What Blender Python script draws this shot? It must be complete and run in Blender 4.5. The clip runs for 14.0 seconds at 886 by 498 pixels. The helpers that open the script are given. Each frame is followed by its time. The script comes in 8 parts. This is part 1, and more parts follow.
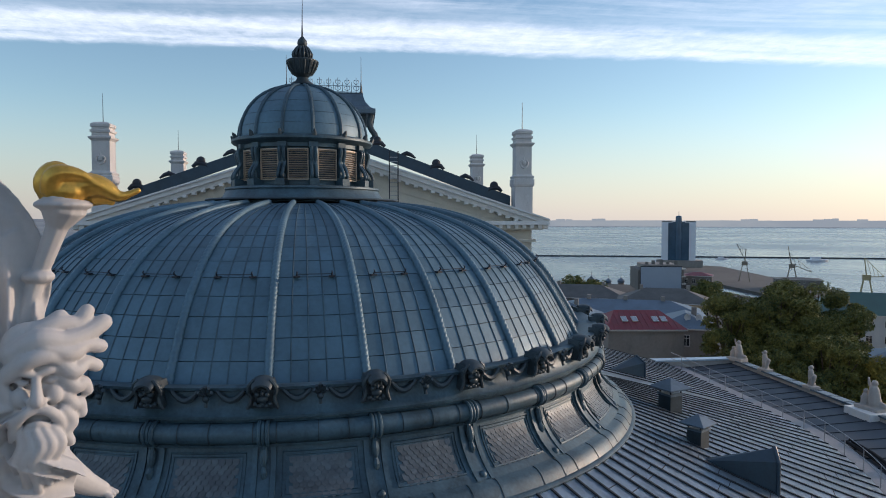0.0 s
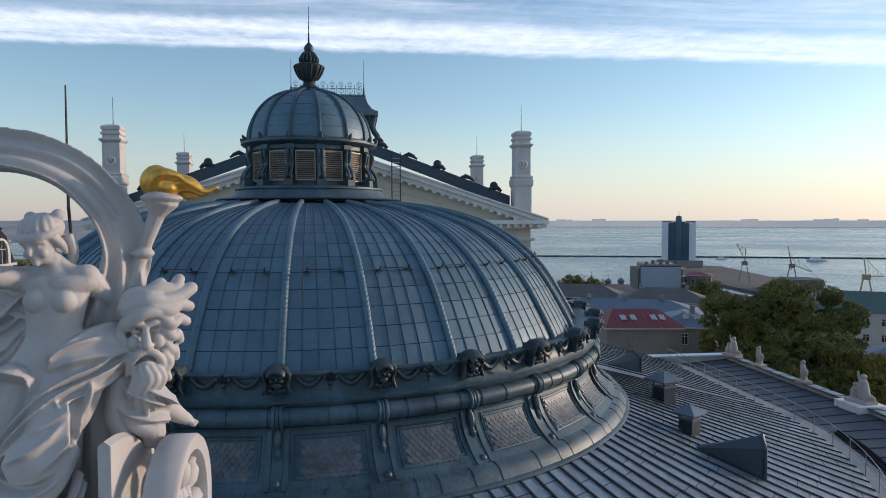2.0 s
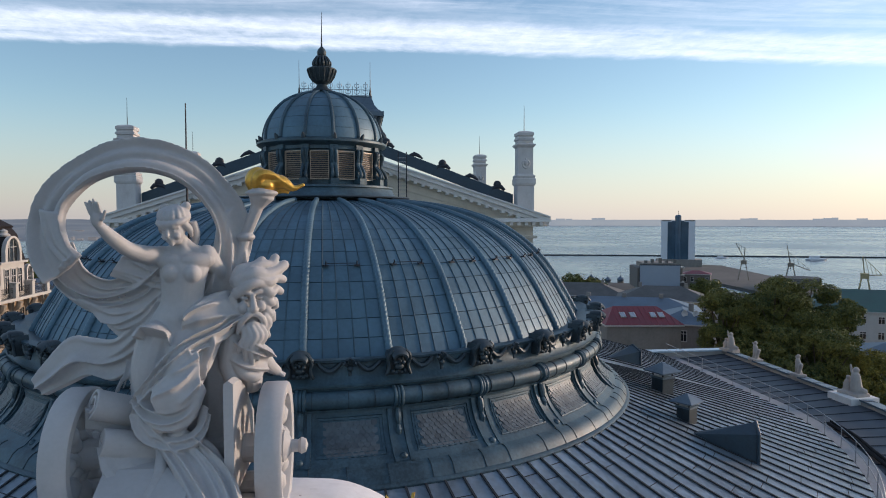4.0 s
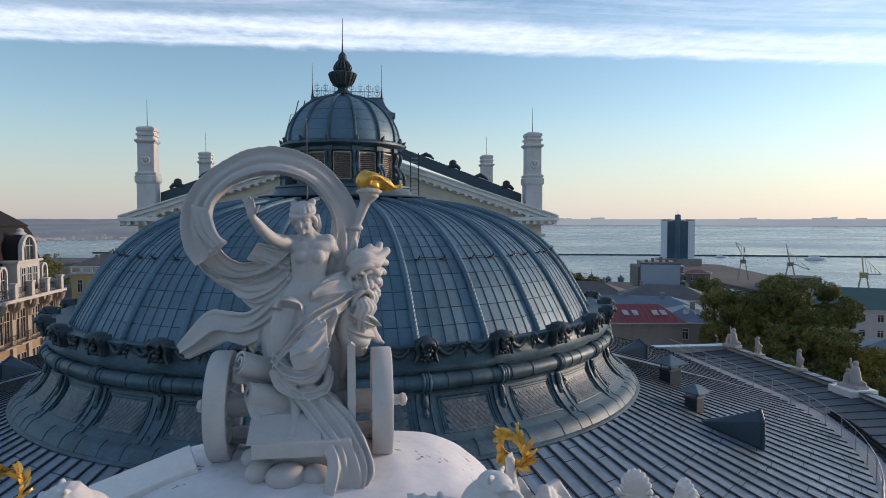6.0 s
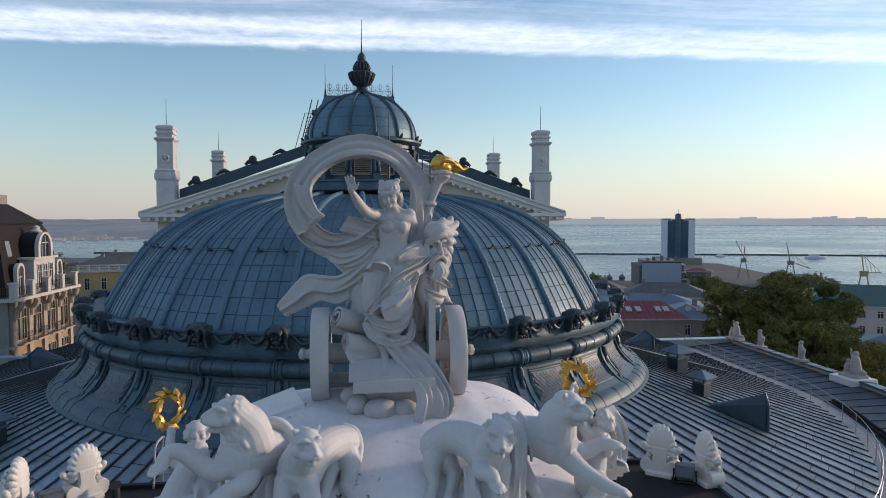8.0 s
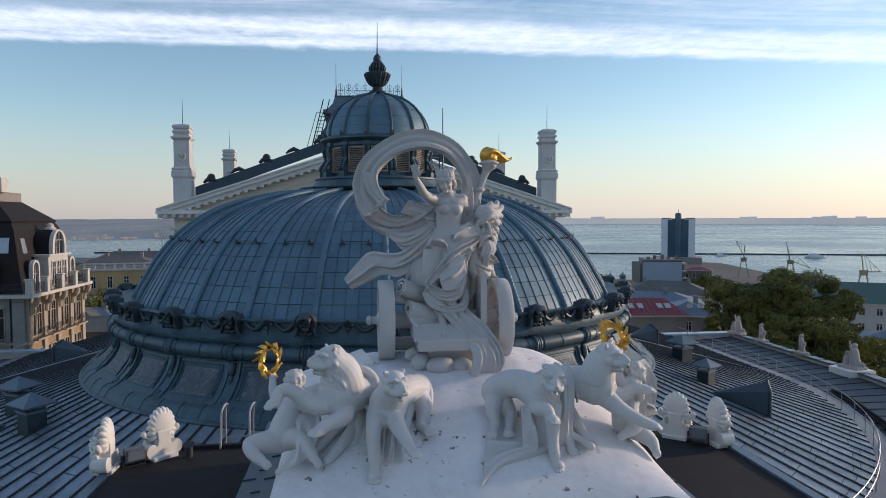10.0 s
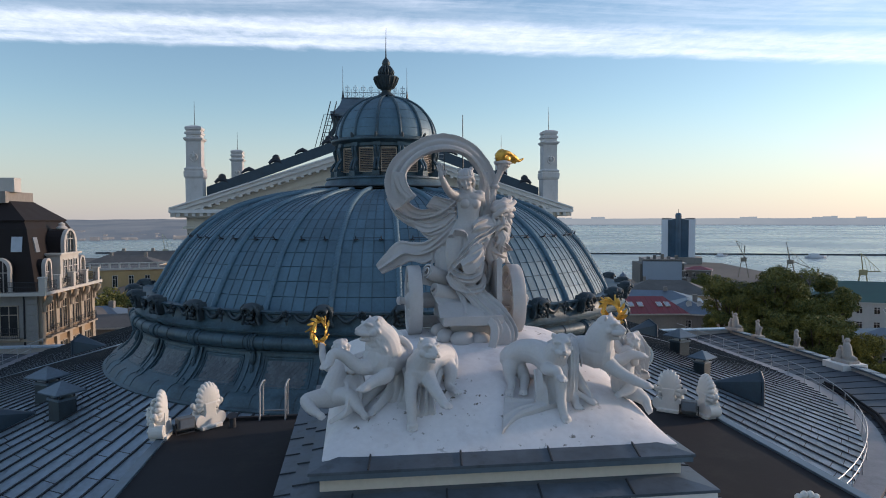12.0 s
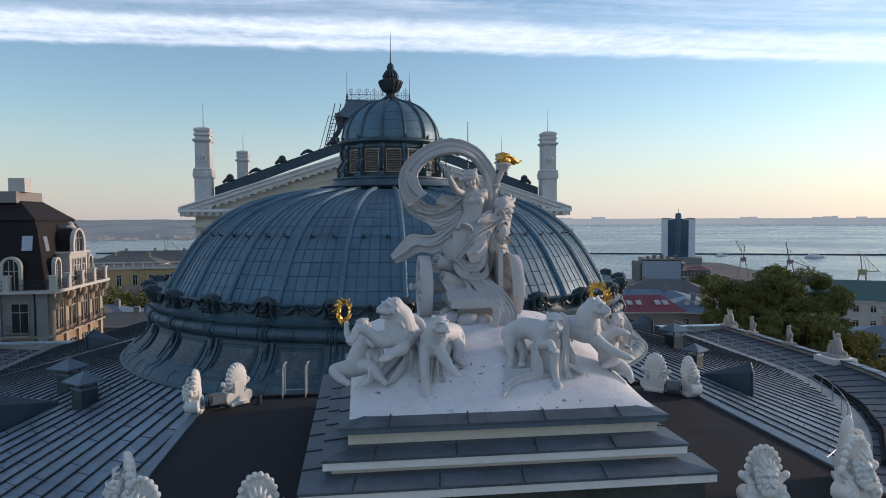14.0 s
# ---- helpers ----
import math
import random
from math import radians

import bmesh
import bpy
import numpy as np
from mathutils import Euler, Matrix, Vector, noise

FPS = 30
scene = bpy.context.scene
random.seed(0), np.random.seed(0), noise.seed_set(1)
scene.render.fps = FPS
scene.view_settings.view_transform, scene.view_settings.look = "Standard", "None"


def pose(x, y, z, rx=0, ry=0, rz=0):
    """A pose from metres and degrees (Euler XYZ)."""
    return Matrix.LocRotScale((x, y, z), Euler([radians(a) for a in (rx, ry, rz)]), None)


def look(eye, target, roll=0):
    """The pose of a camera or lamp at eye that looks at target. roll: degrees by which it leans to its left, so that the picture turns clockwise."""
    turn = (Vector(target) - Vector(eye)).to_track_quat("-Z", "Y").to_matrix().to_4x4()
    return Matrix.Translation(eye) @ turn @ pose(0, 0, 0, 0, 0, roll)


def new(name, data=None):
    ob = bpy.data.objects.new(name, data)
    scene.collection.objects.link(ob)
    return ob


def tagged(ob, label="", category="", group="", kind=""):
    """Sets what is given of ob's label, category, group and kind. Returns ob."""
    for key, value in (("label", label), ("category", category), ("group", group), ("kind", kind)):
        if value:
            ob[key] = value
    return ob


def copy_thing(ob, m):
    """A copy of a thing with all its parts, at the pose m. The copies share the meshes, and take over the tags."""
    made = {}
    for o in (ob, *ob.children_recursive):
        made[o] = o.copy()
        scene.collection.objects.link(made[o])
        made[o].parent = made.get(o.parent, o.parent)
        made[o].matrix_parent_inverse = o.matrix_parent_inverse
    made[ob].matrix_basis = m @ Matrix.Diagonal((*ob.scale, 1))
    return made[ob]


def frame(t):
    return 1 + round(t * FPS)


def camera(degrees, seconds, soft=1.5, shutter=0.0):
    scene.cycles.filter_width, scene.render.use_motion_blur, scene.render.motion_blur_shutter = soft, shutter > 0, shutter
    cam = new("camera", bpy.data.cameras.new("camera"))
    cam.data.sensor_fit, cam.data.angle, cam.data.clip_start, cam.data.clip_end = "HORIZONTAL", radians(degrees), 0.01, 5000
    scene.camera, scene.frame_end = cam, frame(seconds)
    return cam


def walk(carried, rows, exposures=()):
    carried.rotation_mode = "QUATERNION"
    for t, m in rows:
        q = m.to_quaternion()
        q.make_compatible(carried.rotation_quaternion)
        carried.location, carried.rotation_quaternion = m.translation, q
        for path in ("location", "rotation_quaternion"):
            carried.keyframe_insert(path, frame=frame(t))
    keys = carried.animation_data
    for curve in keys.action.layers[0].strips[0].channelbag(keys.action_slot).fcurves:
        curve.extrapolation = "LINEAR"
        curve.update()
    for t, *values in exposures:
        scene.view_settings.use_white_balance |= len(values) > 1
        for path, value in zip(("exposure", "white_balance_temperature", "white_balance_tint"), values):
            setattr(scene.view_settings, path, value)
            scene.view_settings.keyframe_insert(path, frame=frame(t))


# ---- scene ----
# Origin: the dome's axis at the height of its ring of masks; the street lies 24 m below.
cam = camera(66.62, 14.0, soft=1.0)
# seconds, place in metres, yaw, pitch and roll in degrees
PATH = [
    (0, 2.482, -30.938, 4.384, -7.16, -2.58, 0.02),
    (0.5, 2.458, -31.234, 4.360, -7.15, -2.56, -0.04),
    (1, 2.422, -31.524, 4.321, -7.16, -2.52, -0.08),
    (1.5, 2.356, -31.801, 4.313, -7.13, -2.52, -0.07),
    (2, 2.281, -32.091, 4.304, -7.13, -2.53, -0.09),
    (2.5, 2.197, -32.393, 4.289, -7.14, -2.55, -0.11),
    (3, 2.088, -32.699, 4.268, -7.14, -2.57, -0.09),
    (5.5, 0.995, -34.212, 4.188, -7.22, -2.65, -0.03),
    (6, 0.733, -34.517, 4.170, -7.23, -2.65, -0.07),
    (6.5, 0.472, -34.817, 4.126, -7.22, -2.65, -0.09),
    (7, 0.221, -35.116, 4.059, -7.24, -2.67, -0.11),
    (7.5, -0.013, -35.430, 3.970, -7.23, -2.67, -0.15),
    (8, -0.235, -35.732, 3.881, -7.23, -2.67, -0.16),
    (10.5, -1.260, -37.239, 3.614, -7.24, -2.69, -0.20),
    (11, -1.387, -37.585, 3.581, -7.23, -2.68, -0.21),
    (11.5, -1.507, -37.932, 3.559, -7.23, -2.67, -0.21),
    (12, -1.612, -38.285, 3.537, -7.22, -2.66, -0.22),
    (12.5, -1.708, -38.638, 3.516, -7.20, -2.66, -0.24),
    (13, -1.793, -38.984, 3.491, -7.20, -2.65, -0.25),
    (13.5, -1.865, -39.322, 3.471, -7.20, -2.64, -0.24),
    (14, -1.923, -39.667, 3.448, -7.20, -2.64, -0.25)]
walk(cam, [(t, pose(x, y, z, 90 + pitch, -roll, yaw)) for t, x, y, z, yaw, pitch, roll in PATH],
     exposures=[(0.0, 0.55, 5850.0, 10.0)])

# ---- light ----
SUN_EL, SUN_AZ = radians(11.0), radians(78.0)  # azimuth from +y towards +x
world = bpy.data.worlds.new("dawn")
scene.world = world
world.use_nodes = True
wn, wl = world.node_tree.nodes, world.node_tree.links
wn.clear()
w_out = wn.new("ShaderNodeOutputWorld")
w_bg = wn.new("ShaderNodeBackground")
w_sky = wn.new("ShaderNodeTexSky")
w_sky.sky_type = "NISHITA"
w_sky.sun_disc = False
w_sky.sun_elevation = SUN_EL
w_sky.sun_rotation = SUN_AZ
w_sky.air_density, w_sky.dust_density, w_sky.ozone_density = 1.0, 0.4, 1.3
w_bg.inputs["Strength"].default_value = 0.12
# long bands of high cloud
w_co = wn.new("ShaderNodeTexCoord")
w_sep = wn.new("ShaderNodeSeparateXYZ")
wl.new(w_co.outputs["Generated"], w_sep.inputs[0])


def w_math(op, a, b=0.0):
    n = wn.new("ShaderNodeMath")
    n.operation = op
    for i, v in enumerate((a, b)):
        if isinstance(v, (int, float)):
            n.inputs[i].default_value = v
        else:
            wl.new(v, n.inputs[i])
    return n.outputs[0]


def w_step(v, lo, hi, turned=False):
    n = wn.new("ShaderNodeMapRange")
    n.interpolation_type = "SMOOTHSTEP"
    wl.new(v, n.inputs[0])
    n.inputs[1].default_value, n.inputs[2].default_value = lo, hi
    if turned:
        n.inputs[3].default_value, n.inputs[4].default_value = 1.0, 0.0
    return n.outputs[0]


# a flat cloud layer: u across, v ahead, both over the height
w_zz = w_math("MAXIMUM", w_sep.outputs["Z"], 0.02)
w_u = w_math("DIVIDE", w_sep.outputs["X"], w_zz)
w_v = w_math("DIVIDE", w_sep.outputs["Y"], w_zz)


def w_streaks(su, sv, seed, lo, hi, rough=0.62, bend=0.0):
    c = wn.new("ShaderNodeCombineXYZ")
    wl.new(w_math("MULTIPLY", w_u, su), c.inputs[0])
    wl.new(w_math("ADD", w_math("MULTIPLY", w_v, sv), w_math("MULTIPLY", w_u, bend)), c.inputs[1])
    c.inputs[2].default_value = seed
    n = wn.new("ShaderNodeTexNoise")
    n.inputs["Scale"].default_value, n.inputs["Detail"].default_value, n.inputs["Roughness"].default_value = 1.0, 9.0, rough
    n.inputs["Distortion"].default_value = 0.35
    wl.new(c.outputs[0], n.inputs["Vector"])
    return w_step(n.outputs["Fac"], lo, hi)


# ragged lower edge of the near band, a blue gap, then thin veils above
w_fine = w_streaks(9.0, 8.0, 5.0, 0.3, 0.72, 0.7, 0.6)
w_band = w_streaks(0.45, 2.6, 0.0, 0.3, 0.62, 0.6)
w_rag = w_math("ADD", w_v, w_math("MULTIPLY", w_math("SUBTRACT", w_streaks(2.2, 2.0, 3.0, 0.2, 0.8), 0.5), 0.16))
w_edge = w_math("MULTIPLY", w_step(w_rag, 3.97, 4.16, True), w_step(w_rag, 3.28, 3.62))
w_body = w_math("ADD", w_math("MULTIPLY", w_band, 0.42), w_math("ADD", w_math("MULTIPLY", w_fine, 0.3), 0.2))
w_low = w_math("MULTIPLY", w_edge, w_body)
w_high = w_math("MULTIPLY", w_math("MULTIPLY", w_step(w_rag, 3.12, 3.5, True), w_step(w_v, 2.3, 2.8)), w_math("ADD", w_math("MULTIPLY", w_streaks(0.5, 3.2, 7.0, 0.38, 0.7, 0.64, 0.1), 0.46), w_math("MULTIPLY", w_fine, 0.1)))
# unseen cloud veil overhead, added to brighten faces that look up
w_fill_veil = w_math("MULTIPLY", w_step(w_v, 2.0, 3.0, True), w_math("MULTIPLY", w_streaks(0.8, 0.8, 11.0, 0.25, 0.75), 0.24))
w_fac = w_math("MULTIPLY", w_math("MINIMUM", w_math("ADD", w_math("ADD", w_low, w_high), w_fill_veil), 1.0), w_step(w_sep.outputs["Z"], 0.05, 0.15))
w_mix = wn.new("ShaderNodeMix")
w_mix.data_type = "RGBA"
wl.new(w_math("MULTIPLY", w_fac, 0.9), w_mix.inputs["Factor"])
wl.new(w_sky.outputs[0], w_mix.inputs["A"])
w_mix.inputs["B"].default_value = (7.0, 6.9, 7.2, 1)
# pale haze that lies over the horizon
w_haze = wn.new("ShaderNodeMix")
w_haze.data_type = "RGBA"
wl.new(w_math("MULTIPLY", w_step(w_sep.outputs["Z"], -0.02, 0.17, True), 0.7), w_haze.inputs["Factor"])
wl.new(w_mix.outputs["Result"], w_haze.inputs["A"])
w_side = wn.new("ShaderNodeMix")
w_side.data_type = "RGBA"
wl.new(w_step(w_sep.outputs["X"], -0.6, 0.35), w_side.inputs["Factor"])
w_side.inputs["A"].default_value, w_side.inputs["B"].default_value = (3.0, 2.72, 2.9, 1), (4.2, 3.78, 3.78, 1)
wl.new(w_side.outputs["Result"], w_haze.inputs["B"])
wl.new(w_haze.outputs["Result"], w_bg.inputs["Color"])
wl.new(w_bg.outputs[0], w_out.inputs[0])

sun = new("sun", bpy.data.lights.new("sun", "SUN"))
sun.data.energy, sun.data.angle, sun.data.color = 2.1, radians(4.0), (1.0, 0.70, 0.48)
sun_way = Vector((math.sin(SUN_AZ) * math.cos(SUN_EL), math.cos(SUN_AZ) * math.cos(SUN_EL), math.sin(SUN_EL)))
sun.matrix_world = look((0, 0, 0), -sun_way)

# ---- tools ----
TAU = 2 * math.pi


def link_mesh(name, bm, mat, smooth=False):
    me = bpy.data.meshes.new(name)
    bm.to_mesh(me)
    bm.free()
    if mat:
        me.materials.append(mat)
    if smooth:
        me.polygons.foreach_set("use_smooth", [True] * len(me.polygons))
        me.set_sharp_from_angle(angle=radians(38))
    return me


def part(name, bm, mat, parent=None, label="", smooth=False):
    """One mesh object from a bmesh, under a thing or a part."""
    ob = new(name, link_mesh(name, bm, mat, smooth))
    if parent:
        ob.parent = parent
    return tagged(ob, label)


def thing(name, label, category, group="", kind=""):
    return tagged(new(name), label, category, group, kind)


def put(ob, m):
    ob.matrix_basis = m
    return ob


def rotz(a):
    return Matrix.Rotation(a, 4, "Z")


def add_box(bm, lo, hi, m=None):
    x0, y0, z0 = lo
    x1, y1, z1 = hi
    pts = [(x0, y0, z0), (x1, y0, z0), (x1, y1, z0), (x0, y1, z0), (x0, y0, z1), (x1, y0, z1), (x1, y1, z1), (x0, y1, z1)]
    v = [bm.verts.new(m @ Vector(q) if m else q) for q in pts]
    for f in ((3, 2, 1, 0), (4, 5, 6, 7), (0, 1, 5, 4), (1, 2, 6, 5), (2, 3, 7, 6), (3, 0, 4, 7)):
        bm.faces.new([v[i] for i in f])
    return v


def box(lo, hi, bevel=0.0, m=None):
    bm = bmesh.new()
    add_box(bm, lo, hi, m)
    if bevel:
        bmesh.ops.bevel(bm, geom=list(bm.edges), offset=bevel, segments=2, affect="EDGES", profile=0.7)
    return bm


def add_rings(bm, rings, close=True, caps=True, wrap=False):
    """Skin a list of rings of points."""
    vs = [[bm.verts.new(q) for q in r] for r in rings]
    n = len(vs[0])
    pairs = list(zip(vs, vs[1:])) + ([(vs[-1], vs[0])] if wrap else [])
    for a, b in pairs:
        for i in range(n if close else n - 1):
            j = (i + 1) % n
            bm.faces.new((a[i], a[j], b[j], b[i]))
    if caps and close and not wrap:
        bm.faces.new(vs[0][::-1])
        bm.faces.new(vs[-1])
    return vs


def lathe(profile, n=96, a0=0.0, a1=TAU, bm=None):
    """Turn a profile of (r, z) about the z axis, going from low to high on the outer side."""
    bm = bm or bmesh.new()
    full = abs(a1 - a0 - TAU) < 1e-6
    k = n if full else n + 1
    rings = []
    for i in range(k):
        a = a0 + (a1 - a0) * i / n
        rings.append([(r * math.sin(a), -r * math.cos(a), z) for r, z in profile])
    vs = [[bm.verts.new(q) for q in r] for r in rings]
    for i in range(n):
        a, b = vs[i], vs[(i + 1) % k]
        for j in range(len(profile) - 1):
            bm.faces.new((a[j], b[j], b[j + 1], a[j + 1]))
    return bm


def add_tube(bm, path, radii, n=10, caps=True, flat=1.0):
    """A tube along a path; radii one number or one per point."""
    path = [Vector(q) for q in path]
    if isinstance(radii, (int, float)):
        radii = [radii] * len(path)
    rings, up = [], None
    for i, q in enumerate(path):
        d = (path[min(i + 1, len(path) - 1)] - path[max(i - 1, 0)]).normalized()
        if up is None:
            up = d.orthogonal().normalized()
        up = (up - d * up.dot(d)).normalized()
        side = d.cross(up)
        rings.append([q + (up * math.cos(TAU * k / n) + side * math.sin(TAU * k / n) * flat) * radii[i] for k in range(n)])
    add_rings(bm, rings, caps=caps)
    return bm


def tube(path, radii, n=10):
    return add_tube(bmesh.new(), path, radii, n)


def add_ball(bm, c, r, n=10, m=None, scale=(1, 1, 1)):
    t = Matrix.Translation(c) @ (m or Matrix()) @ Matrix.Diagonal((r * scale[0], r * scale[1], r * scale[2], 1))
    bmesh.ops.create_uvsphere(bm, u_segments=n * 2, v_segments=n, radius=1, matrix=t)
    return bm


def spline(points, steps=8):
    """A smooth curve through the points."""
    q = [Vector(v) for v in points]
    q = [q[0] * 2 - q[1]] + q + [q[-1] * 2 - q[-2]]
    out = []
    for i in range(1, len(q) - 2):
        a, b, c, d = q[i - 1:i + 3]
        for k in range(steps):
            t = k / steps
            out.append(0.5 * (2 * b + (c - a) * t + (2 * a - 5 * b + 4 * c - d) * t * t + (3 * b - a - 3 * c + d) * t ** 3))
    return out + [q[-2]]


# ---- materials ----
def material(name, color, rough=0.6, metal=0.0, vary=0.25, scale=1.5, fine=18.0, bump=0.15, dirt=None, dirt_amount=0.4, streak=0.0,
             island=0.0, random_piece=0.0, spec=0.5, bump_dist=0.01, spots=None):
    """A surface with large stains, fine grain and relief in object space."""
    m = bpy.data.materials.new(name)
    m.use_nodes = True
    n, l = m.node_tree.nodes, m.node_tree.links
    b = n["Principled BSDF"]
    co = n.new("ShaderNodeTexCoord")
    geo = n.new("ShaderNodeNewGeometry")
    mapping = n.new("ShaderNodeMapping")
    l.new(geo.outputs["Position"], mapping.inputs["Vector"])
    big = n.new("ShaderNodeTexNoise")
    big.inputs["Scale"].default_value = scale
    big.inputs["Detail"].default_value = 6
    big.inputs["Roughness"].default_value = 0.6
    l.new(mapping.outputs[0], big.inputs["Vector"])
    if streak:
        mapping.inputs["Scale"].default_value = (1, 1, 1 - streak)
    small = n.new("ShaderNodeTexNoise")
    small.inputs["Scale"].default_value = fine
    small.inputs["Detail"].default_value = 5
    l.new(geo.outputs["Position"], small.inputs["Vector"])
    add = n.new("ShaderNodeMath")
    add.operation = "MULTIPLY_ADD"
    l.new(small.outputs["Fac"], add.inputs[0])
    add.inputs[1].default_value = 0.45
    l.new(big.outputs["Fac"], add.inputs[2])
    ramp = n.new("ShaderNodeValToRGB")
    l.new(add.outputs[0], ramp.inputs[0])
    lo = [max(c * (1 - vary), 0) for c in color]
    hi = [min(c * (1 + vary), 1) for c in color]
    e = ramp.color_ramp.elements
    e[0].position, e[0].color = 0.5, (*lo, 1)
    e[1].position, e[1].color = 0.95, (*hi, 1)
    tint = ramp.outputs[0]
    if dirt:
        d = n.new("ShaderNodeTexNoise")
        d.inputs["Scale"].default_value = scale * 2.3
        d.inputs["Detail"].default_value = 8
        d.inputs["Roughness"].default_value = 0.7
        l.new(mapping.outputs[0], d.inputs["Vector"])
        dr = n.new("ShaderNodeMapRange")
        l.new(d.outputs["Fac"], dr.inputs[0])
        dr.inputs[1].default_value, dr.inputs[2].default_value = 0.52, 0.75
        dr.inputs[4].default_value = dirt_amount
        mix = n.new("ShaderNodeMix")
        mix.data_type = "RGBA"
        l.new(dr.outputs[0], mix.inputs["Factor"])
        l.new(tint, mix.inputs["A"])
        mix.inputs["B"].default_value = (*dirt, 1)
        tint = mix.outputs["Result"]
    if spots:
        # flaked paint in loose clusters
        v = n.new("ShaderNodeTexNoise")
        v.inputs["Scale"].default_value, v.inputs["Detail"].default_value = 9.0, 6
        l.new(geo.outputs["Position"], v.inputs["Vector"])
        c = n.new("ShaderNodeTexNoise")
        c.inputs["Scale"].default_value = 1.3
        l.new(geo.outputs["Position"], c.inputs["Vector"])
        m1 = n.new("ShaderNodeMapRange")
        m1.inputs[1].default_value, m1.inputs[2].default_value = 0.635, 0.675
        l.new(v.outputs["Fac"], m1.inputs[0])
        m2 = n.new("ShaderNodeMapRange")
        m2.inputs[1].default_value, m2.inputs[2].default_value = 0.47, 0.6
        l.new(c.outputs["Fac"], m2.inputs[0])
        mm = n.new("ShaderNodeMath")
        mm.operation = "MULTIPLY"
        l.new(m1.outputs[0], mm.inputs[0])
        l.new(m2.outputs[0], mm.inputs[1])
        sm = n.new("ShaderNodeMix")
        sm.data_type = "RGBA"
        l.new(mm.outputs[0], sm.inputs["Factor"])
        l.new(tint, sm.inputs["A"])
        sm.inputs["B"].default_value = (*spots, 1)
        tint = sm.outputs["Result"]
    if island or random_piece:
        info = n.new("ShaderNodeObjectInfo" if random_piece else "ShaderNodeNewGeometry")
        rr = n.new("ShaderNodeMapRange")
        l.new(info.outputs["Random" if random_piece else "Random Per Island"], rr.inputs[0])
        k = island or random_piece
        rr.inputs[3].default_value, rr.inputs[4].default_value = 1 - k, 1 + k
        hsv = n.new("ShaderNodeHueSaturation")
        l.new(rr.outputs[0], hsv.inputs["Value"])
        l.new(tint, hsv.inputs["Color"])
        tint = hsv.outputs[0]
    l.new(tint, b.inputs["Base Color"])
    rmap = n.new("ShaderNodeMapRange")
    l.new(add.outputs[0], rmap.inputs[0])
    rmap.inputs[1].default_value, rmap.inputs[2].default_value = 0.4, 1.0
    rmap.inputs[3].default_value, rmap.inputs[4].default_value = max(rough - 0.1, 0.03), min(rough + 0.12, 1)
    l.new(rmap.outputs[0], b.inputs["Roughness"])
    b.inputs["Metallic"].default_value = metal
    b.inputs["Specular IOR Level"].default_value = spec
    if bump:
        bp = n.new("ShaderNodeBump")
        bp.inputs["Strength"].default_value = bump
        bp.inputs["Distance"].default_value = bump_dist
        l.new(add.outputs[0], bp.inputs["Height"])
        l.new(bp.outputs[0], b.inputs["Normal"])
    return m


M_ZINC = material("weathered_zinc", (0.051, 0.093, 0.122), 0.48, 0.2, 0.5, 0.9, 11, 0.5, (0.02, 0.036, 0.046), 0.85, streak=0.6, bump_dist=0.02)
M_SHEET = material("zinc_sheet", (0.088, 0.158, 0.212), 0.5, 0.22, 0.22, 0.8, 7, 0.15, (0.046, 0.09, 0.124), 0.45, streak=0.6, random_piece=0.11)
M_SHEET_MANY = material("zinc_sheets_joined", (0.088, 0.158, 0.212), 0.5, 0.22, 0.22, 0.8, 7, 0.15, (0.046, 0.09, 0.124), 0.45, streak=0.6, island=0.11)
M_DARK_ZINC = material("dark_cast_zinc", (0.038, 0.056, 0.068), 0.5, 0.3, 0.35, 2.0, 16, 0.3, (0.03, 0.035, 0.035), 0.5)
M_ROOF = material("grey_roof_metal", (0.4, 0.485, 0.57), 0.4, 0.42, 0.28, 0.35, 5, 0.1, (0.22, 0.24, 0.27), 0.45)
M_SEAM = material("dark_roof_seam", (0.026, 0.032, 0.04), 0.6, 0.2, 0.2, 1, 10, 0.1)
M_BLUE_METAL = material("blue_grey_sheet_metal", (0.115, 0.16, 0.205), 0.45, 0.3, 0.2, 1.2, 9, 0.1, (0.06, 0.08, 0.09), 0.4)
M_HATCH = material("dark_blue_hatch_metal", (0.035, 0.062, 0.088), 0.5, 0.15, 0.2, 1.2, 9, 0.1, (0.025, 0.035, 0.045), 0.4)
# pale flashing: the sky's reflection on it is put into its colour
M_FLASH = material("sky_bright_flashing", (0.55, 0.57, 0.6), 0.35, 0.6, 0.1, 1, 8, 0.05)
M_CHIMNEY = material("whitewashed_stone", (0.56, 0.545, 0.53), 0.8, 0, 0.12, 1.2, 16, 0.25, (0.36, 0.33, 0.3), 0.45, streak=0.5)
M_WHITE = material("white_painted_plaster", (0.76, 0.74, 0.71), 0.62, 0, 0.07, 1.6, 22, 0.12, (0.52, 0.47, 0.44), 0.3)
M_STATUE = material("white_painted_statue", (0.44, 0.432, 0.432), 0.6, 0, 0.08, 2.5, 30, 0.15, (0.47, 0.42, 0.39), 0.3)
# lighter copy of the statue paint: brighter light on the animals put into it
M_BEAST = material("white_painted_animals", (0.53, 0.525, 0.525), 0.6, 0, 0.08, 2.5, 30, 0.15, (0.47, 0.43, 0.4), 0.3)
M_MOUND = material("worn_white_mound", (0.69, 0.675, 0.685), 0.7, 0, 0.1, 1.1, 12, 0.25, (0.5, 0.45, 0.44), 0.5, spots=(0.12, 0.11, 0.09))
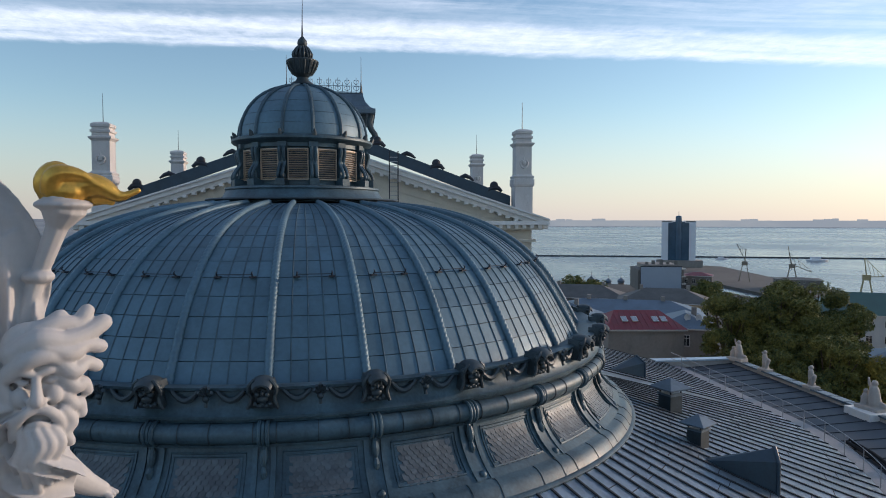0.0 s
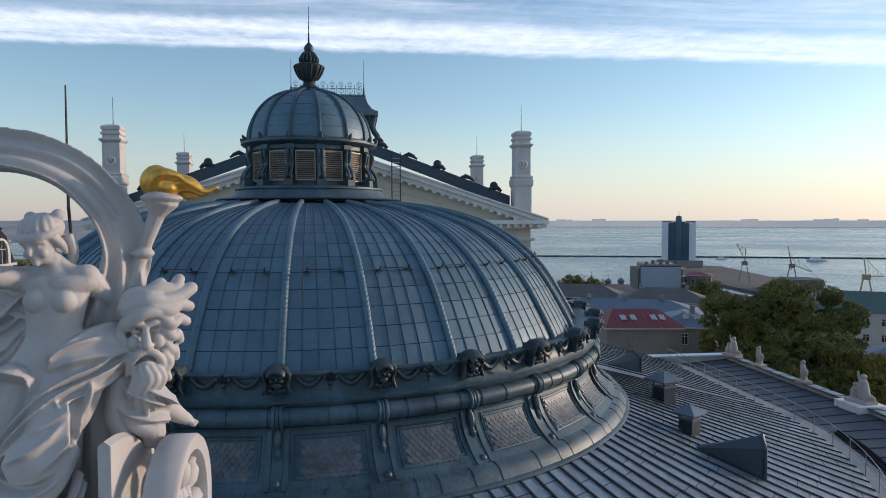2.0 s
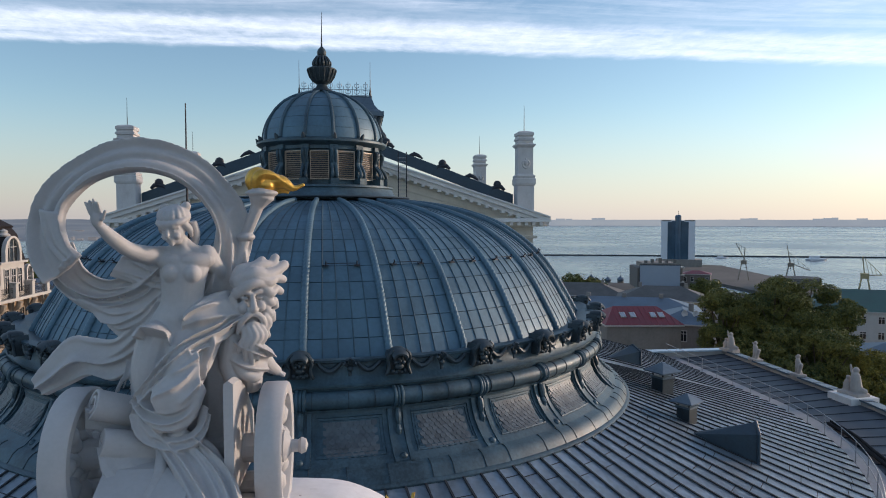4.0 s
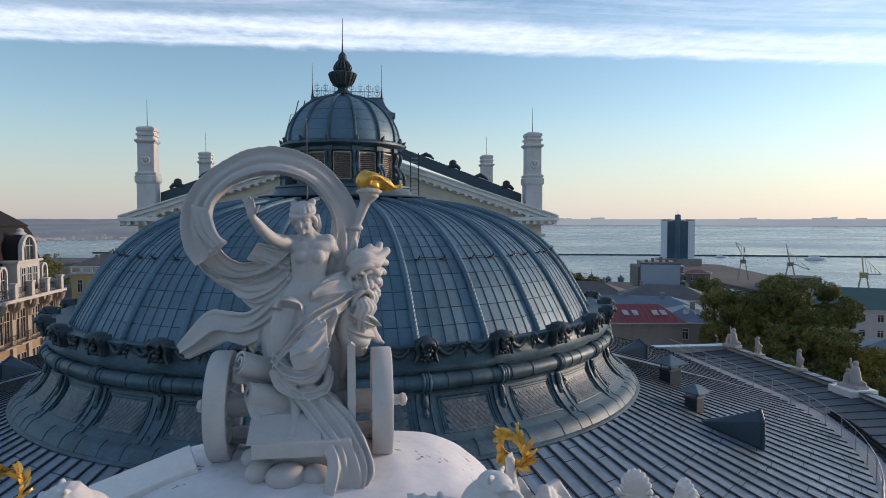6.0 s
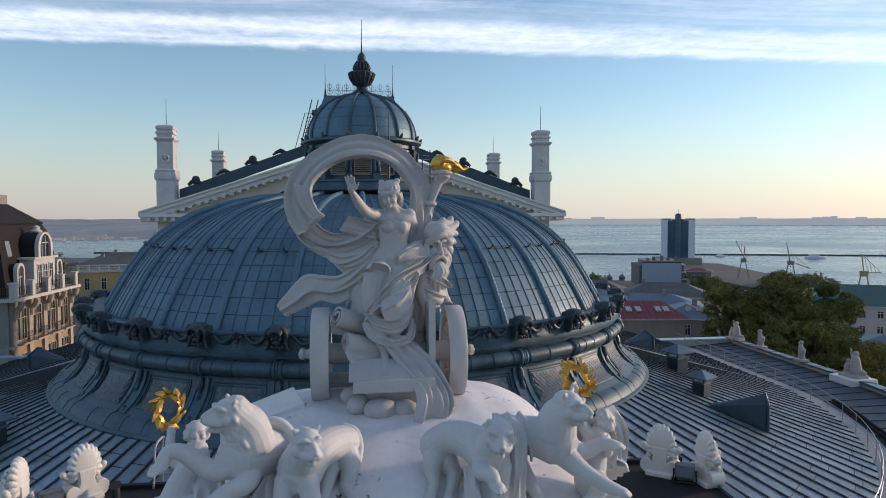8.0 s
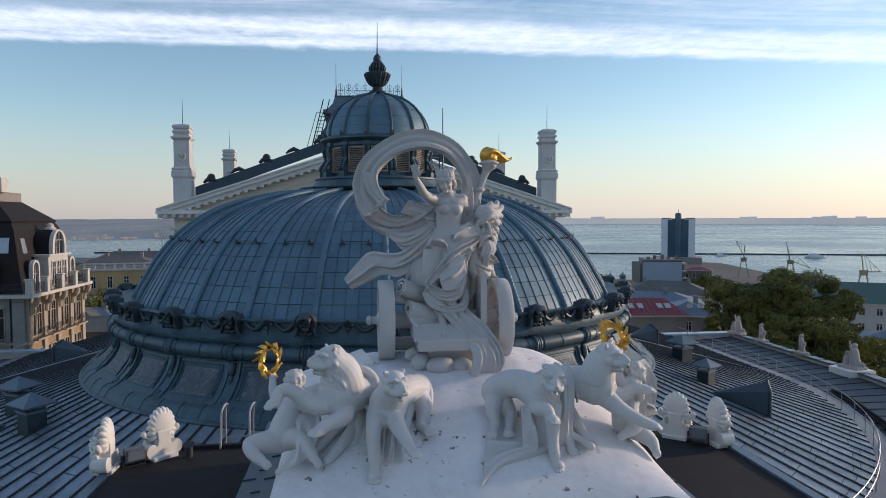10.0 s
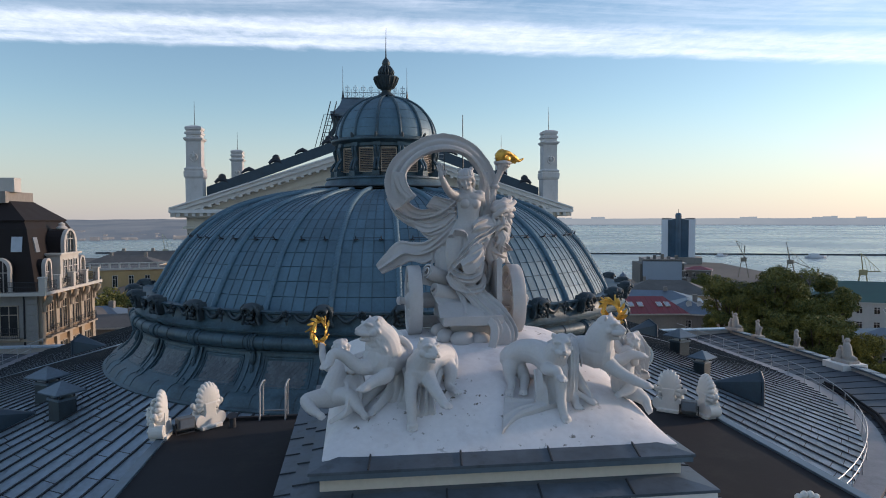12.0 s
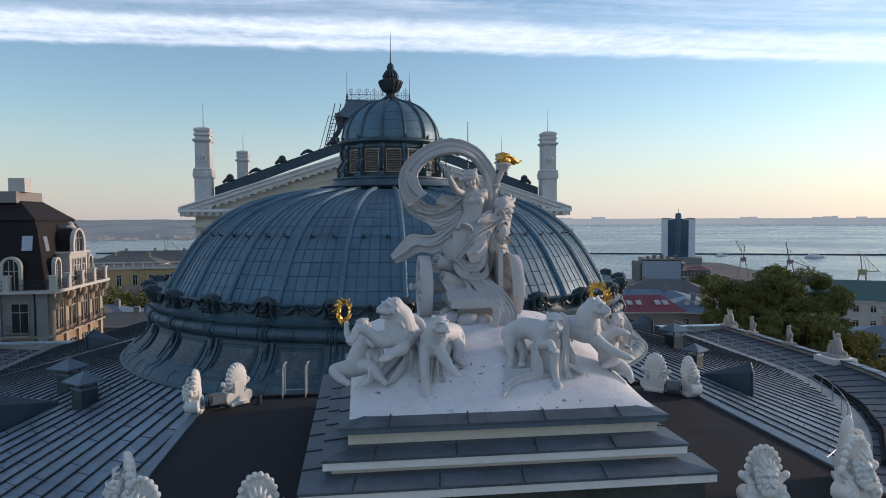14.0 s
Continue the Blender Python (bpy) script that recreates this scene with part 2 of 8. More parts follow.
M_CREAM = material("cream_plaster", (0.60, 0.55, 0.46), 0.75, 0, 0.1, 0.6, 14, 0.12, (0.42, 0.38, 0.33), 0.35, streak=0.7)
M_STONE = material("pale_limestone", (0.40, 0.365, 0.33), 0.8, 0, 0.12, 1.2, 16, 0.25, (0.3, 0.27, 0.24), 0.45, streak=0.5)
M_BITUMEN = material("black_bitumen_felt", (0.022, 0.022, 0.025), 0.85, 0, 0.35, 0.5, 40, 0.25, (0.045, 0.042, 0.04), 0.5, spec=0.2)
# lowest riser: moss and the shade under its fascia put into one dark colour
M_MOSS_SHADE = material("mossy_shaded_render", (0.06, 0.062, 0.055), 0.9, 0, 0.4, 1.4, 14, 0.3, (0.02, 0.024, 0.018), 0.8, streak=0.4)
M_GOLD = material("gilded_metal", (0.6, 0.36, 0.07), 0.38, 0.75, 0.2, 8, 40, 0.2)
M_IRON = material("painted_iron", (0.03, 0.035, 0.045), 0.5, 0.3, 0.2, 3, 20, 0.1)
M_GALV = material("galvanised_rail", (0.34, 0.35, 0.37), 0.4, 0.6, 0.15, 4, 20, 0.1)

# ---- ground, sea and far shores ----
SEA_Z, STREET_Z = -48.0, -24.0
M_SEA = material("calm_sea_water", (0.10, 0.125, 0.15), 0.25, 0, 0.12, 0.004, 0.05, 0)
M_STREET = material("asphalt_and_yards", (0.055, 0.055, 0.055), 0.9, 0, 0.4, 0.05, 1.5, 0.3, (0.09, 0.085, 0.075), 0.5)
M_PORT = material("port_concrete", (0.09, 0.085, 0.08), 0.9, 0, 0.4, 0.01, 0.3, 0.1, (0.05, 0.06, 0.04), 0.8)


def sheet(points, z, thick):
    bm = bmesh.new()
    low = [bm.verts.new((x, y, z - thick)) for x, y in points]
    top = [bm.verts.new((x, y, z)) for x, y in points]
    n = len(points)
    bm.faces.new(top)
    bm.faces.new(low[::-1])
    for i in range(n):
        bm.faces.new((low[i], low[(i + 1) % n], top[(i + 1) % n], top[i]))
    return bm


tagged(part("water", sheet([(-4200, -200), (4200, -200), (4200, 4850), (-4200, 4850)], SEA_Z, 2.0), M_SEA),
       "calm grey-blue sea out to the horizon", "water", kind="structure")
tagged(part("ground", sheet([(-420, -420), (420, -420), (420, -120), (210, 20), (150, 120), (142, 230), (60, 285), (-40, 300), (-120, 330), (-300, 330), (-420, 250)], STREET_Z, 30.0), M_STREET),
       "dark asphalt streets and yards of the upper town", "ground", kind="structure")
tagged(part("ground", sheet([(-900, 200), (-20, 280), (-60, 500), (-150, 800), (-260, 850), (-420, 900), (-900, 900)], SEA_Z + 1.6, 6.0), M_PORT),
       "low port land with yards along the bay", "ground", kind="structure")
tagged(part("ground", sheet([(262, 240), (285, 235), (338, 420), (385, 640), (340, 700), (296, 660)], SEA_Z + 1.8, 6.0), M_PORT),
       "concrete pier of the passenger port", "ground", kind="structure")
M_WATERWALL = material("dark_breakwater_stone", (0.06, 0.065, 0.07), 0.9)
bm = bmesh.new()
add_tube(bm, [(-20 + 60 * k, 940 - 10 * k - 0.45 * k * k, SEA_Z + 0.8) for k in range(16)], 0.95, 6)
tagged(part("breakwater", bm, M_WATERWALL), "long dark stone breakwater across the bay", "breakwater", kind="structure")


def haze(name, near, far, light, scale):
    """Far land as a backdrop: morning haze is put in as a faint glow."""
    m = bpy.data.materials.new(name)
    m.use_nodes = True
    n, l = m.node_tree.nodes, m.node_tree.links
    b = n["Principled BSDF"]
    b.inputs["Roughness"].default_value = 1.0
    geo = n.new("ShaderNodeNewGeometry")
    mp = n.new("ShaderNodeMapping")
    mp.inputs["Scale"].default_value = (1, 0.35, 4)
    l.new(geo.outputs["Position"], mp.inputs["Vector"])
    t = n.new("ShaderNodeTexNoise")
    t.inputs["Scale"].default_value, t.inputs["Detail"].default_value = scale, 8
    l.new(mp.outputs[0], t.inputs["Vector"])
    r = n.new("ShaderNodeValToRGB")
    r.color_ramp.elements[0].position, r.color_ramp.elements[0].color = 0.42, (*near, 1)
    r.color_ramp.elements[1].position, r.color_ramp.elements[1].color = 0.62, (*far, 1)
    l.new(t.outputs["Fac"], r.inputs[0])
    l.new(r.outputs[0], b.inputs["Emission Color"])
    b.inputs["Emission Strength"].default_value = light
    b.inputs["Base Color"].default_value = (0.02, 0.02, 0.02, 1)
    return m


M_FAR_R = haze("haze_glow_far_shore", (0.21, 0.22, 0.235), (0.24, 0.245, 0.25), 1.0, 0.004)
M_FAR_L = haze("haze_glow_left_shore", (0.058, 0.068, 0.085), (0.095, 0.1, 0.11), 1.0, 0.006)
# low coast opposite, with a few tower blocks on it
bm = bmesh.new()
random.seed(3)
top, low = [], []
for k in range(161):
    a = radians(-8 + 62 * k / 160)
    h = -7 + 2.2 * noise.noise(Vector((k * 0.17, 0, 0))) + 1.2 * noise.noise(Vector((k * 0.9, 3, 0)))
    top.append(bm.verts.new((4700 * math.sin(a), 4700 * math.cos(a) - 20, h)))
    low.append(bm.verts.new((4700 * math.sin(a), 4700 * math.cos(a) - 20, SEA_Z)))
for k in range(160):
    bm.faces.new((low[k], low[k + 1], top[k + 1], top[k]))
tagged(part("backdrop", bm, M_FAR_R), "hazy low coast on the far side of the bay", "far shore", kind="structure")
bm = bmesh.new()
for a, w, h in ((17.2, 60, 1.5), (20.3, 90, 4), (20.55, 40, 5), (17.9, 40, 0), (31.6, 70, 1), (32.1, 50, 2.5), (37.2, 60, 3), (37.6, 30, 6), (36.6, 80, 0), (39.3, 60, 1)):
    x, y = 4650 * math.sin(radians(a)), 4650 * math.cos(radians(a))
    add_box(bm, (x - w / 2, y - 8, -20), (x + w / 2, y + 8, h))
tagged(part("far_tower_blocks", bm, M_FAR_R), "tower blocks on the hazy far coast", "tower blocks", kind="stuff")
# the rising shore on the other side
bm = bmesh.new()
rows = []
for j in range(13):
    d = 1770 + (4600 - 1770) * (j / 12) ** 1.3
    row = []
    for k in range(61):
        a = radians(-44 + 44 * k / 60)
        if a > radians(-2):
            a = radians(-2)
        z = SEA_Z + 1 + (SEA_Z * -1 - 1) * (j / 12) ** 0.9 + 5 * noise.noise(Vector((k * 0.4, j * 0.7, 1)))
        row.append(bm.verts.new((d * math.sin(a), d * math.cos(a), z if j else SEA_Z - 1)))
    rows.append(row)
for a, b in zip(rows, rows[1:]):
    for k in range(60):
        bm.faces.new((a[k], a[k + 1], b[k + 1], b[k]))
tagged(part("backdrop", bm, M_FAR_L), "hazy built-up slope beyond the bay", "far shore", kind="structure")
# far sheds, their paleness a painted haze glow
M_FAR_W = haze("haze_glow_far_buildings", (0.11, 0.105, 0.105), (0.2, 0.175, 0.16), 1.0, 0.02)
bm = bmesh.new()
for k in range(260):
    a = radians(random.uniform(-42, -7))
    d = 1790 + 1500 * random.random() ** 2
    x, y = d * math.sin(a), d * math.cos(a)
    z = SEA_Z + 1 + (d - 1770) / 2830 * 40
    w, h = random.uniform(3, 22) * random.choice((0.25, 0.25, 0.8)), random.uniform(2, 9)
    add_box(bm, (x - w, y - 6, z - 6), (x + w, y + 6, z + h))
tagged(part("far_sheds", bm, M_FAR_W), "sheds and tanks along the far bay shore, pale with haze glow", "sheds", kind="stuff")

# ---- the great dome ----
BAYS = 28
BAY = TAU / BAYS
DOME_PROFILE = spline([(12.12, -0.2, 0), (11.93, 0.2, 0), (11.62, 0.75, 0), (11.05, 1.7, 0), (10.42, 2.5, 0), (9.6, 3.25, 0), (8.4, 3.99, 0),
                       (7.0, 4.49, 0), (5.6, 4.79, 0), (4.2, 4.96, 0)], 6)
DOME_PROFILE = [(q.x, q.y) for q in DOME_PROFILE]


def along(profile, d):
    """The point and the outward normal at the length d along a profile."""
    for (r0, z0), (r1, z1) in zip(profile, profile[1:]):
        s = math.hypot(r1 - r0, z1 - z0)
        if d <= s:
            t = d / s
            return r0 + (r1 - r0) * t, z0 + (z1 - z0) * t, (z1 - z0) / s, -(r1 - r0) / s
        d -= s
    r0, z0 = profile[-2]
    r1, z1 = profile[-1]
    s = math.hypot(r1 - r0, z1 - z0)
    return r1, z1, (z1 - z0) / s, -(r1 - r0) / s


DOME_LEN = sum(math.hypot(b[0] - a[0], b[1] - a[1]) for a, b in zip(DOME_PROFILE, DOME_PROFILE[1:]))
dome = thing("dome", "large blue-grey zinc dome with rope-shaped ribs on a moulded drum", "dome", kind="structure")
part("shell", lathe([(r - 0.03, z - 0.03) for r, z in DOME_PROFILE], 168), M_ZINC, dome, smooth=True)

# the drum: gutter, frieze, roll moulding, hollow skirt and foot
drum_profile = [(14.50, -3.62), (14.52, -3.48), (14.46, -3.42), (14.38, -3.40), (14.30, -3.28), (14.20, -3.14), (14.06, -3.04), (13.90, -3.0),
                (13.86, -2.96), (13.62, -2.80), (13.36, -2.56), (13.14, -2.28), (12.99, -2.0), (12.92, -1.75), (12.90, -1.64), (13.02, -1.62),
                (13.04, -1.54), (12.95, -1.5)]
for k in range(11):
    a = radians(-120 + 24 * k)
    drum_profile.append((13.02 + 0.27 * math.cos(a), -1.24 + 0.27 * math.sin(a)))
drum_profile += [(12.93, -0.98), (12.95, -0.90), (13.06, -0.86), (13.08, -0.78), (12.98, -0.72), (12.92, -0.60), (12.86, -0.52), (12.86, -0.16),
                 (12.96, -0.12), (12.98, -0.04), (12.84, 0.0), (12.45, -0.08), (12.10, -0.16)]
part("drum", lathe(drum_profile, 224), M_ZINC, dome, "moulded zinc drum with a round roll and a hollow skirt", smooth=True)


# sheet joints across the roll and down the foot of the skirt
joint_bm = bmesh.new()
arc = [(13.02 + 0.28 * math.cos(radians(a)), -1.24 + 0.28 * math.sin(radians(a))) for a in range(-110, 111, 20)]
add_tube(joint_bm, [(0, -r, z) for r, z in arc], 0.014, 4)
roll_joint = link_mesh("sheet_joint", joint_bm, M_DARK_ZINC)
joint_bm = bmesh.new()
add_tube(joint_bm, [(0, -r, z + 0.004) for r, z in ((14.5, -3.5), (14.38, -3.395), (14.30, -3.275), (14.20, -3.135), (14.06, -3.035), (13.9, -2.995))], 0.014, 4)
foot_joint = link_mesh("sheet_joint", joint_bm, M_DARK_ZINC)
rng = random.Random(4)
for i in range(28 * 3):
    for me in (roll_joint, foot_joint):
        o = new("sheet_joint", me)
        o.parent = dome
        o.matrix_basis = rotz((i + rng.uniform(0.2, 0.8)) * TAU / 84)


def rope_rib(a_len, r0, twist_until):
    """A half-round rope-like rib that climbs the dome at angle 0."""
    bm = bmesh.new()
    rings, steps, n = [], 320, 14
    for i in range(steps + 1):
        d = a_len * i / steps
        r, z, nr, nz = along(DOME_PROFILE, d)
        ring = []
        fade = min(1.0, max(0.0, (twist_until - d) / 1.5))
        for k in range(n):
            a = TAU * k / n
            w = r0 * (1 - 0.12 * i / steps) * (1 + 0.075 * fade * math.cos(2 * a + d * 38))
            s, h = math.cos(a) * w, math.sin(a) * w + 0.06
            ring.append((s, -(r + nr * h), z + nz * h))
        rings.append(ring)
    add_rings(bm, rings)
    return bm


rib_mesh = link_mesh("rib", rope_rib(DOME_LEN, 0.125, 7.0), M_SHEET, True)
for i in range(BAYS):
    rib = new("rib", rib_mesh)
    rib.parent = dome
    rib.matrix_basis = rotz(i * BAY)

# hooks with a rod in each bay
hook_bm = bmesh.new()
hr, hz = 10.33, 2.62
for s in (-1, 1):
    add_box(hook_bm, (s * 0.52 - 0.09, -hr - 0.14, hz), (s * 0.52 + 0.09, -hr + 0.05, hz + 0.05))
    add_tube(hook_bm, [(s * 0.52, -hr, hz), (s * 0.52, -hr - 0.14, hz + 0.1), (s * 0.52, -hr - 0.17, hz + 0.16), (s * 0.52, -hr - 0.12, hz + 0.18)], 0.022, 6)
add_tube(hook_bm, [(-0.55, -hr - 0.13, hz + 0.1), (0.55, -hr - 0.13, hz + 0.1)], 0.013, 6)
hook_mesh = link_mesh("ladder_hook", hook_bm, M_IRON)
for i in range(BAYS):
    h = new("ladder_hook", hook_mesh)
    h.parent = dome
    h.matrix_basis = rotz((i + 0.5) * BAY)

# masks on brackets above each rib, small palmettes and garlands between
def mask_bracket():
    """A slab leaning out with a grotesque face, side scrolls and a curled hood above."""
    bm = bmesh.new()
    add_rings(bm, [[(-w, -13.0 - o, z), (w, -13.0 - o, z), (w, -12.72, z), (-w, -12.72, z)] for w, o, z in ((0.34, 0.10, -0.58), (0.36, 0.15, -0.5), (0.31, 0.12, -0.2), (0.33, 0.2, 0.1), (0.28, 0.26, 0.26))])
    for s in (-1, 1):
        add_tube(bm, spline([(s * 0.22, -13.3, 0.34), (s * 0.34, -13.32, 0.2), (s * 0.39, -13.24, -0.02), (s * 0.33, -13.2, -0.2), (s * 0.37, -13.2, -0.42), (s * 0.43, -13.16, -0.56)], 4), 0.06, 7)
        add_ball(bm, (s * 0.36, -13.24, 0.1), 0.1, 6)
        add_ball(bm, (s * 0.09, -13.335, 0.03), 0.05, 5, scale=(1.3, 0.8, 0.7))
        add_ball(bm, (s * 0.13, -13.29, -0.1), 0.09, 6)
    add_ball(bm, (0, -13.18, -0.02), 0.2, 8, scale=(1.0, 0.8, 1.15))
    add_ball(bm, (0, -13.37, -0.04), 0.05, 5, scale=(0.9, 1, 1.5))
    add_ball(bm, (0, -13.26, -0.25), 0.14, 6, scale=(1.15, 0.7, 0.9))
    for k in range(5):
        add_ball(bm, (-0.2 + 0.1 * k, -13.19, -0.42 - 0.05 * (k % 2)), 0.075, 5)
    n = 9
    rings = []
    for y, w, z in ((-12.85, 0.27, 0.2), (-13.05, 0.30, 0.26), (-13.25, 0.31, 0.25), (-13.42, 0.29, 0.16), (-13.5, 0.25, 0.07)):
        arc = [(w * math.cos(math.pi * k / n), y, z + 0.17 * math.sin(math.pi * k / n)) for k in range(n + 1)]
        rings.append(arc + [(x * 0.82, y + 0.01, zz - 0.06) for x, y, zz in reversed(arc)])
    add_rings(bm, rings)
    return bm


mask_mesh = link_mesh("mask_bracket", mask_bracket(), M_DARK_ZINC, True)
palm_bm = bmesh.new()
for k in range(5):
    a = radians(-60 + 30 * k)
    add_tube(palm_bm, [(0, -13.0, -0.28), (0.12 * math.sin(a), -13.1, -0.28 + 0.2 * math.cos(a)), (0.2 * math.sin(a), -13.16, -0.26 + 0.3 * math.cos(a))], [0.04, 0.055, 0.05], 6)
add_ball(palm_bm, (0, -13.1, -0.3), 0.09, 6)
add_tube(palm_bm, [(0, -13.05, -0.3), (0, -13.1, -0.52)], 0.05, 6)
palm_mesh = link_mesh("palmette", palm_bm, M_DARK_ZINC, True)
gar_bm = bmesh.new()
for s in (-1, 1):
    pts = [((BAY / 2) * s * (0.16 + 0.5 * t), -0.12 - 0.26 * math.sin(math.pi * t)) for t in [k / 10 for k in range(11)]]
    path = [(12.95 * math.sin(a), -12.95 * math.cos(a), z) for a, z in pts]
    add_tube(gar_bm, path, [0.05 + 0.035 * math.sin(math.pi * k / 10) + 0.012 * (k % 2) for k in range(11)], 7)
garland_mesh = link_mesh("garland", gar_bm, M_DARK_ZINC, True)
strap_bm = bmesh.new()
for s in (-1, 0, 1):
    arc = [(13.02 + 0.29 * math.cos(radians(a)), -1.24 + 0.29 * math.sin(radians(a))) for a in range(-100, 101, 20)]
    add_tube(strap_bm, [(s * 0.105, -r, z) for r, z in arc], 0.06 if s else 0.05, 8)
add_tube(strap_bm, [(0, -13.0, -1.6), (0, -13.06, -1.78), (0, -13.0, -1.9)], [0.05, 0.1, 0.04], 8)
strap_mesh = link_mesh("strap", strap_bm, M_ZINC, True)


def skirt_at(z):
    """Radius of the hollow skirt at a height."""
    pts = [(-3.0, 13.90), (-2.80, 13.62), (-2.56, 13.36), (-2.28, 13.14), (-2.0, 12.99), (-1.75, 12.92), (-1.6, 12.90)]
    for (z0, r0), (z1, r1) in zip(pts, pts[1:]):
        if z <= z1:
            return r0 + (r1 - r0) * (z - z0) / (z1 - z0)
    return pts[-1][1]


# upright bands between the panels, with a drop ornament
band_bm = bmesh.new()
zs = [-2.96 + 1.34 * k / 12 for k in range(13)]
for s, w, h in ((-1, 0.07, 0.09), (1, 0.07, 0.09), (0, 0.16, 0.04)):
    rings = []
    for z in zs:
        r = skirt_at(z)
        rings.append([(s * 0.24 - w, -r + 0.04, z), (s * 0.24 - w, -r - h, z), (s * 0.24 + w, -r - h, z), (s * 0.24 + w, -r + 0.04, z)])
    add_rings(band_bm, rings)
add_tube(band_bm, [(0, -13.06, -1.66), (0, -13.1, -1.85), (0, -13.14, -2.0), (0, -13.14, -2.1), (0, -13.2, -2.24), (0, -13.2, -2.4), (0, -13.26, -2.5)],
         [0.08, 0.11, 0.09, 0.05, 0.10, 0.08, 0.02], 8)
add_ball(band_bm, (0, -13.72, -2.9), 0.13, 6)
band_mesh = link_mesh("panel_band", band_bm, M_ZINC, True)
# panel frames
fr_bm = bmesh.new()
A_IN = BAY / 2 - 0.036
frame_pts = []
for k in range(11):
    frame_pts.append((-A_IN + 2 * A_IN * k / 10, -1.78))
for k in range(1, 9):
    frame_pts.append((A_IN, -1.78 - 1.02 * k / 8))
for k in range(1, 11):
    frame_pts.append((A_IN - 2 * A_IN * k / 10, -2.80))
for k in range(1, 8):
    frame_pts.append((-A_IN, -2.80 + 1.02 * k / 8))
for off, w in ((0.0, 0.035), (0.09, 0.022)):
    rings = []
    for a, z in frame_pts:
        a2 = a * (1 - off / (13 * A_IN)) if abs(a) else 0
        z2 = z + (off if z < -2.3 else -off) * min(1, abs(z + 2.29) / 0.4)
        r = skirt_at(z2)
        c, s = math.cos(a2), math.sin(a2)
        rings.append([(Vector((r * s, -r * c, z2)) + Vector((s * math.cos(t) * w, -c * math.cos(t) * w, math.sin(t) * w))) for t in (0, 1.26, 2.51, 3.77, 5.03)])
    add_rings(fr_bm, rings, wrap=True)
frame_mesh = link_mesh("panel_frame", fr_bm, M_ZINC, True)
for i in range(BAYS):
    for name, mesh, off in (("mask_bracket", mask_mesh, 0), ("palmette", palm_mesh, 0.5), ("garland", garland_mesh, 0.5), ("strap", strap_mesh, 0),
                            ("panel_band", band_mesh, 0), ("panel_frame", frame_mesh, 0.5)):
        o = new(name, mesh)
        o.parent = dome
        o.matrix_basis = rotz((i + off) * BAY)
        if name == "mask_bracket":
            o.matrix_basis = o.matrix_basis @ Matrix.Translation((0, 0, -0.06)) @ Matrix.Diagonal((0.9, 1, 0.86, 1))

# lantern on top
lantern = thing("lantern", "zinc lantern with louvred windows, scroll brackets and a ribbed cupola", "lantern")
part("platform", lathe([(3.4, 5.3), (4.46, 5.33), (4.5, 5.37), (4.46, 5.42), (3.5, 5.45)], 84), M_DARK_ZINC, lantern, "dark flat walkway plate", True)
part("base_ring", lathe([(3.95, 5.25), (3.98, 5.36), (3.85, 5.42), (3.72, 5.52), (3.62, 5.7), (3.56, 5.80), (3.62, 5.84), (3.60, 5.92), (3.2, 5.98), (2.6, 6.0)], 84), M_ZINC, lantern, smooth=True)
part("core", lathe([(2.78, 5.9), (2.78, 7.56), (2.92, 7.6), (2.92, 7.76), (2.98, 7.8), (3.22, 7.86), (3.30, 7.93), (3.30, 8.03), (3.22, 8.07), (3.0, 8.13)], 84), M_ZINC, lantern, smooth=True)
cup = [(2.98 * math.cos(radians(a)) ** 0.92, 8.13 + 2.43 * math.sin(radians(a))) for a in range(0, 82, 5)] + [(0.5, 10.56), (0.42, 10.66)]
part("cupola", lathe(cup, 84), M_SHEET, lantern, "ribbed sheet-zinc cupola", True)
N_L = 14
lrib_bm = bmesh.new()
add_tube(lrib_bm, [(0, -(r + 0.02), z + 0.02) for r, z in cup[:-1]], 0.085, 8)
lrib_mesh = link_mesh("cupola_rib", lrib_bm, M_ZINC, True)
for zz in (8.6, 9.1, 9.6, 10.05):
    rr = 2.98 * math.cos(math.asin((zz - 8.13) / 2.43)) ** 0.92
    part("cupola_seam", lathe([(rr - 0.01, zz - 0.012), (rr + 0.012, zz), (rr - 0.02, zz + 0.012)], 84), M_ZINC, lantern)
sc_bm = bmesh.new()
for s in (-1, 1):
    add_tube(sc_bm, spline([(s * 0.1, -2.95, 7.6), (s * 0.1, -3.12, 7.45), (s * 0.1, -3.05, 7.1), (s * 0.1, -3.0, 6.9), (s * 0.1, -3.22, 6.6), (s * 0.1, -3.3, 6.35), (s * 0.1, -3.12, 6.25), (s * 0.1, -3.1, 6.42)], 4), 0.075, 7)
add_box(sc_bm, (-0.09, -3.05, 6.3), (0.09, -2.75, 7.6))
add_box(sc_bm, (-0.2, -3.34, 5.9), (0.2, -2.75, 6.24))
add_box(sc_bm, (-0.2, -3.06, 7.55), (0.2, -2.8, 7.79))
scroll_mesh = link_mesh("scroll_bracket", sc_bm, M_ZINC, True)
acr_bm = bmesh.new()
add_tube(acr_bm, [(0, -3.25, 8.04), (0, -3.28, 8.18), (0, -3.36, 8.28)], [0.1, 0.09, 0.03], 7)
add_ball(acr_bm, (0, -3.24, 8.1), 0.1, 6)
lacr_mesh = link_mesh("cornice_knob", acr_bm, M_DARK_ZINC, True)
M_LOUVRE = material("cream_louvre_metal", (0.42, 0.34, 0.26), 0.5, 0.1, 0.15, 2, 20, 0.1)
lf_bm = bmesh.new()
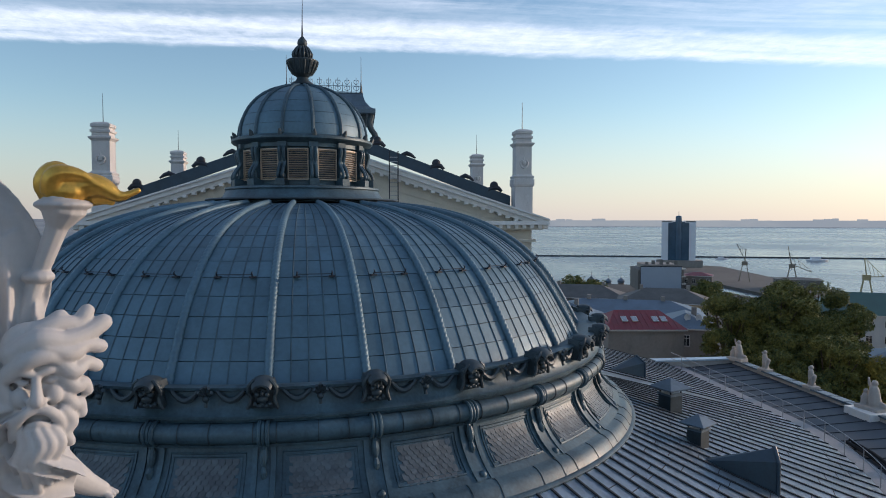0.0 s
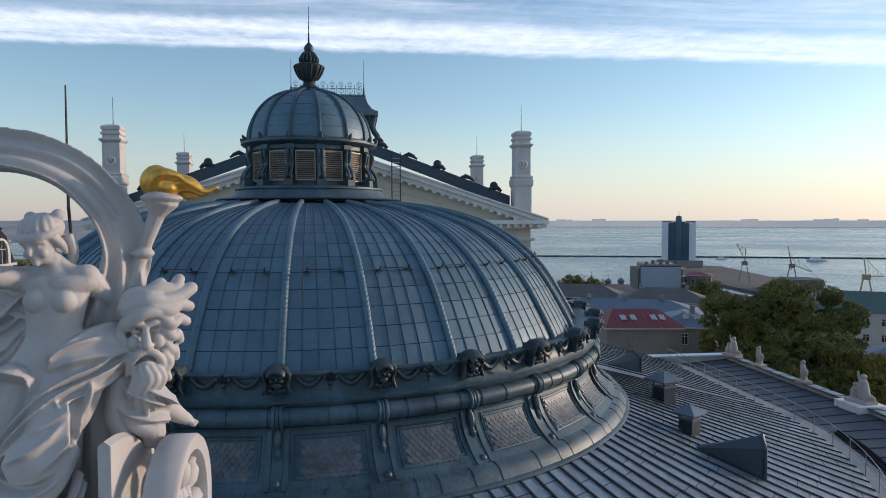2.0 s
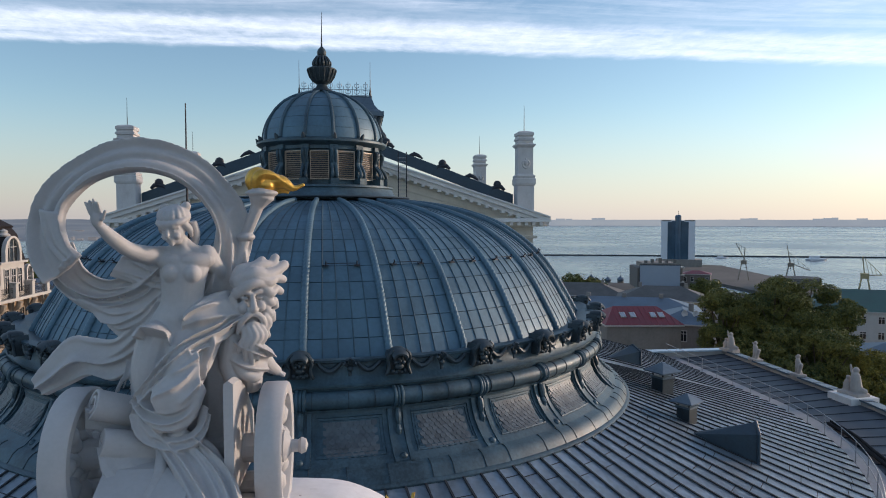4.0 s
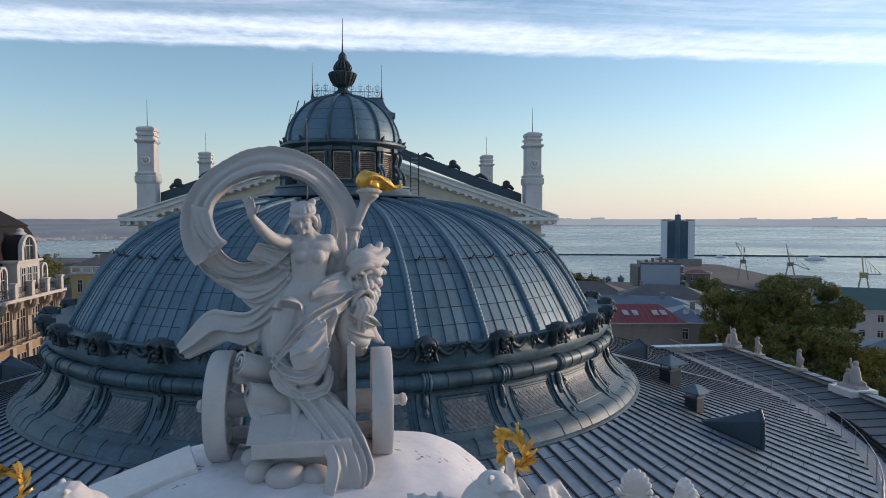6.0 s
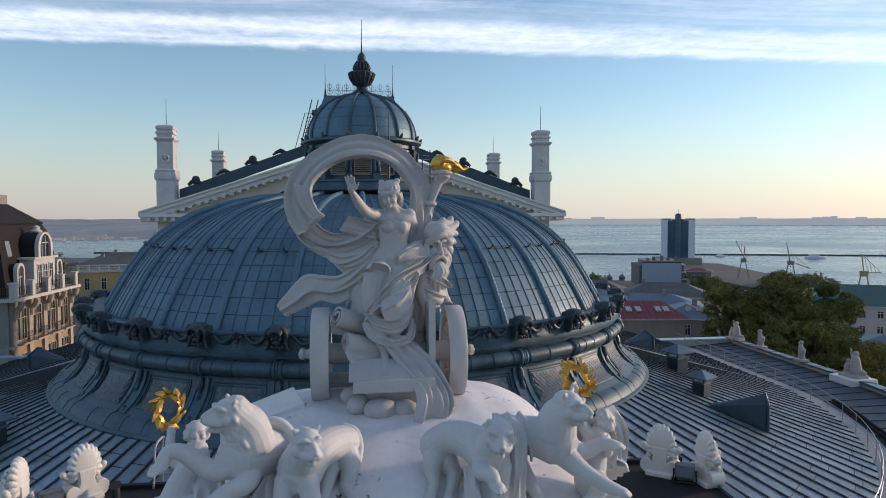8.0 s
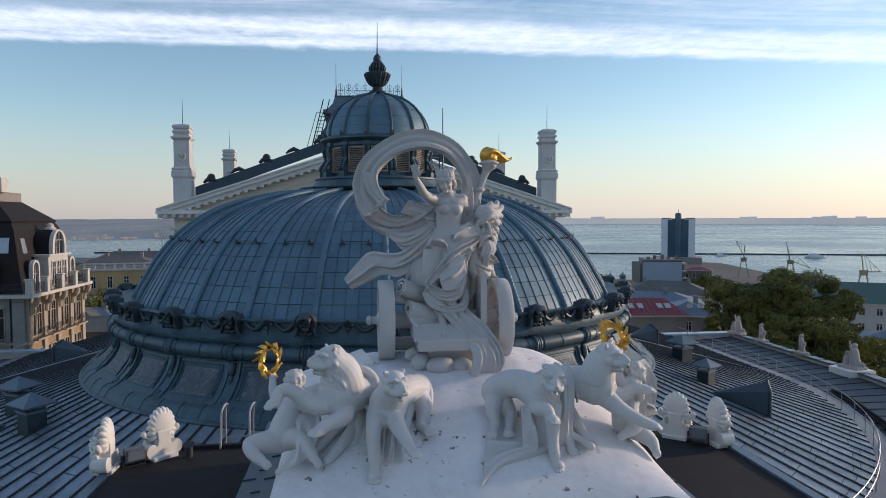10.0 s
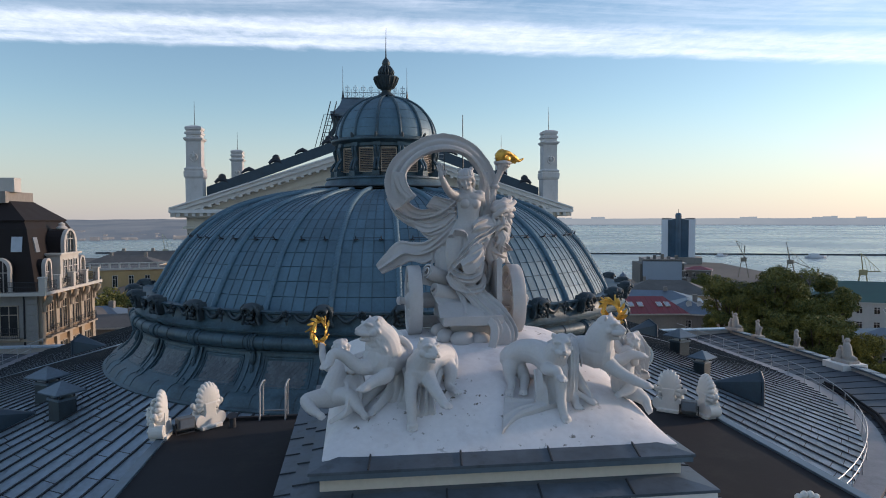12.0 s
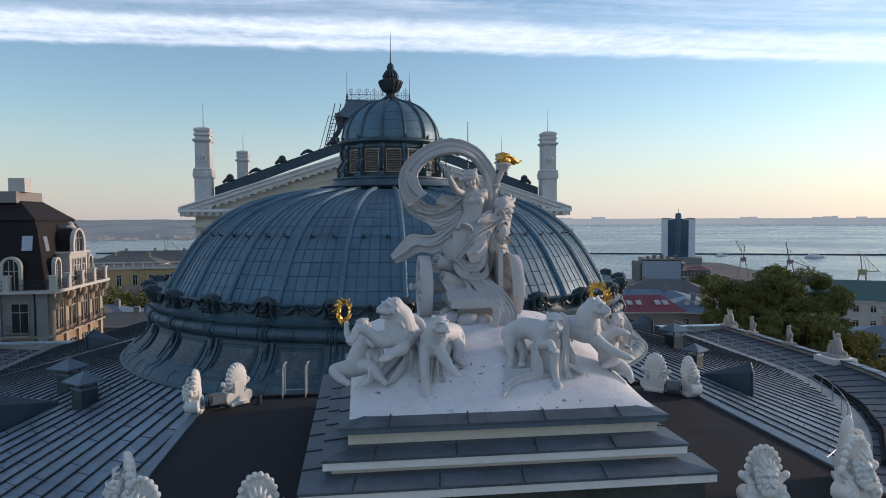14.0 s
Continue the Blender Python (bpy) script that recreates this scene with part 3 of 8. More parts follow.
for lo, hi in (((-0.45, -2.91, 6.24), (-0.41, -2.7, 7.46)), ((0.41, -2.91, 6.24), (0.45, -2.7, 7.46)), ((-0.45, -2.91, 6.19), (0.45, -2.7, 6.24)), ((-0.45, -2.91, 7.46), (0.45, -2.7, 7.51))):
    add_box(lf_bm, lo, hi)
lf_mesh = link_mesh("window_frame", lf_bm, M_LOUVRE)
# dark plate added to stand for the shade between the slats
back_mesh = link_mesh("backing", box((-0.41, -2.82, 6.24), (0.41, -2.79, 7.46)), M_IRON)
sl_bm = bmesh.new()
add_box(sl_bm, (-0.41, -0.03, -0.007), (0.41, 0.03, 0.007), Matrix.Rotation(radians(-30), 4, "X"))
sl_mesh = link_mesh("slat", sl_bm, M_LOUVRE)
for i in range(N_L):
    a = i * TAU / N_L
    for name, mesh, off in (("cupola_rib", lrib_mesh, 0), ("scroll_bracket", scroll_mesh, 0), ("cornice_knob", lacr_mesh, 0)):
        o = new(name, mesh)
        o.parent = lantern
        o.matrix_basis = rotz(a + off * TAU / N_L)
    win = new("louvred_window", lf_mesh)
    win.parent = lantern
    win.matrix_basis = rotz(a + 0.5 * TAU / N_L)
    o = new("backing", back_mesh)
    o.parent = win
    for k in range(13):
        s = new("slat", sl_mesh)
        s.parent = win
        s.matrix_basis = Matrix.Translation((0, -2.87, 6.29 + 0.094 * k))
finial_profile = [(0.44, 10.6), (0.56, 10.66), (0.5, 10.74), (0.32, 10.84), (0.26, 10.98), (0.34, 11.06), (0.42, 11.1), (0.5, 11.16), (0.62, 11.42), (0.72, 11.66),
                  (0.74, 11.74), (0.66, 11.78), (0.4, 11.8), (0.36, 11.9), (0.3, 12.1), (0.22, 12.3), (0.17, 12.36), (0.22, 12.44), (0.24, 12.56), (0.2, 12.68), (0.1, 12.8), (0.03, 12.86)]
part("finial", lathe(finial_profile, 40), M_DARK_ZINC, lantern, "fluted urn finial", True)
fl_bm = bmesh.new()
add_tube(fl_bm, [(0, -0.46, 11.12), (0, -0.63, 11.4), (0, -0.74, 11.7)], [0.03, 0.05, 0.05], 6)
add_tube(fl_bm, spline([(0, -0.36, 11.8), (0, -0.46, 12.0), (0, -0.36, 12.2), (0, -0.24, 12.36)], 4), 0.055, 6)
fl_mesh = link_mesh("urn_flute", fl_bm, M_DARK_ZINC, True)
for i in range(16):
    o = new("urn_flute", fl_mesh)
    o.parent = lantern
    o.matrix_basis = rotz(i * TAU / 16)
part("spike", tube([(0, 0, 12.8), (0, 0, 13.4), (0.02, 0, 14.55)], [0.05, 0.025, 0.012], 8), M_IRON, lantern)
put(lantern, Matrix.Translation((0.05, 0, -0.065)) @ rotz(TAU / N_L / 2) @ Matrix.Diagonal((0.935, 0.935, 0.976, 1)))

# ---- the roof round the dome ----
EAVE_Z = -6.75
EAVE_C, EAVE_R = 4.5, 26.0


def eave(s):
    """The eave line: s metres from the middle of the front, round to the right; straight along the sides."""
    quarter = EAVE_R * math.pi / 2
    k = 1 if s >= 0 else -1
    s = abs(s)
    if s < quarter:
        a = s / EAVE_R
        return k * EAVE_R * math.sin(a), EAVE_C - EAVE_R * math.cos(a)
    return k * EAVE_R, EAVE_C + s - quarter


def eave_out(s, d):
    """A point d metres outside of the eave."""
    x, y = eave(s)
    x1, y1 = eave(s + 0.05)
    t = Vector((x1 - x, y1 - y)).normalized()
    return x + t.y * d, y - t.x * d


ROOF_END = EAVE_R * math.pi / 2 + 13.0


def foot_of(x, y):
    a = math.atan2(x, -y)
    return 14.42 * math.sin(a), -14.42 * math.cos(a)


roof = thing("roof", "grey standing-seam metal roof falling away from the drum", "roof", kind="structure")
bm = bmesh.new()
cols, rows_n = 150, 8
grid = []
for i in range(cols + 1):
    s = -ROOF_END + 2 * ROOF_END * i / cols
    x1, y1 = eave(s)
    x0, y0 = foot_of(x1, y1)
    if abs(s) > EAVE_R * math.pi / 2:
        x0, y0 = (14.0 if s > 0 else -14.0), y1 * 1.0
        if math.hypot(x0, y0) < 14.42:
            x0, y0 = foot_of(x1, y1)
    grid.append([bm.verts.new((x0 + (x1 - x0) * j / rows_n, y0 + (y1 - y0) * j / rows_n, -3.5 + (EAVE_Z + 3.5) * j / rows_n)) for j in range(rows_n + 1)])
for a, b in zip(grid, grid[1:]):
    for j in range(rows_n):
        bm.faces.new((a[j], a[j + 1], b[j + 1], b[j]))
bmesh.ops.solidify(bm, geom=list(bm.faces), thickness=0.15)
part("deck", bm, M_ROOF, roof)
n_seams = 118
for i in range(n_seams + 1):
    s = -ROOF_END + 2 * ROOF_END * i / n_seams
    x1, y1 = eave(s)
    x0, y0 = foot_of(x1, y1)
    if abs(s) > EAVE_R * math.pi / 2:
        x0, y0 = (14.0 if s > 0 else -14.0), y1
        if math.hypot(x0, y0) < 14.42:
            x0, y0 = foot_of(x1, y1)
    a, b = Vector((x0, y0, -3.5)), Vector((x1, y1, EAVE_Z))
    d = (b - a).normalized()
    side = d.cross(Vector((0, 0, 1))).normalized() * 0.03
    bm = bmesh.new()
    up = Vector((0, 0, 0.075))
    rings = [[q - side, q + side, q + side + up, q - side + up] for q in (a - up * 0.2, b - up * 0.2)]
    add_rings(bm, rings)
    part("standing_seam", bm, M_SEAM, roof)
# cross joints of the roof sheets between the seams
random.seed(8)
bm = bmesh.new()
for i in range(n_seams):
    s0, s1 = (-ROOF_END + 2 * ROOF_END * (i + q) / n_seams for q in (0.03, 0.97))
    if abs(s0) > EAVE_R * math.pi / 2 or abs(s1) > EAVE_R * math.pi / 2:
        continue
    t = random.uniform(0.05, 0.2)
    while t < 0.97:
        line = []
        for s in (s0, s1):
            x1, y1 = eave(s)
            x0, y0 = foot_of(x1, y1)
            for u in (t, t + 0.0026):
                line.append(Vector((x0 + (x1 - x0) * u, y0 + (y1 - y0) * u, -3.5 + (EAVE_Z + 3.5) * u)))
        p, q, r, w = line
        up = Vector((0, 0, 0.012))
        add_rings(bm, [[p - up, q - up, q + up, p + up], [r - up, w - up, w + up, r + up]])
        t += random.uniform(0.13, 0.26)
tagged(part("cross_joint", bm, M_SEAM, roof), kind="stuff")

# ---- things on the roof ----
def roof_z(x, y):
    r = math.hypot(x, y)
    c = EAVE_C * y / r
    re = c + math.sqrt(c * c - EAVE_C ** 2 + EAVE_R ** 2)
    return -3.5 + (EAVE_Z + 3.5) * (r - 14.42) / (re - 14.42)


vent = thing("roof_vent", "blue-grey sheet-metal roof vent with a pyramid cap", "roof vent", "roof vents")
part("body", box((-0.42, -0.42, -0.35), (0.42, 0.42, 0.72), 0.02), M_DARK_ZINC, vent)
part("rim", box((-0.48, -0.48, 0.68), (0.48, 0.48, 0.78), 0.015), M_BLUE_METAL, vent)
for sx in (-1, 1):
    for sy in (-1, 1):
        part("post", box((sx * 0.36 - 0.03, sy * 0.36 - 0.03, 0.76), (sx * 0.36 + 0.03, sy * 0.36 + 0.03, 1.02)), M_IRON, vent)
bm = bmesh.new()
add_rings(bm, [[(-w, -w, z), (w, -w, z), (w, w, z), (-w, w, z)] for w, z in ((0.72, 0.96), (0.74, 1.0), (0.74, 1.03), (0.04, 1.42))])
part("cap", bm, M_BLUE_METAL, vent)
put(vent, Matrix.Translation((16.3, -2.6, roof_z(16.3, -2.6))) @ rotz(radians(20)) @ Matrix.Diagonal((0.86, 0.86, 1.0, 1)))
for x, y, a in ((15.5, -6.6, 32), (-15.1, -7.2, -25), (-13.4, -9.9, -38)):
    w = 0.82 if x > 0 else 1.0
    copy_thing(vent, Matrix.Translation((x, y, roof_z(x, y))) @ rotz(radians(a)) @ Matrix.Diagonal((w, w, w, 1)))

dormer = thing("roof_dormer", "blue-grey sheet-metal roof hatch shaped like a wedge", "roof hatch", "roof hatches")
bm = bmesh.new()
L, H, W = 2.7, 1.5, 0.75
pts = [(0, -0.15, 0.0), (L, -W, -1.1), (L, W, -1.1), (L, W * 0.98, 0.35), (L, -W * 0.98, 0.35), (L, 0, 0.72), (0, 0.15, 0.0)]
v = [bm.verts.new(q) for q in pts]
for f in ((0, 1, 4), (6, 3, 2), (1, 2, 3, 5, 4), (0, 4, 5), (6, 5, 3), (0, 5, 6), (0, 6, 2, 1)):
    bm.faces.new([v[i] for i in f])
part("body", bm, M_HATCH, dormer)
part("front_trim", tube([(L + 0.02, -W, -1.1), (L + 0.02, -W, 0.32), (L + 0.02, 0, 0.72), (L + 0.02, W, 0.32), (L + 0.02, W, -1.1)], 0.09, 8), M_HATCH, dormer, smooth=True)
part("shutter", box((L - 0.01, -W * 0.7, -0.8), (L + 0.03, W * 0.7, 0.2), 0.01), M_IRON, dormer)
place = ((15.1, -8.0), (16.7, 5.8), (-17.2, 6.0), (-15.0, -8.6))
for k, (x, y) in enumerate(place):
    k_h = 0.84 if k == 0 else 1.0
    m = Matrix.Translation((x, y, roof_z(x, y) + 0.03)) @ rotz(math.atan2(y, x) + (0.12 if x > 0 else -0.12)) @ Matrix.Diagonal((k_h, k_h, k_h, 1))
    if k == 0:
        put(dormer, m)
    else:
        copy_thing(dormer, m)

# rail, gutter, outer roof and parapet with its figures
M_FILM = material("dull_gutter_sheet", (0.17, 0.17, 0.19), 0.5, 0.1, 0.3, 1.5, 12, 0.3)
M_FLATROOF = material("blue_flat_roof", (0.05, 0.062, 0.08), 0.6, 0.1, 0.25, 0.6, 8, 0.15, (0.06, 0.07, 0.08), 0.5)
fence = thing("roof_railing", "thin galvanised railing along the roof edge", "railing", kind="structure")
steps = [-ROOF_END + 2.0 * k for k in range(int(ROOF_END) + 1)]
for s in steps:
    x, y = eave_out(s, 0.1)
    part("post", tube([(x, y, EAVE_Z - 0.05), (x, y, EAVE_Z + 0.95)], 0.022, 6), M_GALV, fence)
for h in (0.5, 0.95):
    line = [(*eave_out(-ROOF_END + 2 * ROOF_END * k / 160, 0.1), EAVE_Z + h) for k in range(161)]
    part("rail", tube(line, 0.02, 6), M_GALV, fence)


def strip(d0, d1, z0, z1, s0, s1, n=120, thick=0.15):
    bm = bmesh.new()
    rings = []
    for k in range(n + 1):
        s = s0 + (s1 - s0) * k / n
        a, b = eave_out(s, d0), eave_out(s, d1)
        rings.append([(*a, z0 - thick), (*b, z1 - thick), (*b, z1), (*a, z0)])
    add_rings(bm, rings)
    return bm


gutter = tagged(part("gutter", strip(0.0, 0.95, EAVE_Z - 0.02, EAVE_Z - 0.12, -ROOF_END, ROOF_END), M_FILM), "dull metal gutter walk along the roof edge", "gutter", kind="structure")
outer = thing("outer_roof", "blue-grey flat metal roof behind the stone parapet", "roof", kind="structure")
part("deck", strip(0.95, 5.1, EAVE_Z - 0.3, EAVE_Z - 0.02, -ROOF_END, ROOF_END), M_FLATROOF, outer)
for k in range(90):
    s = -ROOF_END + 2 * ROOF_END * k / 89
    a, b = eave_out(s, 0.97), eave_out(s, 5.05)
    part("seam", tube([(*a, EAVE_Z - 0.285), (*b, EAVE_Z - 0.01)], 0.03, 4), M_SEAM, outer)
parapet = thing("parapet", "weathered pale stone parapet with metal coping", "parapet", kind="structure")
part("wall", strip(5.05, 5.6, EAVE_Z + 0.15, EAVE_Z + 0.15, -ROOF_END, ROOF_END, thick=18.0), M_STONE, parapet)
part("coping", strip(4.95, 5.8, EAVE_Z + 0.32, EAVE_Z + 0.24, -ROOF_END, ROOF_END, thick=0.1), M_BLUE_METAL, parapet)
for k in range(80):
    s = -ROOF_END + 2 * ROOF_END * k / 79
    a, b = eave_out(s, 4.93), eave_out(s, 5.82)
    part("coping_seam", tube([(*a, EAVE_Z + 0.33), (*b, EAVE_Z + 0.25)], 0.018, 4), M_SEAM, parapet)
wall = thing("building_wall", "cream plastered outer wall of the round theatre", "wall", kind="structure")
part("drum_wall", strip(1.2, 5.2, EAVE_Z - 0.4, EAVE_Z - 0.4, -ROOF_END, ROOF_END, thick=17.0), M_CREAM, wall)
end_s = EAVE_R * math.pi / 2
for s in (-1, 1):
    x0, x1 = sorted((s * 14.0, s * 31.9))
    part("cross_parapet", box((x0, EAVE_C + 13.0, -24.0), (x1, EAVE_C + 13.6, EAVE_Z + 0.25)), M_STONE, wall)
    part("cross_coping", box((x0, EAVE_C + 12.9, EAVE_Z + 0.25), (x1, EAVE_C + 13.75, EAVE_Z + 0.36)), M_ROOF, wall)


def limb(bm, a, b, r0, r1, n=10, flat=1.0):
    """A tapered capsule between two points."""
    a, b = Vector(a), Vector(b)
    d = (b - a).normalized()
    path = [a - d * (r0 * 0.85), a - d * (r0 * 0.5), a, b, b + d * (r1 * 0.5), b + d * (r1 * 0.85)]
    add_tube(bm, path, [r0 * 0.5, r0 * 0.86, r0, r1, r1 * 0.86, r1 * 0.5], n, flat=flat)


def soften(bm, voxel, times):
    """Melts closed overlapping forms into one carved body and smooths it; returns the mesh."""
    draft = bpy.data.scenes.new("draft")
    ob = bpy.data.objects.new("draft", bpy.data.meshes.new("draft"))
    bm.to_mesh(ob.data)
    bm.free()
    draft.collection.objects.link(ob)
    r = ob.modifiers.new("melt", "REMESH")
    r.mode, r.voxel_size = "VOXEL", voxel
    m = ob.modifiers.new("soften", "SMOOTH")
    m.iterations, m.factor = times, 0.5
    layer = draft.view_layers[0]
    layer.update()
    me = bpy.data.meshes.new_from_object(ob.evaluated_get(layer.depsgraph))
    bpy.data.objects.remove(ob)
    bpy.data.scenes.remove(draft)
    return me


def sculpt(name, bm, voxel, mat, label, category, smooth=2, group=""):
    """A carved body as one mesh."""
    me = soften(bm, voxel, smooth)
    me.name = name
    me.materials.append(mat)
    me.shade_smooth()
    return tagged(new(name, me), label, category, group)


def roof_figure(kind):
    """A small seated group or a standing child on a block, in weathered stone."""
    bm = bmesh.new()
    if kind == 0:
        add_box(bm, (-0.55, -0.35, 0), (0.55, 0.35, 0.25))
        limb(bm, (-0.15, 0, 0.4), (-0.1, 0, 0.95), 0.26, 0.2)
        add_ball(bm, (-0.08, -0.05, 1.22), 0.14, 7)
        limb(bm, (-0.1, 0, 0.95), (0.2, -0.1, 1.1), 0.09, 0.06)
        limb(bm, (0.2, -0.1, 1.1), (0.25, -0.1, 1.38), 0.06, 0.05)
        limb(bm, (-0.15, 0, 0.4), (-0.5, -0.1, 0.35), 0.2, 0.12)
        limb(bm, (0.32, 0, 0.3), (0.3, 0, 0.62), 0.18, 0.14)
        add_ball(bm, (0.3, -0.03, 0.82), 0.11, 6)
        limb(bm, (0.3, 0, 0.6), (0.55, -0.05, 0.5), 0.08, 0.05)
    else:
        add_box(bm, (-0.35, -0.3, 0), (0.35, 0.3, 0.2))
        limb(bm, (0.0, 0, 0.55), (0.05, 0, 0.95), 0.17, 0.14)
        add_ball(bm, (0.05, -0.03, 1.17), 0.12, 7)
        limb(bm, (0.0, 0, 0.55), (-0.12, -0.1, 0.25), 0.13, 0.08)
        limb(bm, (0.05, 0, 0.5), (0.18, 0, 0.2), 0.12, 0.08)
        limb(bm, (0.05, 0, 0.95), (0.3, -0.05, 1.12), 0.07, 0.05)
        limb(bm, (0.0, 0, 0.9), (-0.25, -0.05, 0.72), 0.07, 0.05)
        limb(bm, (-0.15, 0.05, 0.3), (-0.3, 0.05, 0.75), 0.1, 0.12)
    return bm


fig = [sculpt("parapet_figure", roof_figure(k), 0.03, M_STONE, lab, "statue", 2, "figures on the parapet")
       for k, lab in enumerate(("weathered stone seated group on the parapet", "weathered stone child figure on the parapet"))]
spots = ((17.2, 0, -70, 1.2), (13.6, 1, -80, 1.2), (8.65, 1, -90, 1.2), (3.5, 0, -80, 1.35), (-3.2, 1, -60, 1.25), (-8.6, 0, -50, 1.2))
used = set()
for y, k, a, sc in spots:
    for s in (1, -1):
        if y >= EAVE_C:
            x = s * (EAVE_R + 5.3)
        else:
            x = s * math.sqrt((EAVE_R + 5.3) ** 2 - (EAVE_C - y) ** 2)
        m = Matrix.Translation((x, y, EAVE_Z + 0.2)) @ rotz(radians(-a if s < 0 else a + 180))
        if k in used:
            c = copy_thing(fig[k], m)
        else:
            c = put(fig[k], m)
            used.add(k)
        c.scale = (sc, sc, sc)
conduit = thing("cable_bundle", "thick black cable bundle lying along the outer roof", "cable")
for d, h, r in ((1.35, 0.02, 0.1), (1.58, 0.0, 0.08), (1.46, 0.16, 0.07)):
    part("cable", tube([(*eave_out(21.0 + 0.9 * k, d + 0.05 * math.sin(k * 1.3 + d)), EAVE_Z - 0.14 + h) for k in range(18)], r, 8), M_BITUMEN, conduit, smooth=True)
pier = tagged(part("parapet_pier", box((30.35, 2.5, -12), (32.2, 4.5, EAVE_Z + 0.35), 0.03), M_WHITE), "white rendered pier carrying a stone group", "pier", kind="structure")

# ---- the stage house with its pediment ----
def rake(x):
    return 9.3 - 0.325 * abs(x)


stage = thing("stage_house", "cream plastered stage house with a low pediment and dentil cornice", "building", kind="structure")


def prism(outline, y0, y1):
    """An upright slab with the given (x, z) outline between two depths."""
    bm = bmesh.new()
    a = [bm.verts.new((x, y0, z)) for x, z in outline]
    b = [bm.verts.new((x, y1, z)) for x, z in outline]
    bm.faces.new(a)
    bm.faces.new(b[::-1])
    n = len(outline)
    for i in range(n):
        bm.faces.new((a[i], b[i], b[(i + 1) % n], a[(i + 1) % n]))
    bmesh.ops.recalc_face_normals(bm, faces=list(bm.faces))
    return bm


part("wall", prism([(-14.5, -24), (14.5, -24), (14.5, 4.0), (0, 8.75), (-14.5, 4.0)], 15.05, 35.0), M_CREAM, stage)
for s in (-1, 1):
    # raking cornice: corona, fillet and bed mould
    for d0, d1, y0, name in ((0.0, 0.30, 14.25, "raking_corona"), (-0.30, 0.0, 14.55, "raking_bed"), (0.30, 0.42, 14.1, "raking_gutter")):
        o = [(0, rake(0) - 0.3 + d0), (s * 15.55, rake(15.55) - 0.3 + d0), (s * 15.55, rake(15.55) - 0.3 + d1), (0, rake(0) - 0.3 + d1)]
        part(name, prism(o, y0, 15.3), M_WHITE if name != "raking_gutter" else M_FLASH, stage)
    part("tympanum_moulding", prism([(0, 7.75), (s * 12.2, 4.3), (s * 12.2, 4.22), (0, 7.66)], 14.95, 15.1), M_CREAM, stage)
    part("dark_metal_parapet", prism([(s * 2.6, 9.05), (s * 13.1, 5.18), (s * 13.1, 5.98), (s * 2.6, 9.86)], 15.6, 15.85), M_HATCH, stage, "dark blue sheet-metal parapet")
    knob = bmesh.new()
    add_ball(knob, (0, 0, 0.3), 0.3, 8, scale=(1, 0.6, 1))
    add_tube(knob, [(-0.55, 0, -0.1), (-0.3, 0, 0.12), (0, 0, 0.15), (0.3, 0, 0.05), (0.55, 0, -0.25)], [0.1, 0.16, 0.2, 0.16, 0.1], 8)
    low = bmesh.new()
    add_tube(low, [(-0.6, 0, -0.12), (-0.3, 0, 0.1), (0, 0, 0.22), (0.3, 0, 0.1), (0.6, 0, -0.2)], [0.06, 0.13, 0.17, 0.13, 0.06], 8)
    km, lm = link_mesh("parapet_knob", knob, M_IRON, True), link_mesh("parapet_scroll", low, M_IRON, True)
    for k in range(5):
        x = 11.95 - 2.04 * k
        o = new("parapet_knob" if k % 2 == 0 else "parapet_scroll", km if k % 2 == 0 else lm)
        o.parent = stage
        o.matrix_basis = Matrix.Translation((s * x, 15.72, 9.86 - (x - 2.6) * 0.3695)) @ Matrix.Diagonal((-s, 1, 1, 1))
    for k in range(26):
        x = 0.6 + 0.575 * k
        part("dentil", box((s * x - 0.12, 14.4, rake(x) - 0.76), (s * x + 0.12, 14.9, rake(x) - 0.56)), M_WHITE, stage)
part("cornice", box((-15.6, 14.2, 3.95), (15.6, 15.3, 4.22), 0.03), M_WHITE, stage)
part("cornice_bed", box((-15.2, 14.5, 3.62), (15.2, 15.3, 3.95), 0.03), M_CREAM, stage)
part("architrave", box((-14.75, 14.8, 2.75), (14.75, 15.2, 2.95), 0.03), M_CREAM, stage)
for s in (-1, 1):
    for k in range(6):
        x = 14.9 - 0.55 * k
        part("dentil", box((s * x - 0.12, 14.3, 3.72), (s * x + 0.12, 14.6, 3.94)), M_WHITE, stage)
    part("side_cornice", box((min(s * 14.4, s * 15.6), 15.3, 3.95), (max(s * 14.4, s * 15.6), 35.2, 4.22)), M_WHITE, stage)
# plaster blocks of the tympanum
block_a = box((-0.74, -0.03, -0.27), (0.74, 0.06, 0.27))
bmesh.ops.bevel(block_a, geom=list(block_a.edges), offset=0.012, segments=1, affect="EDGES")
block_mesh = link_mesh("plaster_block", block_a, M_CREAM)
for row in range(7):
    z = 4.6 + 0.56 * row
    half = (7.45 - z) / 0.283
    k = -int(half / 1.52)
    while k * 1.52 + (0.76 if row % 2 else 0) < half - 0.76:
        x = k * 1.52 + (0.76 if row % 2 else 0)
        if x > -half + 0.76 and math.hypot(x, 0) > 2.2:
            o = new("plaster_block", block_mesh)
            o.parent = stage
            o.matrix_basis = Matrix.Translation((x, 15.03, z))
        k += 1
# metal gable roof and the ridge turret
part("gable_roof", prism([(-15.4, 4.22), (15.4, 4.22), (0, 9.15)], 15.3, 35.2), M_BLUE_METAL, stage, "blue-grey metal gable roof")
turret = thing("ridge_turret", "dark slate ridge turret with iron cresting and two spikes", "turret")
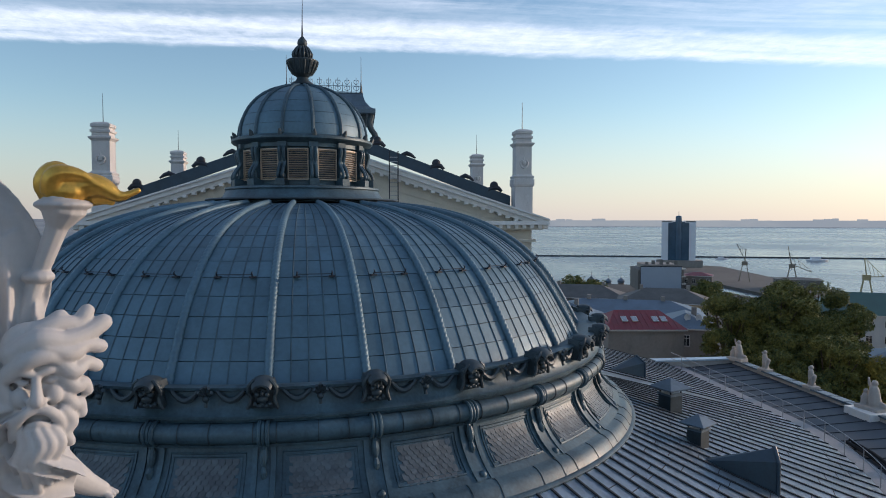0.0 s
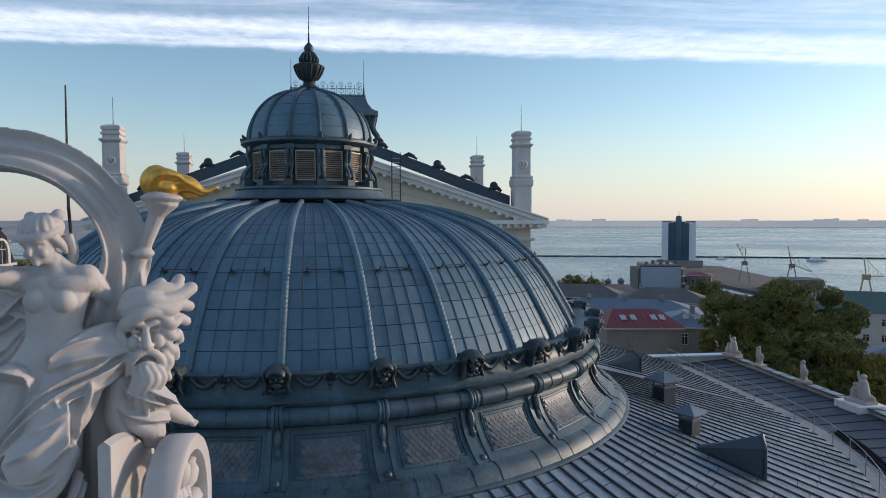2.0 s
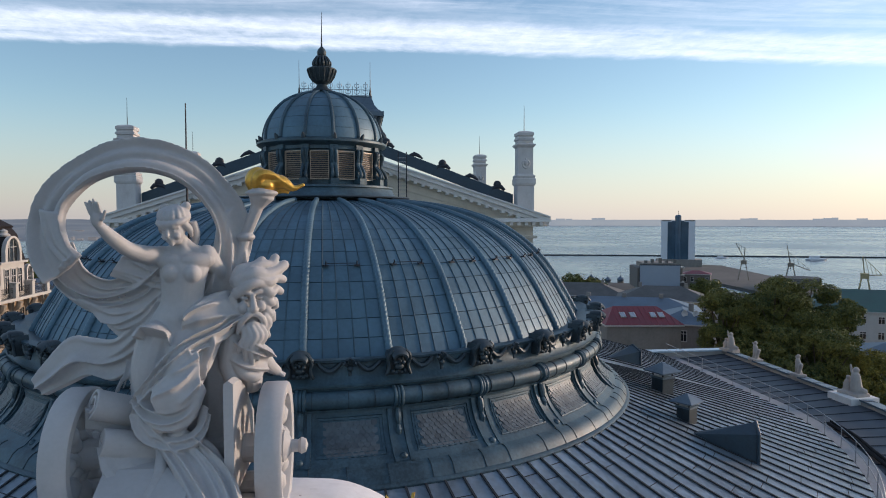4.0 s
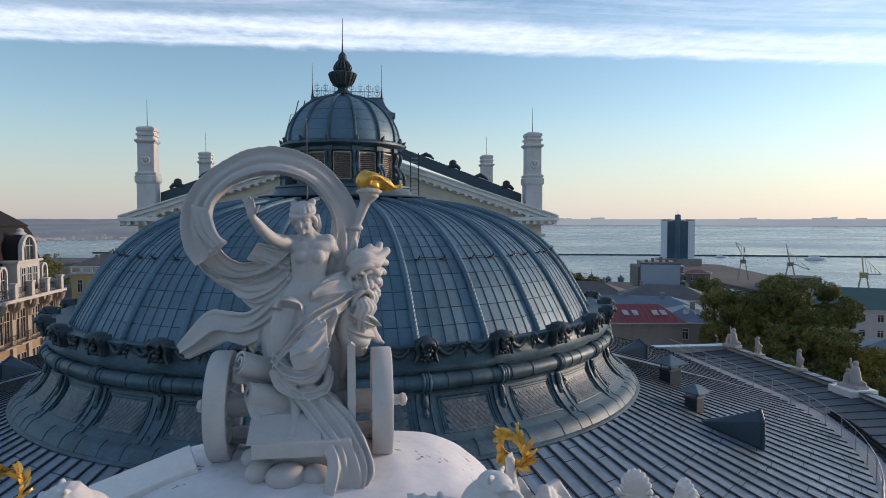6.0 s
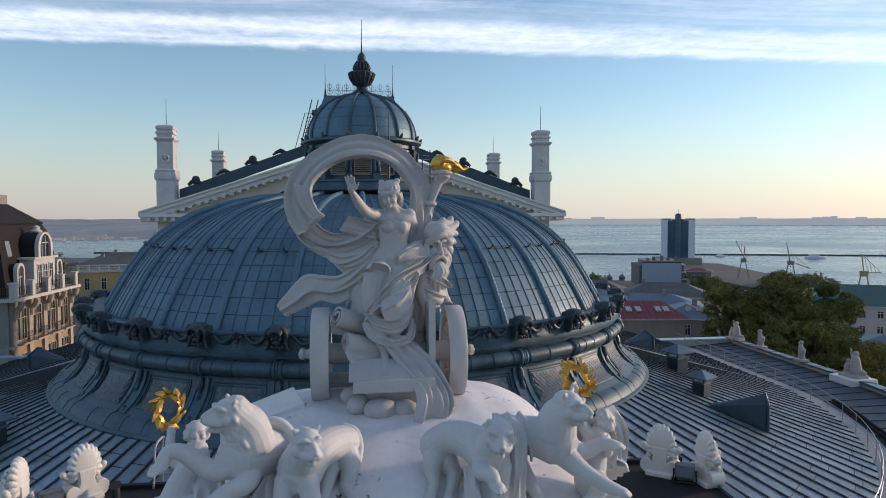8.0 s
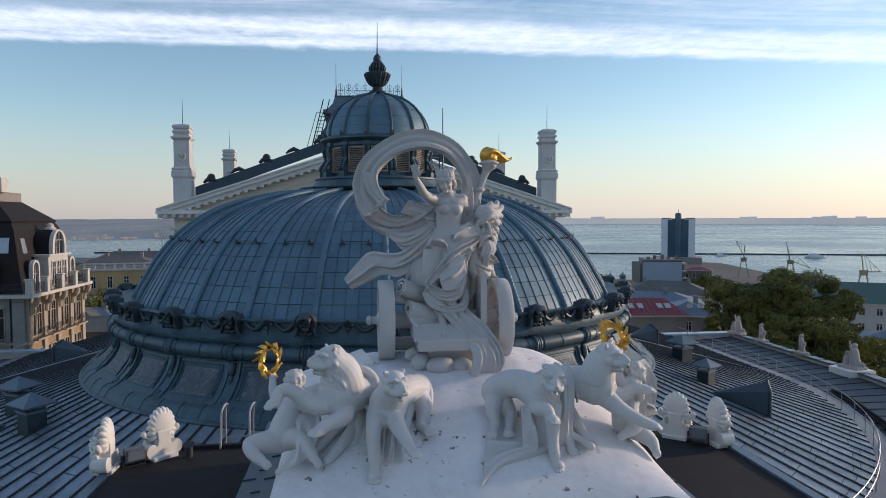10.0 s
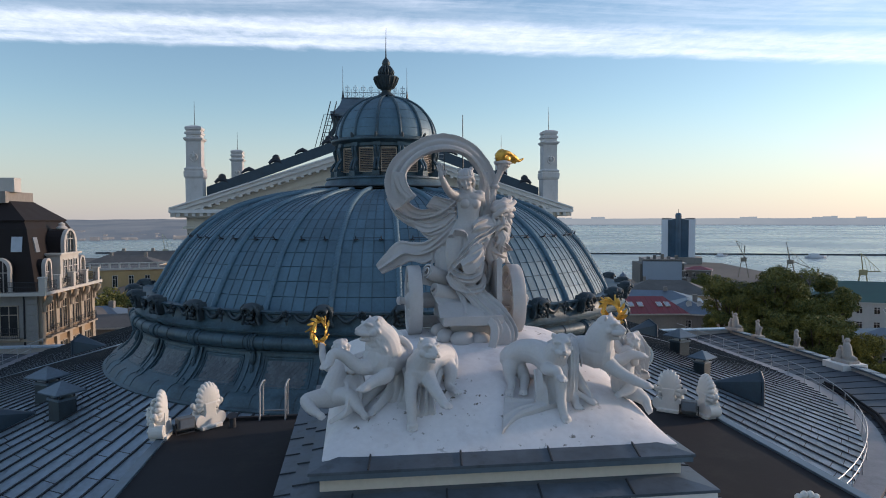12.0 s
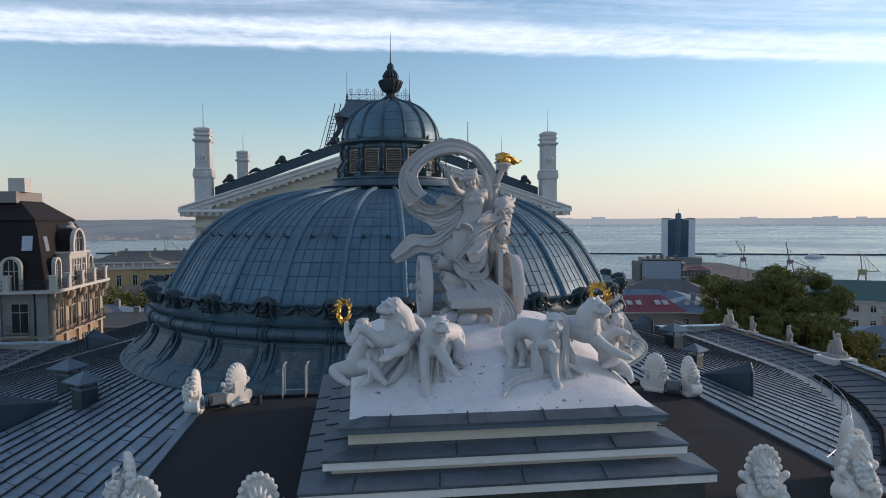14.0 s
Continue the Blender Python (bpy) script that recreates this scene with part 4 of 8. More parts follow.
part("turret_wall", box((-3.1, 20.2, 7.5), (3.1, 26.8, 12.2)), M_DARK_ZINC, turret)
part("turret_cornice", box((-3.8, 19.6, 12.15), (3.8, 27.4, 12.55), 0.08), M_BLUE_METAL, turret)
bm = bmesh.new()
prof = [(3.7, 12.5), (3.35, 12.75), (3.05, 13.15), (2.85, 13.72), (2.9, 13.82)]
rings = [[(-w, 19.7 + (3.7 - w), z), (w, 19.7 + (3.7 - w), z), (w, 27.3 - (3.7 - w), z), (-w, 27.3 - (3.7 - w), z)] for w, z in prof]
add_rings(bm, rings)
part("turret_roof", bm, M_BLUE_METAL, turret)
for s in (-1, 1):
    part("turret_bracket", tube(spline([(s * 3.5, 20.0, 12.1), (s * 3.35, 19.95, 11.5), (s * 3.5, 19.95, 11.0), (s * 3.8, 19.95, 10.5), (s * 3.5, 19.95, 10.2)], 4), 0.22, 8), M_DARK_ZINC, turret, smooth=True)
    part("spike", tube([(s * 2.75, 20.7, 13.8), (s * 2.75, 20.7, 14.4), (s * 2.75, 20.7, 14.5), (s * 2.75, 20.7, 16.5)], [0.12, 0.05, 0.03, 0.012], 6), M_IRON, turret)
crest = bmesh.new()
add_tube(crest, [(-0.34, 0, 0.08), (0.34, 0, 0.08)], 0.022, 5)
add_tube(crest, [(-0.34, 0, 0.52), (0.34, 0, 0.52)], 0.022, 5)
add_tube(crest, [(0, 0, 0), (0, 0, 1.12)], 0.025, 5)
for s in (-1, 1):
    add_tube(crest, spline([(0, 0, 0.15), (s * 0.2, 0, 0.3), (s * 0.14, 0, 0.5), (0, 0, 0.42)], 4), 0.022, 5)
    add_tube(crest, spline([(0, 0, 0.6), (s * 0.16, 0, 0.75), (s * 0.15, 0, 0.95), (s * 0.05, 0, 0.9)], 4), 0.022, 5)
    add_tube(crest, [(s * 0.34, 0, 0), (s * 0.34, 0, 0.8)], 0.02, 5)
M_CREST = material("pale_grey_iron", (0.22, 0.26, 0.31), 0.5, 0.3)
crest_mesh = link_mesh("cresting", crest, M_CREST)
for y in (20.7, 26.3):
    for k in range(8):
        o = new("cresting", crest_mesh)
        o.parent = turret
        o.matrix_basis = Matrix.Translation((-2.38 + 0.68 * k, y, 13.82))
lad = thing("steep_ladder", "dark iron ladder leaning against the ridge turret", "ladder")
for dx in (0.0, 0.5):
    part("stringer", tube([(-4.75 + dx, 19.4, 9.3), (-3.75 + dx, 19.4, 13.3)], 0.045, 6), M_IRON, lad)
    part("handrail", tube([(-5.2 + dx, 19.2, 9.0), (-4.3 + dx, 19.2, 12.2), (-3.6 + dx, 19.4, 12.2)], 0.03, 6), M_IRON, lad)
for k in range(9):
    part("rung", tube([(-4.7 + k * 0.08, 19.4, 9.5 + 0.3 * k), (-4.2 + k * 0.08, 19.4, 9.5 + 0.3 * k)], 0.025, 6), M_IRON, lad)


def chimney_mesh():
    bm = bmesh.new()
    prof = [(0.76, 3.9), (0.76, 6.42), (0.84, 6.5), (0.88, 6.6), (0.88, 6.95), (0.80, 7.0), (0.84, 7.08), (0.86, 7.16), (0.72, 7.24), (0.68, 7.32), (0.68, 9.2), (0.74, 9.26), (0.86, 9.36), (0.88, 9.46),
            (0.72, 9.5), (0.66, 9.54), (0.66, 9.72), (0.76, 9.76), (0.76, 9.9), (0.66, 9.94), (0.66, 10.06), (0.74, 10.1), (0.74, 10.28), (0.62, 10.36), (0.3, 10.44)]
    add_rings(bm, [[(-w, -w, z), (w, -w, z), (w, w, z), (-w, w, z)] for w, z in [(q * 0.81, z) for q, z in prof]])
    return bm


ch_mesh = link_mesh("shaft", chimney_mesh(), M_CHIMNEY)
orn = bmesh.new()
for s in (-1, 1):
    add_tube(orn, spline([(0, -0.6, 7.7), (s * 0.2, -0.6, 7.85), (s * 0.26, -0.6, 8.1), (s * 0.12, -0.62, 8.25), (0, -0.6, 8.1)], 4), 0.06, 7)
add_ball(orn, (0, -0.58, 8.1), 0.17, 7, scale=(1, 0.6, 1.2))
add_tube(orn, [(0, -0.58, 8.2), (0, -0.6, 8.45)], [0.09, 0.03], 7)
orn_mesh = link_mesh("relief", orn, M_CHIMNEY, True)
ch_spike = link_mesh("lightning_rod", tube([(0, 0, 10.4), (0, 0, 12.3)], [0.03, 0.012], 6), M_IRON)
first = thing("chimney", "pale stone corner chimney with stepped cap and lightning rod", "chimney", "chimneys of the stage house")
for name, me in (("shaft", ch_mesh), ("relief", orn_mesh), ("lightning_rod", ch_spike)):
    o = new(name, me)
    o.parent = first
put(first, Matrix.Translation((13.86, 15.35, 0.15)))
for x, y in ((-13.84, 15.35), (13.86, 33.6), (-13.8, 33.6)):
    copy_thing(first, Matrix.Translation((x, y, 0.15)))

ladder = thing("wall_ladder", "grey iron ladder with rungs standing against the pediment", "ladder")
for x in (4.55, 5.12):
    part("stringer", box((x - 0.035, 14.0, 5.2), (x + 0.035, 14.07, 8.85)), M_IRON, ladder)
for k in range(12):
    part("rung", box((4.55, 14.02, 5.35 + 0.28 * k), (5.12, 14.06, 5.39 + 0.28 * k)), M_GALV, ladder)

# ---- the front block with its black roof, steps and mound ----
BLACK_Z = -0.66
block = thing("front_block", "cream front block with a black felt roof", "building front", kind="structure")
part("wall", box((-5.2, -31.5, -24), (5.66, -24.1, BLACK_Z - 0.14)), M_CREAM, block)
bm = box((-5.25, -31.75, BLACK_Z - 0.14), (5.72, -24.05, BLACK_Z))
bmesh.ops.subdivide_edges(bm, edges=list(bm.edges), cuts=24, use_grid_fill=True)
for v in bm.verts:
    v.co.z += 0.012 * noise.noise(v.co * 0.8) if v.co.z > BLACK_Z - 0.05 else 0
part("felt_roof", bm, M_BITUMEN, block, "black bitumen felt roof")
for x0, x1 in ((-5.42, -5.25), (5.72, 5.9)):
    part("edge_flashing", box((x0, -31.7, BLACK_Z - 0.3), (x1, -24.2, BLACK_Z + 0.045), 0.01), M_BLUE_METAL, block)
part("front_flashing", box((-5.4, -31.98, BLACK_Z - 0.2), (5.9, -31.75, BLACK_Z + 0.03), 0.01), M_BLUE_METAL, block)
part("back_flashing", box((-5.25, -24.05, BLACK_Z - 0.3), (5.72, -23.95, BLACK_Z + 0.07), 0.01), M_BITUMEN, block)

M_PTOP = material("dirty_dark_sheet_metal", (0.085, 0.108, 0.135), 0.5, 0.2, 0.3, 1.6, 9, 0.15, (0.03, 0.036, 0.036), 0.7)
plinth = thing("stepped_plinth", "stepped plinth with grey metal tops and white fascias", "plinth", kind="structure")
for k, (hx0, hx1, yf, yb, zt, lip, fas) in enumerate(((-2.22, 2.57, -30.42, -25.2, 0.62, 0.56, 0.455), (-2.44, 2.70, -30.78, -24.9, 0.285, 0.245, 0.1), (-2.72, 2.93, -31.18, -24.6, 0.02, -0.02, -0.17))):
    inner = 0.36
    bm = bmesh.new()
    lo = [(hx0, yf, lip), (hx1, yf, lip), (hx1, yb, lip), (hx0, yb, lip)]
    hi = [(hx0 + inner, yf + inner, zt), (hx1 - inner, yf + inner, zt), (hx1 - inner, yb - inner, zt), (hx0 + inner, yb - inner, zt)]
    add_rings(bm, [[(x, y, lip - 0.035) for x, y, z in lo], lo, hi])
    part("metal_top", bm, M_PTOP, plinth, "grey sheet-metal slope")
    part("fascia", box((hx0 + 0.02, yf + 0.02, fas), (hx1 - 0.02, yb - 0.02, lip - 0.035), 0.008), M_BLUE_METAL if k == 0 else M_WHITE, plinth)
    part("riser", box((hx0 + 0.13, yf + 0.13, fas - 0.22 if k < 2 else BLACK_Z - 0.02), (hx1 - 0.13, yb - 0.13, fas), 0.008), M_CREAM if k < 2 else M_MOSS_SHADE, plinth)
    for x in [hx0 + 0.7 + 1.12 * j for j in range(4)]:
        part("seam", tube([(x, yf + 0.01, lip + 0.005), (x + 0.04, yf + inner, zt + 0.005)], 0.014, 5), M_SEAM, plinth)
    for y in [yf + 0.8 + 0.75 * j for j in range(6)]:
        for x, xi in ((hx0, hx0 + inner), (hx1, hx1 - inner)):
            part("seam", tube([(x, y, lip + 0.005), (xi, y, zt + 0.005)], 0.014, 5), M_SEAM, plinth)


def mound_z(x, y):
    u = min(1.0, abs(x - 0.2) / 2.27)
    v = min(1.0, (-27.0 - y) / 3.12 if y < -27.0 else (y + 27.0) / 1.35)
    fx = (1 - u ** 3.3) ** 0.5
    fy = 1 - v ** 1.9 if y < -27.0 else (1 - v ** 2.6) ** 0.6
    return 0.60 + 1.08 * max(0, fx) * max(0, fy)


bm = bmesh.new()
nx, ny = 70, 80
top = []
for i in range(nx + 1):
    x = -2.07 + 4.54 * (0.5 - 0.5 * math.cos(math.pi * i / nx))
    col = []
    for j in range(ny + 1):
        y = -30.12 + 4.47 * (0.5 - 0.5 * math.cos(math.pi * j / ny))
        z = mound_z(x, y)
        h = z - 0.6
        q = Vector((x, y, z))
        z += min(1, h * 3) * (0.05 * noise.noise(q * 1.1) + 0.02 * noise.noise(q * 3.0) + 0.006 * noise.noise(q * 9.0))
        col.append(bm.verts.new((x, y, z)))
    top.append(col)
for a, b in zip(top, top[1:]):
    for j in range(ny):
        bm.faces.new((a[j], b[j], b[j + 1], a[j + 1]))
edge = [c[0] for c in top] + [v for v in top[-1][1:]] + [c[-1] for c in top[-2::-1]] + [v for v in top[0][-2:0:-1]]
base = [bm.verts.new((v.co.x, v.co.y, 0.5)) for v in edge]
for i in range(len(edge)):
    j = (i + 1) % len(edge)
    bm.faces.new((base[i], base[j], edge[j], edge[i]))
bm.faces.new(base[::-1])
tagged(part("mound", bm, M_MOUND, smooth=True), "white painted plaster mound under the chariot group", "statue base")
bm = box((-0.5, -0.22, -0.05), (0.5, 0.22, 0.05), 0.02)
tagged(put(part("plaster_slab", bm, M_WHITE), Matrix.Translation((-1.42, -27.5, 1.53)) @ Euler((radians(14), radians(-16), radians(18))).to_matrix().to_4x4()), "cracked white plaster slab lying on the mound", "slab")


# carving tools
def fold(bm, points, r0, r1, n=8, flat=1.0):
    """A rounded fold of cloth along a smooth line."""
    path = spline(points, 6)
    k = len(path) - 1
    add_tube(bm, path, [(r0 + (r1 - r0) * i / k) * (0.55 + 0.45 * math.sin(math.pi * min(1, 0.15 + i / k))) for i in range(k + 1)], n, flat=flat)


def ribbon(bm, points, sides, thick, curl=0.0, amp=0.02, waves=2.2, drift=0.35, ragged=0.0):
    """A band of cloth: a line, the half width vector at each of its points, a thickness, and uneven pinched folds."""
    line = spline(points, 9)
    half = spline(sides, 9)
    rng = random.Random(int(points[0][0] * 977 + points[-1][2] * 613))
    ridges = []
    k = max(2, int(waves * 1.5))
    for j in range(k):
        c = -0.9 + 1.8 * (j + rng.uniform(0.1, 0.9)) / k
        ridges.append((c, rng.uniform(-0.5, 0.5) * (0.4 + drift), rng.uniform(0.22, 0.5), rng.uniform(0.5, 1.5), rng.uniform(0.0, 0.5), rng.uniform(0.5, 1.0)))
    rings, n = [], 28
    for i, (q, h) in enumerate(zip(line, half)):
        d = (line[min(i + 1, len(line) - 1)] - line[max(i - 1, 0)]).normalized()
        nrm = d.cross(h).normalized()
        u = i / (len(line) - 1)

        def lift(t):
            v = curl * t * t + amp * 0.6 * noise.noise(q * 3 + h * (4 * t))
            for c, dr, w, a, u0, ln in ridges:
                e = max(0.0, 1 - abs(u - u0 - ln / 2) / (ln * 0.75))
                g = max(0.0, 1 - abs(t - c - dr * (u - 0.5)) / w)
                v += 1.7 * amp * a * min(1, 2 * e) * g ** 1.6
            return v

        ts = [-1 + 2 * k / n for k in range(n + 1)]
        rings.append([q + h * t + nrm * (thick + lift(t)) for t in ts] + [q + h * t + nrm * (lift(t) - thick) for t in reversed(ts)])
    add_rings(bm, rings)


def drape(bm, top, low, thick, amp, ridges, seed, belly=0.0, flutter=0.0):
    """A sheet of carved cloth between two edge lines, with pinched folds that wander along it and front -y."""
    rng = random.Random(seed)
    a, b = spline(top, 8), spline(low, 8)
    m, n = len(a) - 1, 10 * ridges
    crests = [((k + rng.uniform(0.15, 0.85)) / ridges, rng.uniform(-0.35, 0.35), rng.uniform(0.3, 0.55) / ridges ** 0.8, rng.uniform(0.5, 1.25), rng.uniform(-0.3, 0.35), rng.uniform(0.7, 1.4)) for k in range(ridges)]
    front = Vector()
    for i in range(m):
        front += (a[i + 1] - a[i]).cross(b[i] - a[i])
    sign = -1.0 if front.y > 0 else 1.0
    outer, inner = [], []
    for i in range(m + 1):
        u = i / m
        d = (a[min(i + 1, m)] + b[min(i + 1, m)] - a[max(i - 1, 0)] - b[max(i - 1, 0)]).normalized()
        nrm = d.cross(b[i] - a[i]).normalized() * sign
        o_row, i_row = [], []
        for k in range(n + 1):
            t = k / n
            v = belly * math.sin(math.pi * t) + flutter * math.sin(u * 9 + t * 2)
            for c, dr, w, h, u0, ln in crests:
                e = min(1.0, 2.2 * max(0.0, 1 - abs(u - u0 - ln / 2) / (ln * 0.62)))
                x = (t - c - dr * (u - 0.5) - 0.05 * math.sin(u * 5 + seed)) / w
                g = max(0.0, 1 - abs(x) * (1.5 if x > 0 else 0.8))
                v += 1.75 * amp * h * e * (g ** 1.4 - 0.25)
            q = a[i].lerp(b[i], t) + nrm * v
            o_row.append(q + nrm * thick * 0.5)
            i_row.append(q - nrm * thick * 0.5)
        outer.append(o_row + i_row[::-1])
    add_rings(bm, outer)


def scroll(bm, p, q, r, thick=0.032, turns=1.75):
    """A sheet rolled up round the line from p to q, its spiral seen at the end."""
    p, q = Vector(p), Vector(q)
    d = (q - p).normalized()
    side = d.cross(Vector((0, 0, 1))).normalized()
    up = side.cross(d)
    strip = []
    n = 44
    for k in range(n + 1):
        a = TAU * turns * k / n - 1.2
        rr = r * (1 - 0.72 * k / n)
        strip.append((side * math.cos(a) + up * math.sin(a), rr))
    ring = [v * (rr + thick / 2) for v, rr in strip] + [v * max(0.004, rr - thick / 2) for v, rr in reversed(strip)]
    vs = [[bm.verts.new(e + o) for o in ring] for e in (p, q)]
    k = len(ring)
    for i in range(k):
        bm.faces.new((vs[0][i], vs[0][(i + 1) % k], vs[1][(i + 1) % k], vs[1][i]))
    for v, w in ((vs[0], 1), (vs[1], -1)):
        for i in range(n):
            f = (v[i], v[i + 1], v[k - 2 - i], v[k - 1 - i])
            bm.faces.new(f[::-w])


def flesh(bm, rows, n=16):
    """A smooth rounded limb through points with their radii: rows of x, y, z, r."""
    line = spline([r[:3] for r in rows], 6)
    rad = [v.x for v in spline([(r[3], 0, 0) for r in rows], 6)]
    d0, d1 = (line[0] - line[1]).normalized(), (line[-1] - line[-2]).normalized()
    line = [line[0] + d0 * rad[0] * 0.9, line[0] + d0 * rad[0] * 0.55] + line + [line[-1] + d1 * rad[-1] * 0.55, line[-1] + d1 * rad[-1] * 0.9]
    rad = [rad[0] * 0.42, rad[0] * 0.83] + rad + [rad[-1] * 0.83, rad[-1] * 0.42]
    add_tube(bm, line, rad, n)


def trunk(bm, rows, n=28):
    """Level ovals above one another: rows of x, y, z and the two half widths."""
    mid = spline([r[:3] for r in rows], 5)
    wide = spline([(r[3], r[4], 0) for r in rows], 5)
    add_rings(bm, [[(q.x + w.x * math.cos(TAU * k / n), q.y + w.y * math.sin(TAU * k / n), q.z) for k in range(n)] for q, w in zip(mid, wide)])


def acroterion():
    """A bearded mask under a scalloped shell, with rolled volutes at its sides, that crowns the roof edge, facing -y."""
    bm = bmesh.new()
    add_box(bm, (-0.27, -0.2, 0), (0.27, 0.16, 0.07))
    add_rings(bm, [[(-w, -0.16, z), (w, -0.16, z), (w, 0.1, z), (-w, 0.1, z)] for w, z in ((0.24, 0.05), (0.17, 0.2), (0.13, 0.34), (0.15, 0.5))])
    for s in (-1, 1):
        # volute: a rolled band with its eye, and an upper curl beside the cheek
        add_tube(bm, [(s * (0.27 + (0.15 - 0.012 * k) * math.cos(0.62 * k + 1.2)), -0.13 - 0.006 * k, 0.17 + (0.15 - 0.012 * k) * math.sin(0.62 * k + 1.2)) for k in range(11)], [0.055 - 0.002 * k for k in range(11)], 8)
        add_tube(bm, [(s * 0.27, 0.1, 0.17), (s * 0.27, -0.2, 0.17)], [0.13, 0.12], 14)
        add_ball(bm, (s * 0.27, -0.21, 0.17), 0.045, 6)
        limb(bm, (s * 0.2, -0.08, 0.36), (s * 0.36, -0.05, 0.46), 0.06, 0.05, 8)
        add_ball(bm, (s * 0.37, -0.06, 0.48), 0.062, 7)
        # cheek, brow, eye, moustache and curls
        add_ball(bm, (s * 0.062, -0.255, 0.44), 0.05, 7)
        flesh(bm, [(s * 0.015, -0.29, 0.535, 0.022), (s * 0.06, -0.29, 0.55, 0.026), (s * 0.115, -0.25, 0.525, 0.02)], 8)
        add_ball(bm, (s * 0.055, -0.275, 0.505), 0.02, 6)
        flesh(bm, [(s * 0.01, -0.3, 0.405, 0.022), (s * 0.055, -0.295, 0.385, 0.028), (s * 0.105, -0.25, 0.345, 0.024), (s * 0.12, -0.22, 0.28, 0.016)], 8)
        for k in range(4):
            add_ball(bm, (s * (0.13 + 0.012 * k), -0.2 + 0.02 * k, 0.34 + 0.075 * k), 0.045, 6)
    add_ball(bm, (0, -0.16, 0.46), 0.14, 10, scale=(0.9, 0.9, 1.2))
    flesh(bm, [(0, -0.285, 0.53, 0.02), (0, -0.305, 0.48, 0.026), (0, -0.32, 0.44, 0.034)], 8)
    for k in range(5):
        x = -0.08 + 0.04 * k
        flesh(bm, [(x, -0.26, 0.34, 0.03), (x * 1.1, -0.275, 0.27, 0.032), (x * 0.8, -0.24, 0.2 + 0.03 * abs(k - 2), 0.02)], 8)
    # shell: ribs that spread from the brow, thick at the scalloped rim, with a bead row before them
    for k in range(14):
        a = radians(-120 + 18.5 * k)
        sx, cz = math.sin(a), math.cos(a)
        add_tube(bm, spline([(0.1 * sx, 0.02, 0.52 + 0.1 * cz), (0.2 * sx, 0.03, 0.53 + 0.22 * cz), (0.265 * sx, 0.0, 0.54 + 0.31 * cz), (0.28 * sx, -0.07, 0.54 + 0.335 * cz)], 3), [0.03] * 3 + [0.044] * 3 + [0.046] * 3 + [0.03], 8)
    add_ball(bm, (0, 0.04, 0.56), 0.24, 10, scale=(1, 0.22, 1.15))
    for k in range(8):
        a = radians(-98 + 28 * k)
        sx, cz = math.sin(a), math.cos(a)
        fold(bm, [(0.1 * sx, -0.2, 0.52 + 0.12 * cz), (0.15 * sx, -0.19, 0.54 + 0.17 * cz), (0.19 * sx, -0.12, 0.55 + 0.2 * cz)], 0.034, 0.022)
    return bm


# the stronger skylight on the masks is put into this whiter plaster
M_ACRO = material("skylit_white_plaster", (0.66, 0.65, 0.62), 0.6, 0, 0.06, 2.5, 30, 0.12, (0.5, 0.46, 0.42), 0.25)
acr = sculpt("acroterion", acroterion(), 0.0095, M_ACRO, "white painted acroterion with a bearded mask before a shell", "acroterion", 1, "masks on the roof edge")
acr.matrix_basis = Matrix.Translation((5.02, -24.62, BLACK_Z)) @ rotz(radians(140)) @ Matrix.Diagonal((0.84, 0.86, 1.0, 1))
for x, y, a, k in ((5.60, -25.08, 96, 1.0), (-5.37, -24.92, -90, 1.02), (-4.62, -24.4, -135, 1.02), (3.72, -30.92, -8, 1.0), (5.12, -30.95, 14, 1.08), (5.5, -30.3, 62, 1.15), (-4.62, -30.95, -20, 1.0),
                (-5.0, -30.3, -70, 1.1), (-3.22, -31.0, 8, 1.0)):
    c = copy_thing(acr, Matrix.Translation((x, y, BLACK_Z)) @ rotz(radians(a)))
    c.scale = (0.84 * k, 0.86 * k, 1.0 * k)

flood = thing("floodlight", "small grey floodlight on the roof edge", "floodlight", "floodlights")
M_GLASS = material("dull_lamp_glass", (0.25, 0.3, 0.36), 0.12, 0.4, 0.1)
M_LAMP = material("grey_lamp_casing", (0.12, 0.13, 0.14), 0.5, 0.3)
part("casing", box((-0.16, -0.1, 0.12), (0.16, 0.1, 0.34), 0.02), M_LAMP, flood)
part("lens", box((-0.13, -0.112, 0.15), (0.13, -0.1, 0.31)), M_GLASS, flood)
part("stirrup", tube([(-0.18, 0, 0.24), (-0.18, 0, 0.02), (0.18, 0, 0.02), (0.18, 0, 0.24)], 0.018, 6), M_IRON, flood)
part("ballast_box", box((-0.14, 0.12, 0.0), (0.14, 0.3, 0.16), 0.015), M_LAMP, flood)
put(flood, Matrix.Translation((5.26, -25.05, BLACK_Z)) @ rotz(radians(-30)))
copy_thing(flood, Matrix.Translation((-4.98, -24.8, BLACK_Z)) @ rotz(radians(35)))
pipe = tagged(part("vent_pipe", tube([(-4.15, -24.45, BLACK_Z - 0.05), (-4.15, -24.45, BLACK_Z + 0.22), (-4.15, -24.46, BLACK_Z + 0.24)], [0.07, 0.07, 0.1], 12), M_IRON), "short dark vent pipe in the felt roof", "vent pipe")
hoops = thing("access_ladder", "galvanised roof ladder with two hooped handrails", "ladder")
for x in (-3.67, -3.15):
    part("handrail", tube(spline([(x, -24.1, -0.75), (x, -24.0, -0.3), (x, -23.9, 0.02), (x + 0.05, -23.6, 0.06), (x, -23.55, -0.3), (x, -23.5, -3.0)], 6), 0.019, 8), M_GALV, hoops, smooth=True)
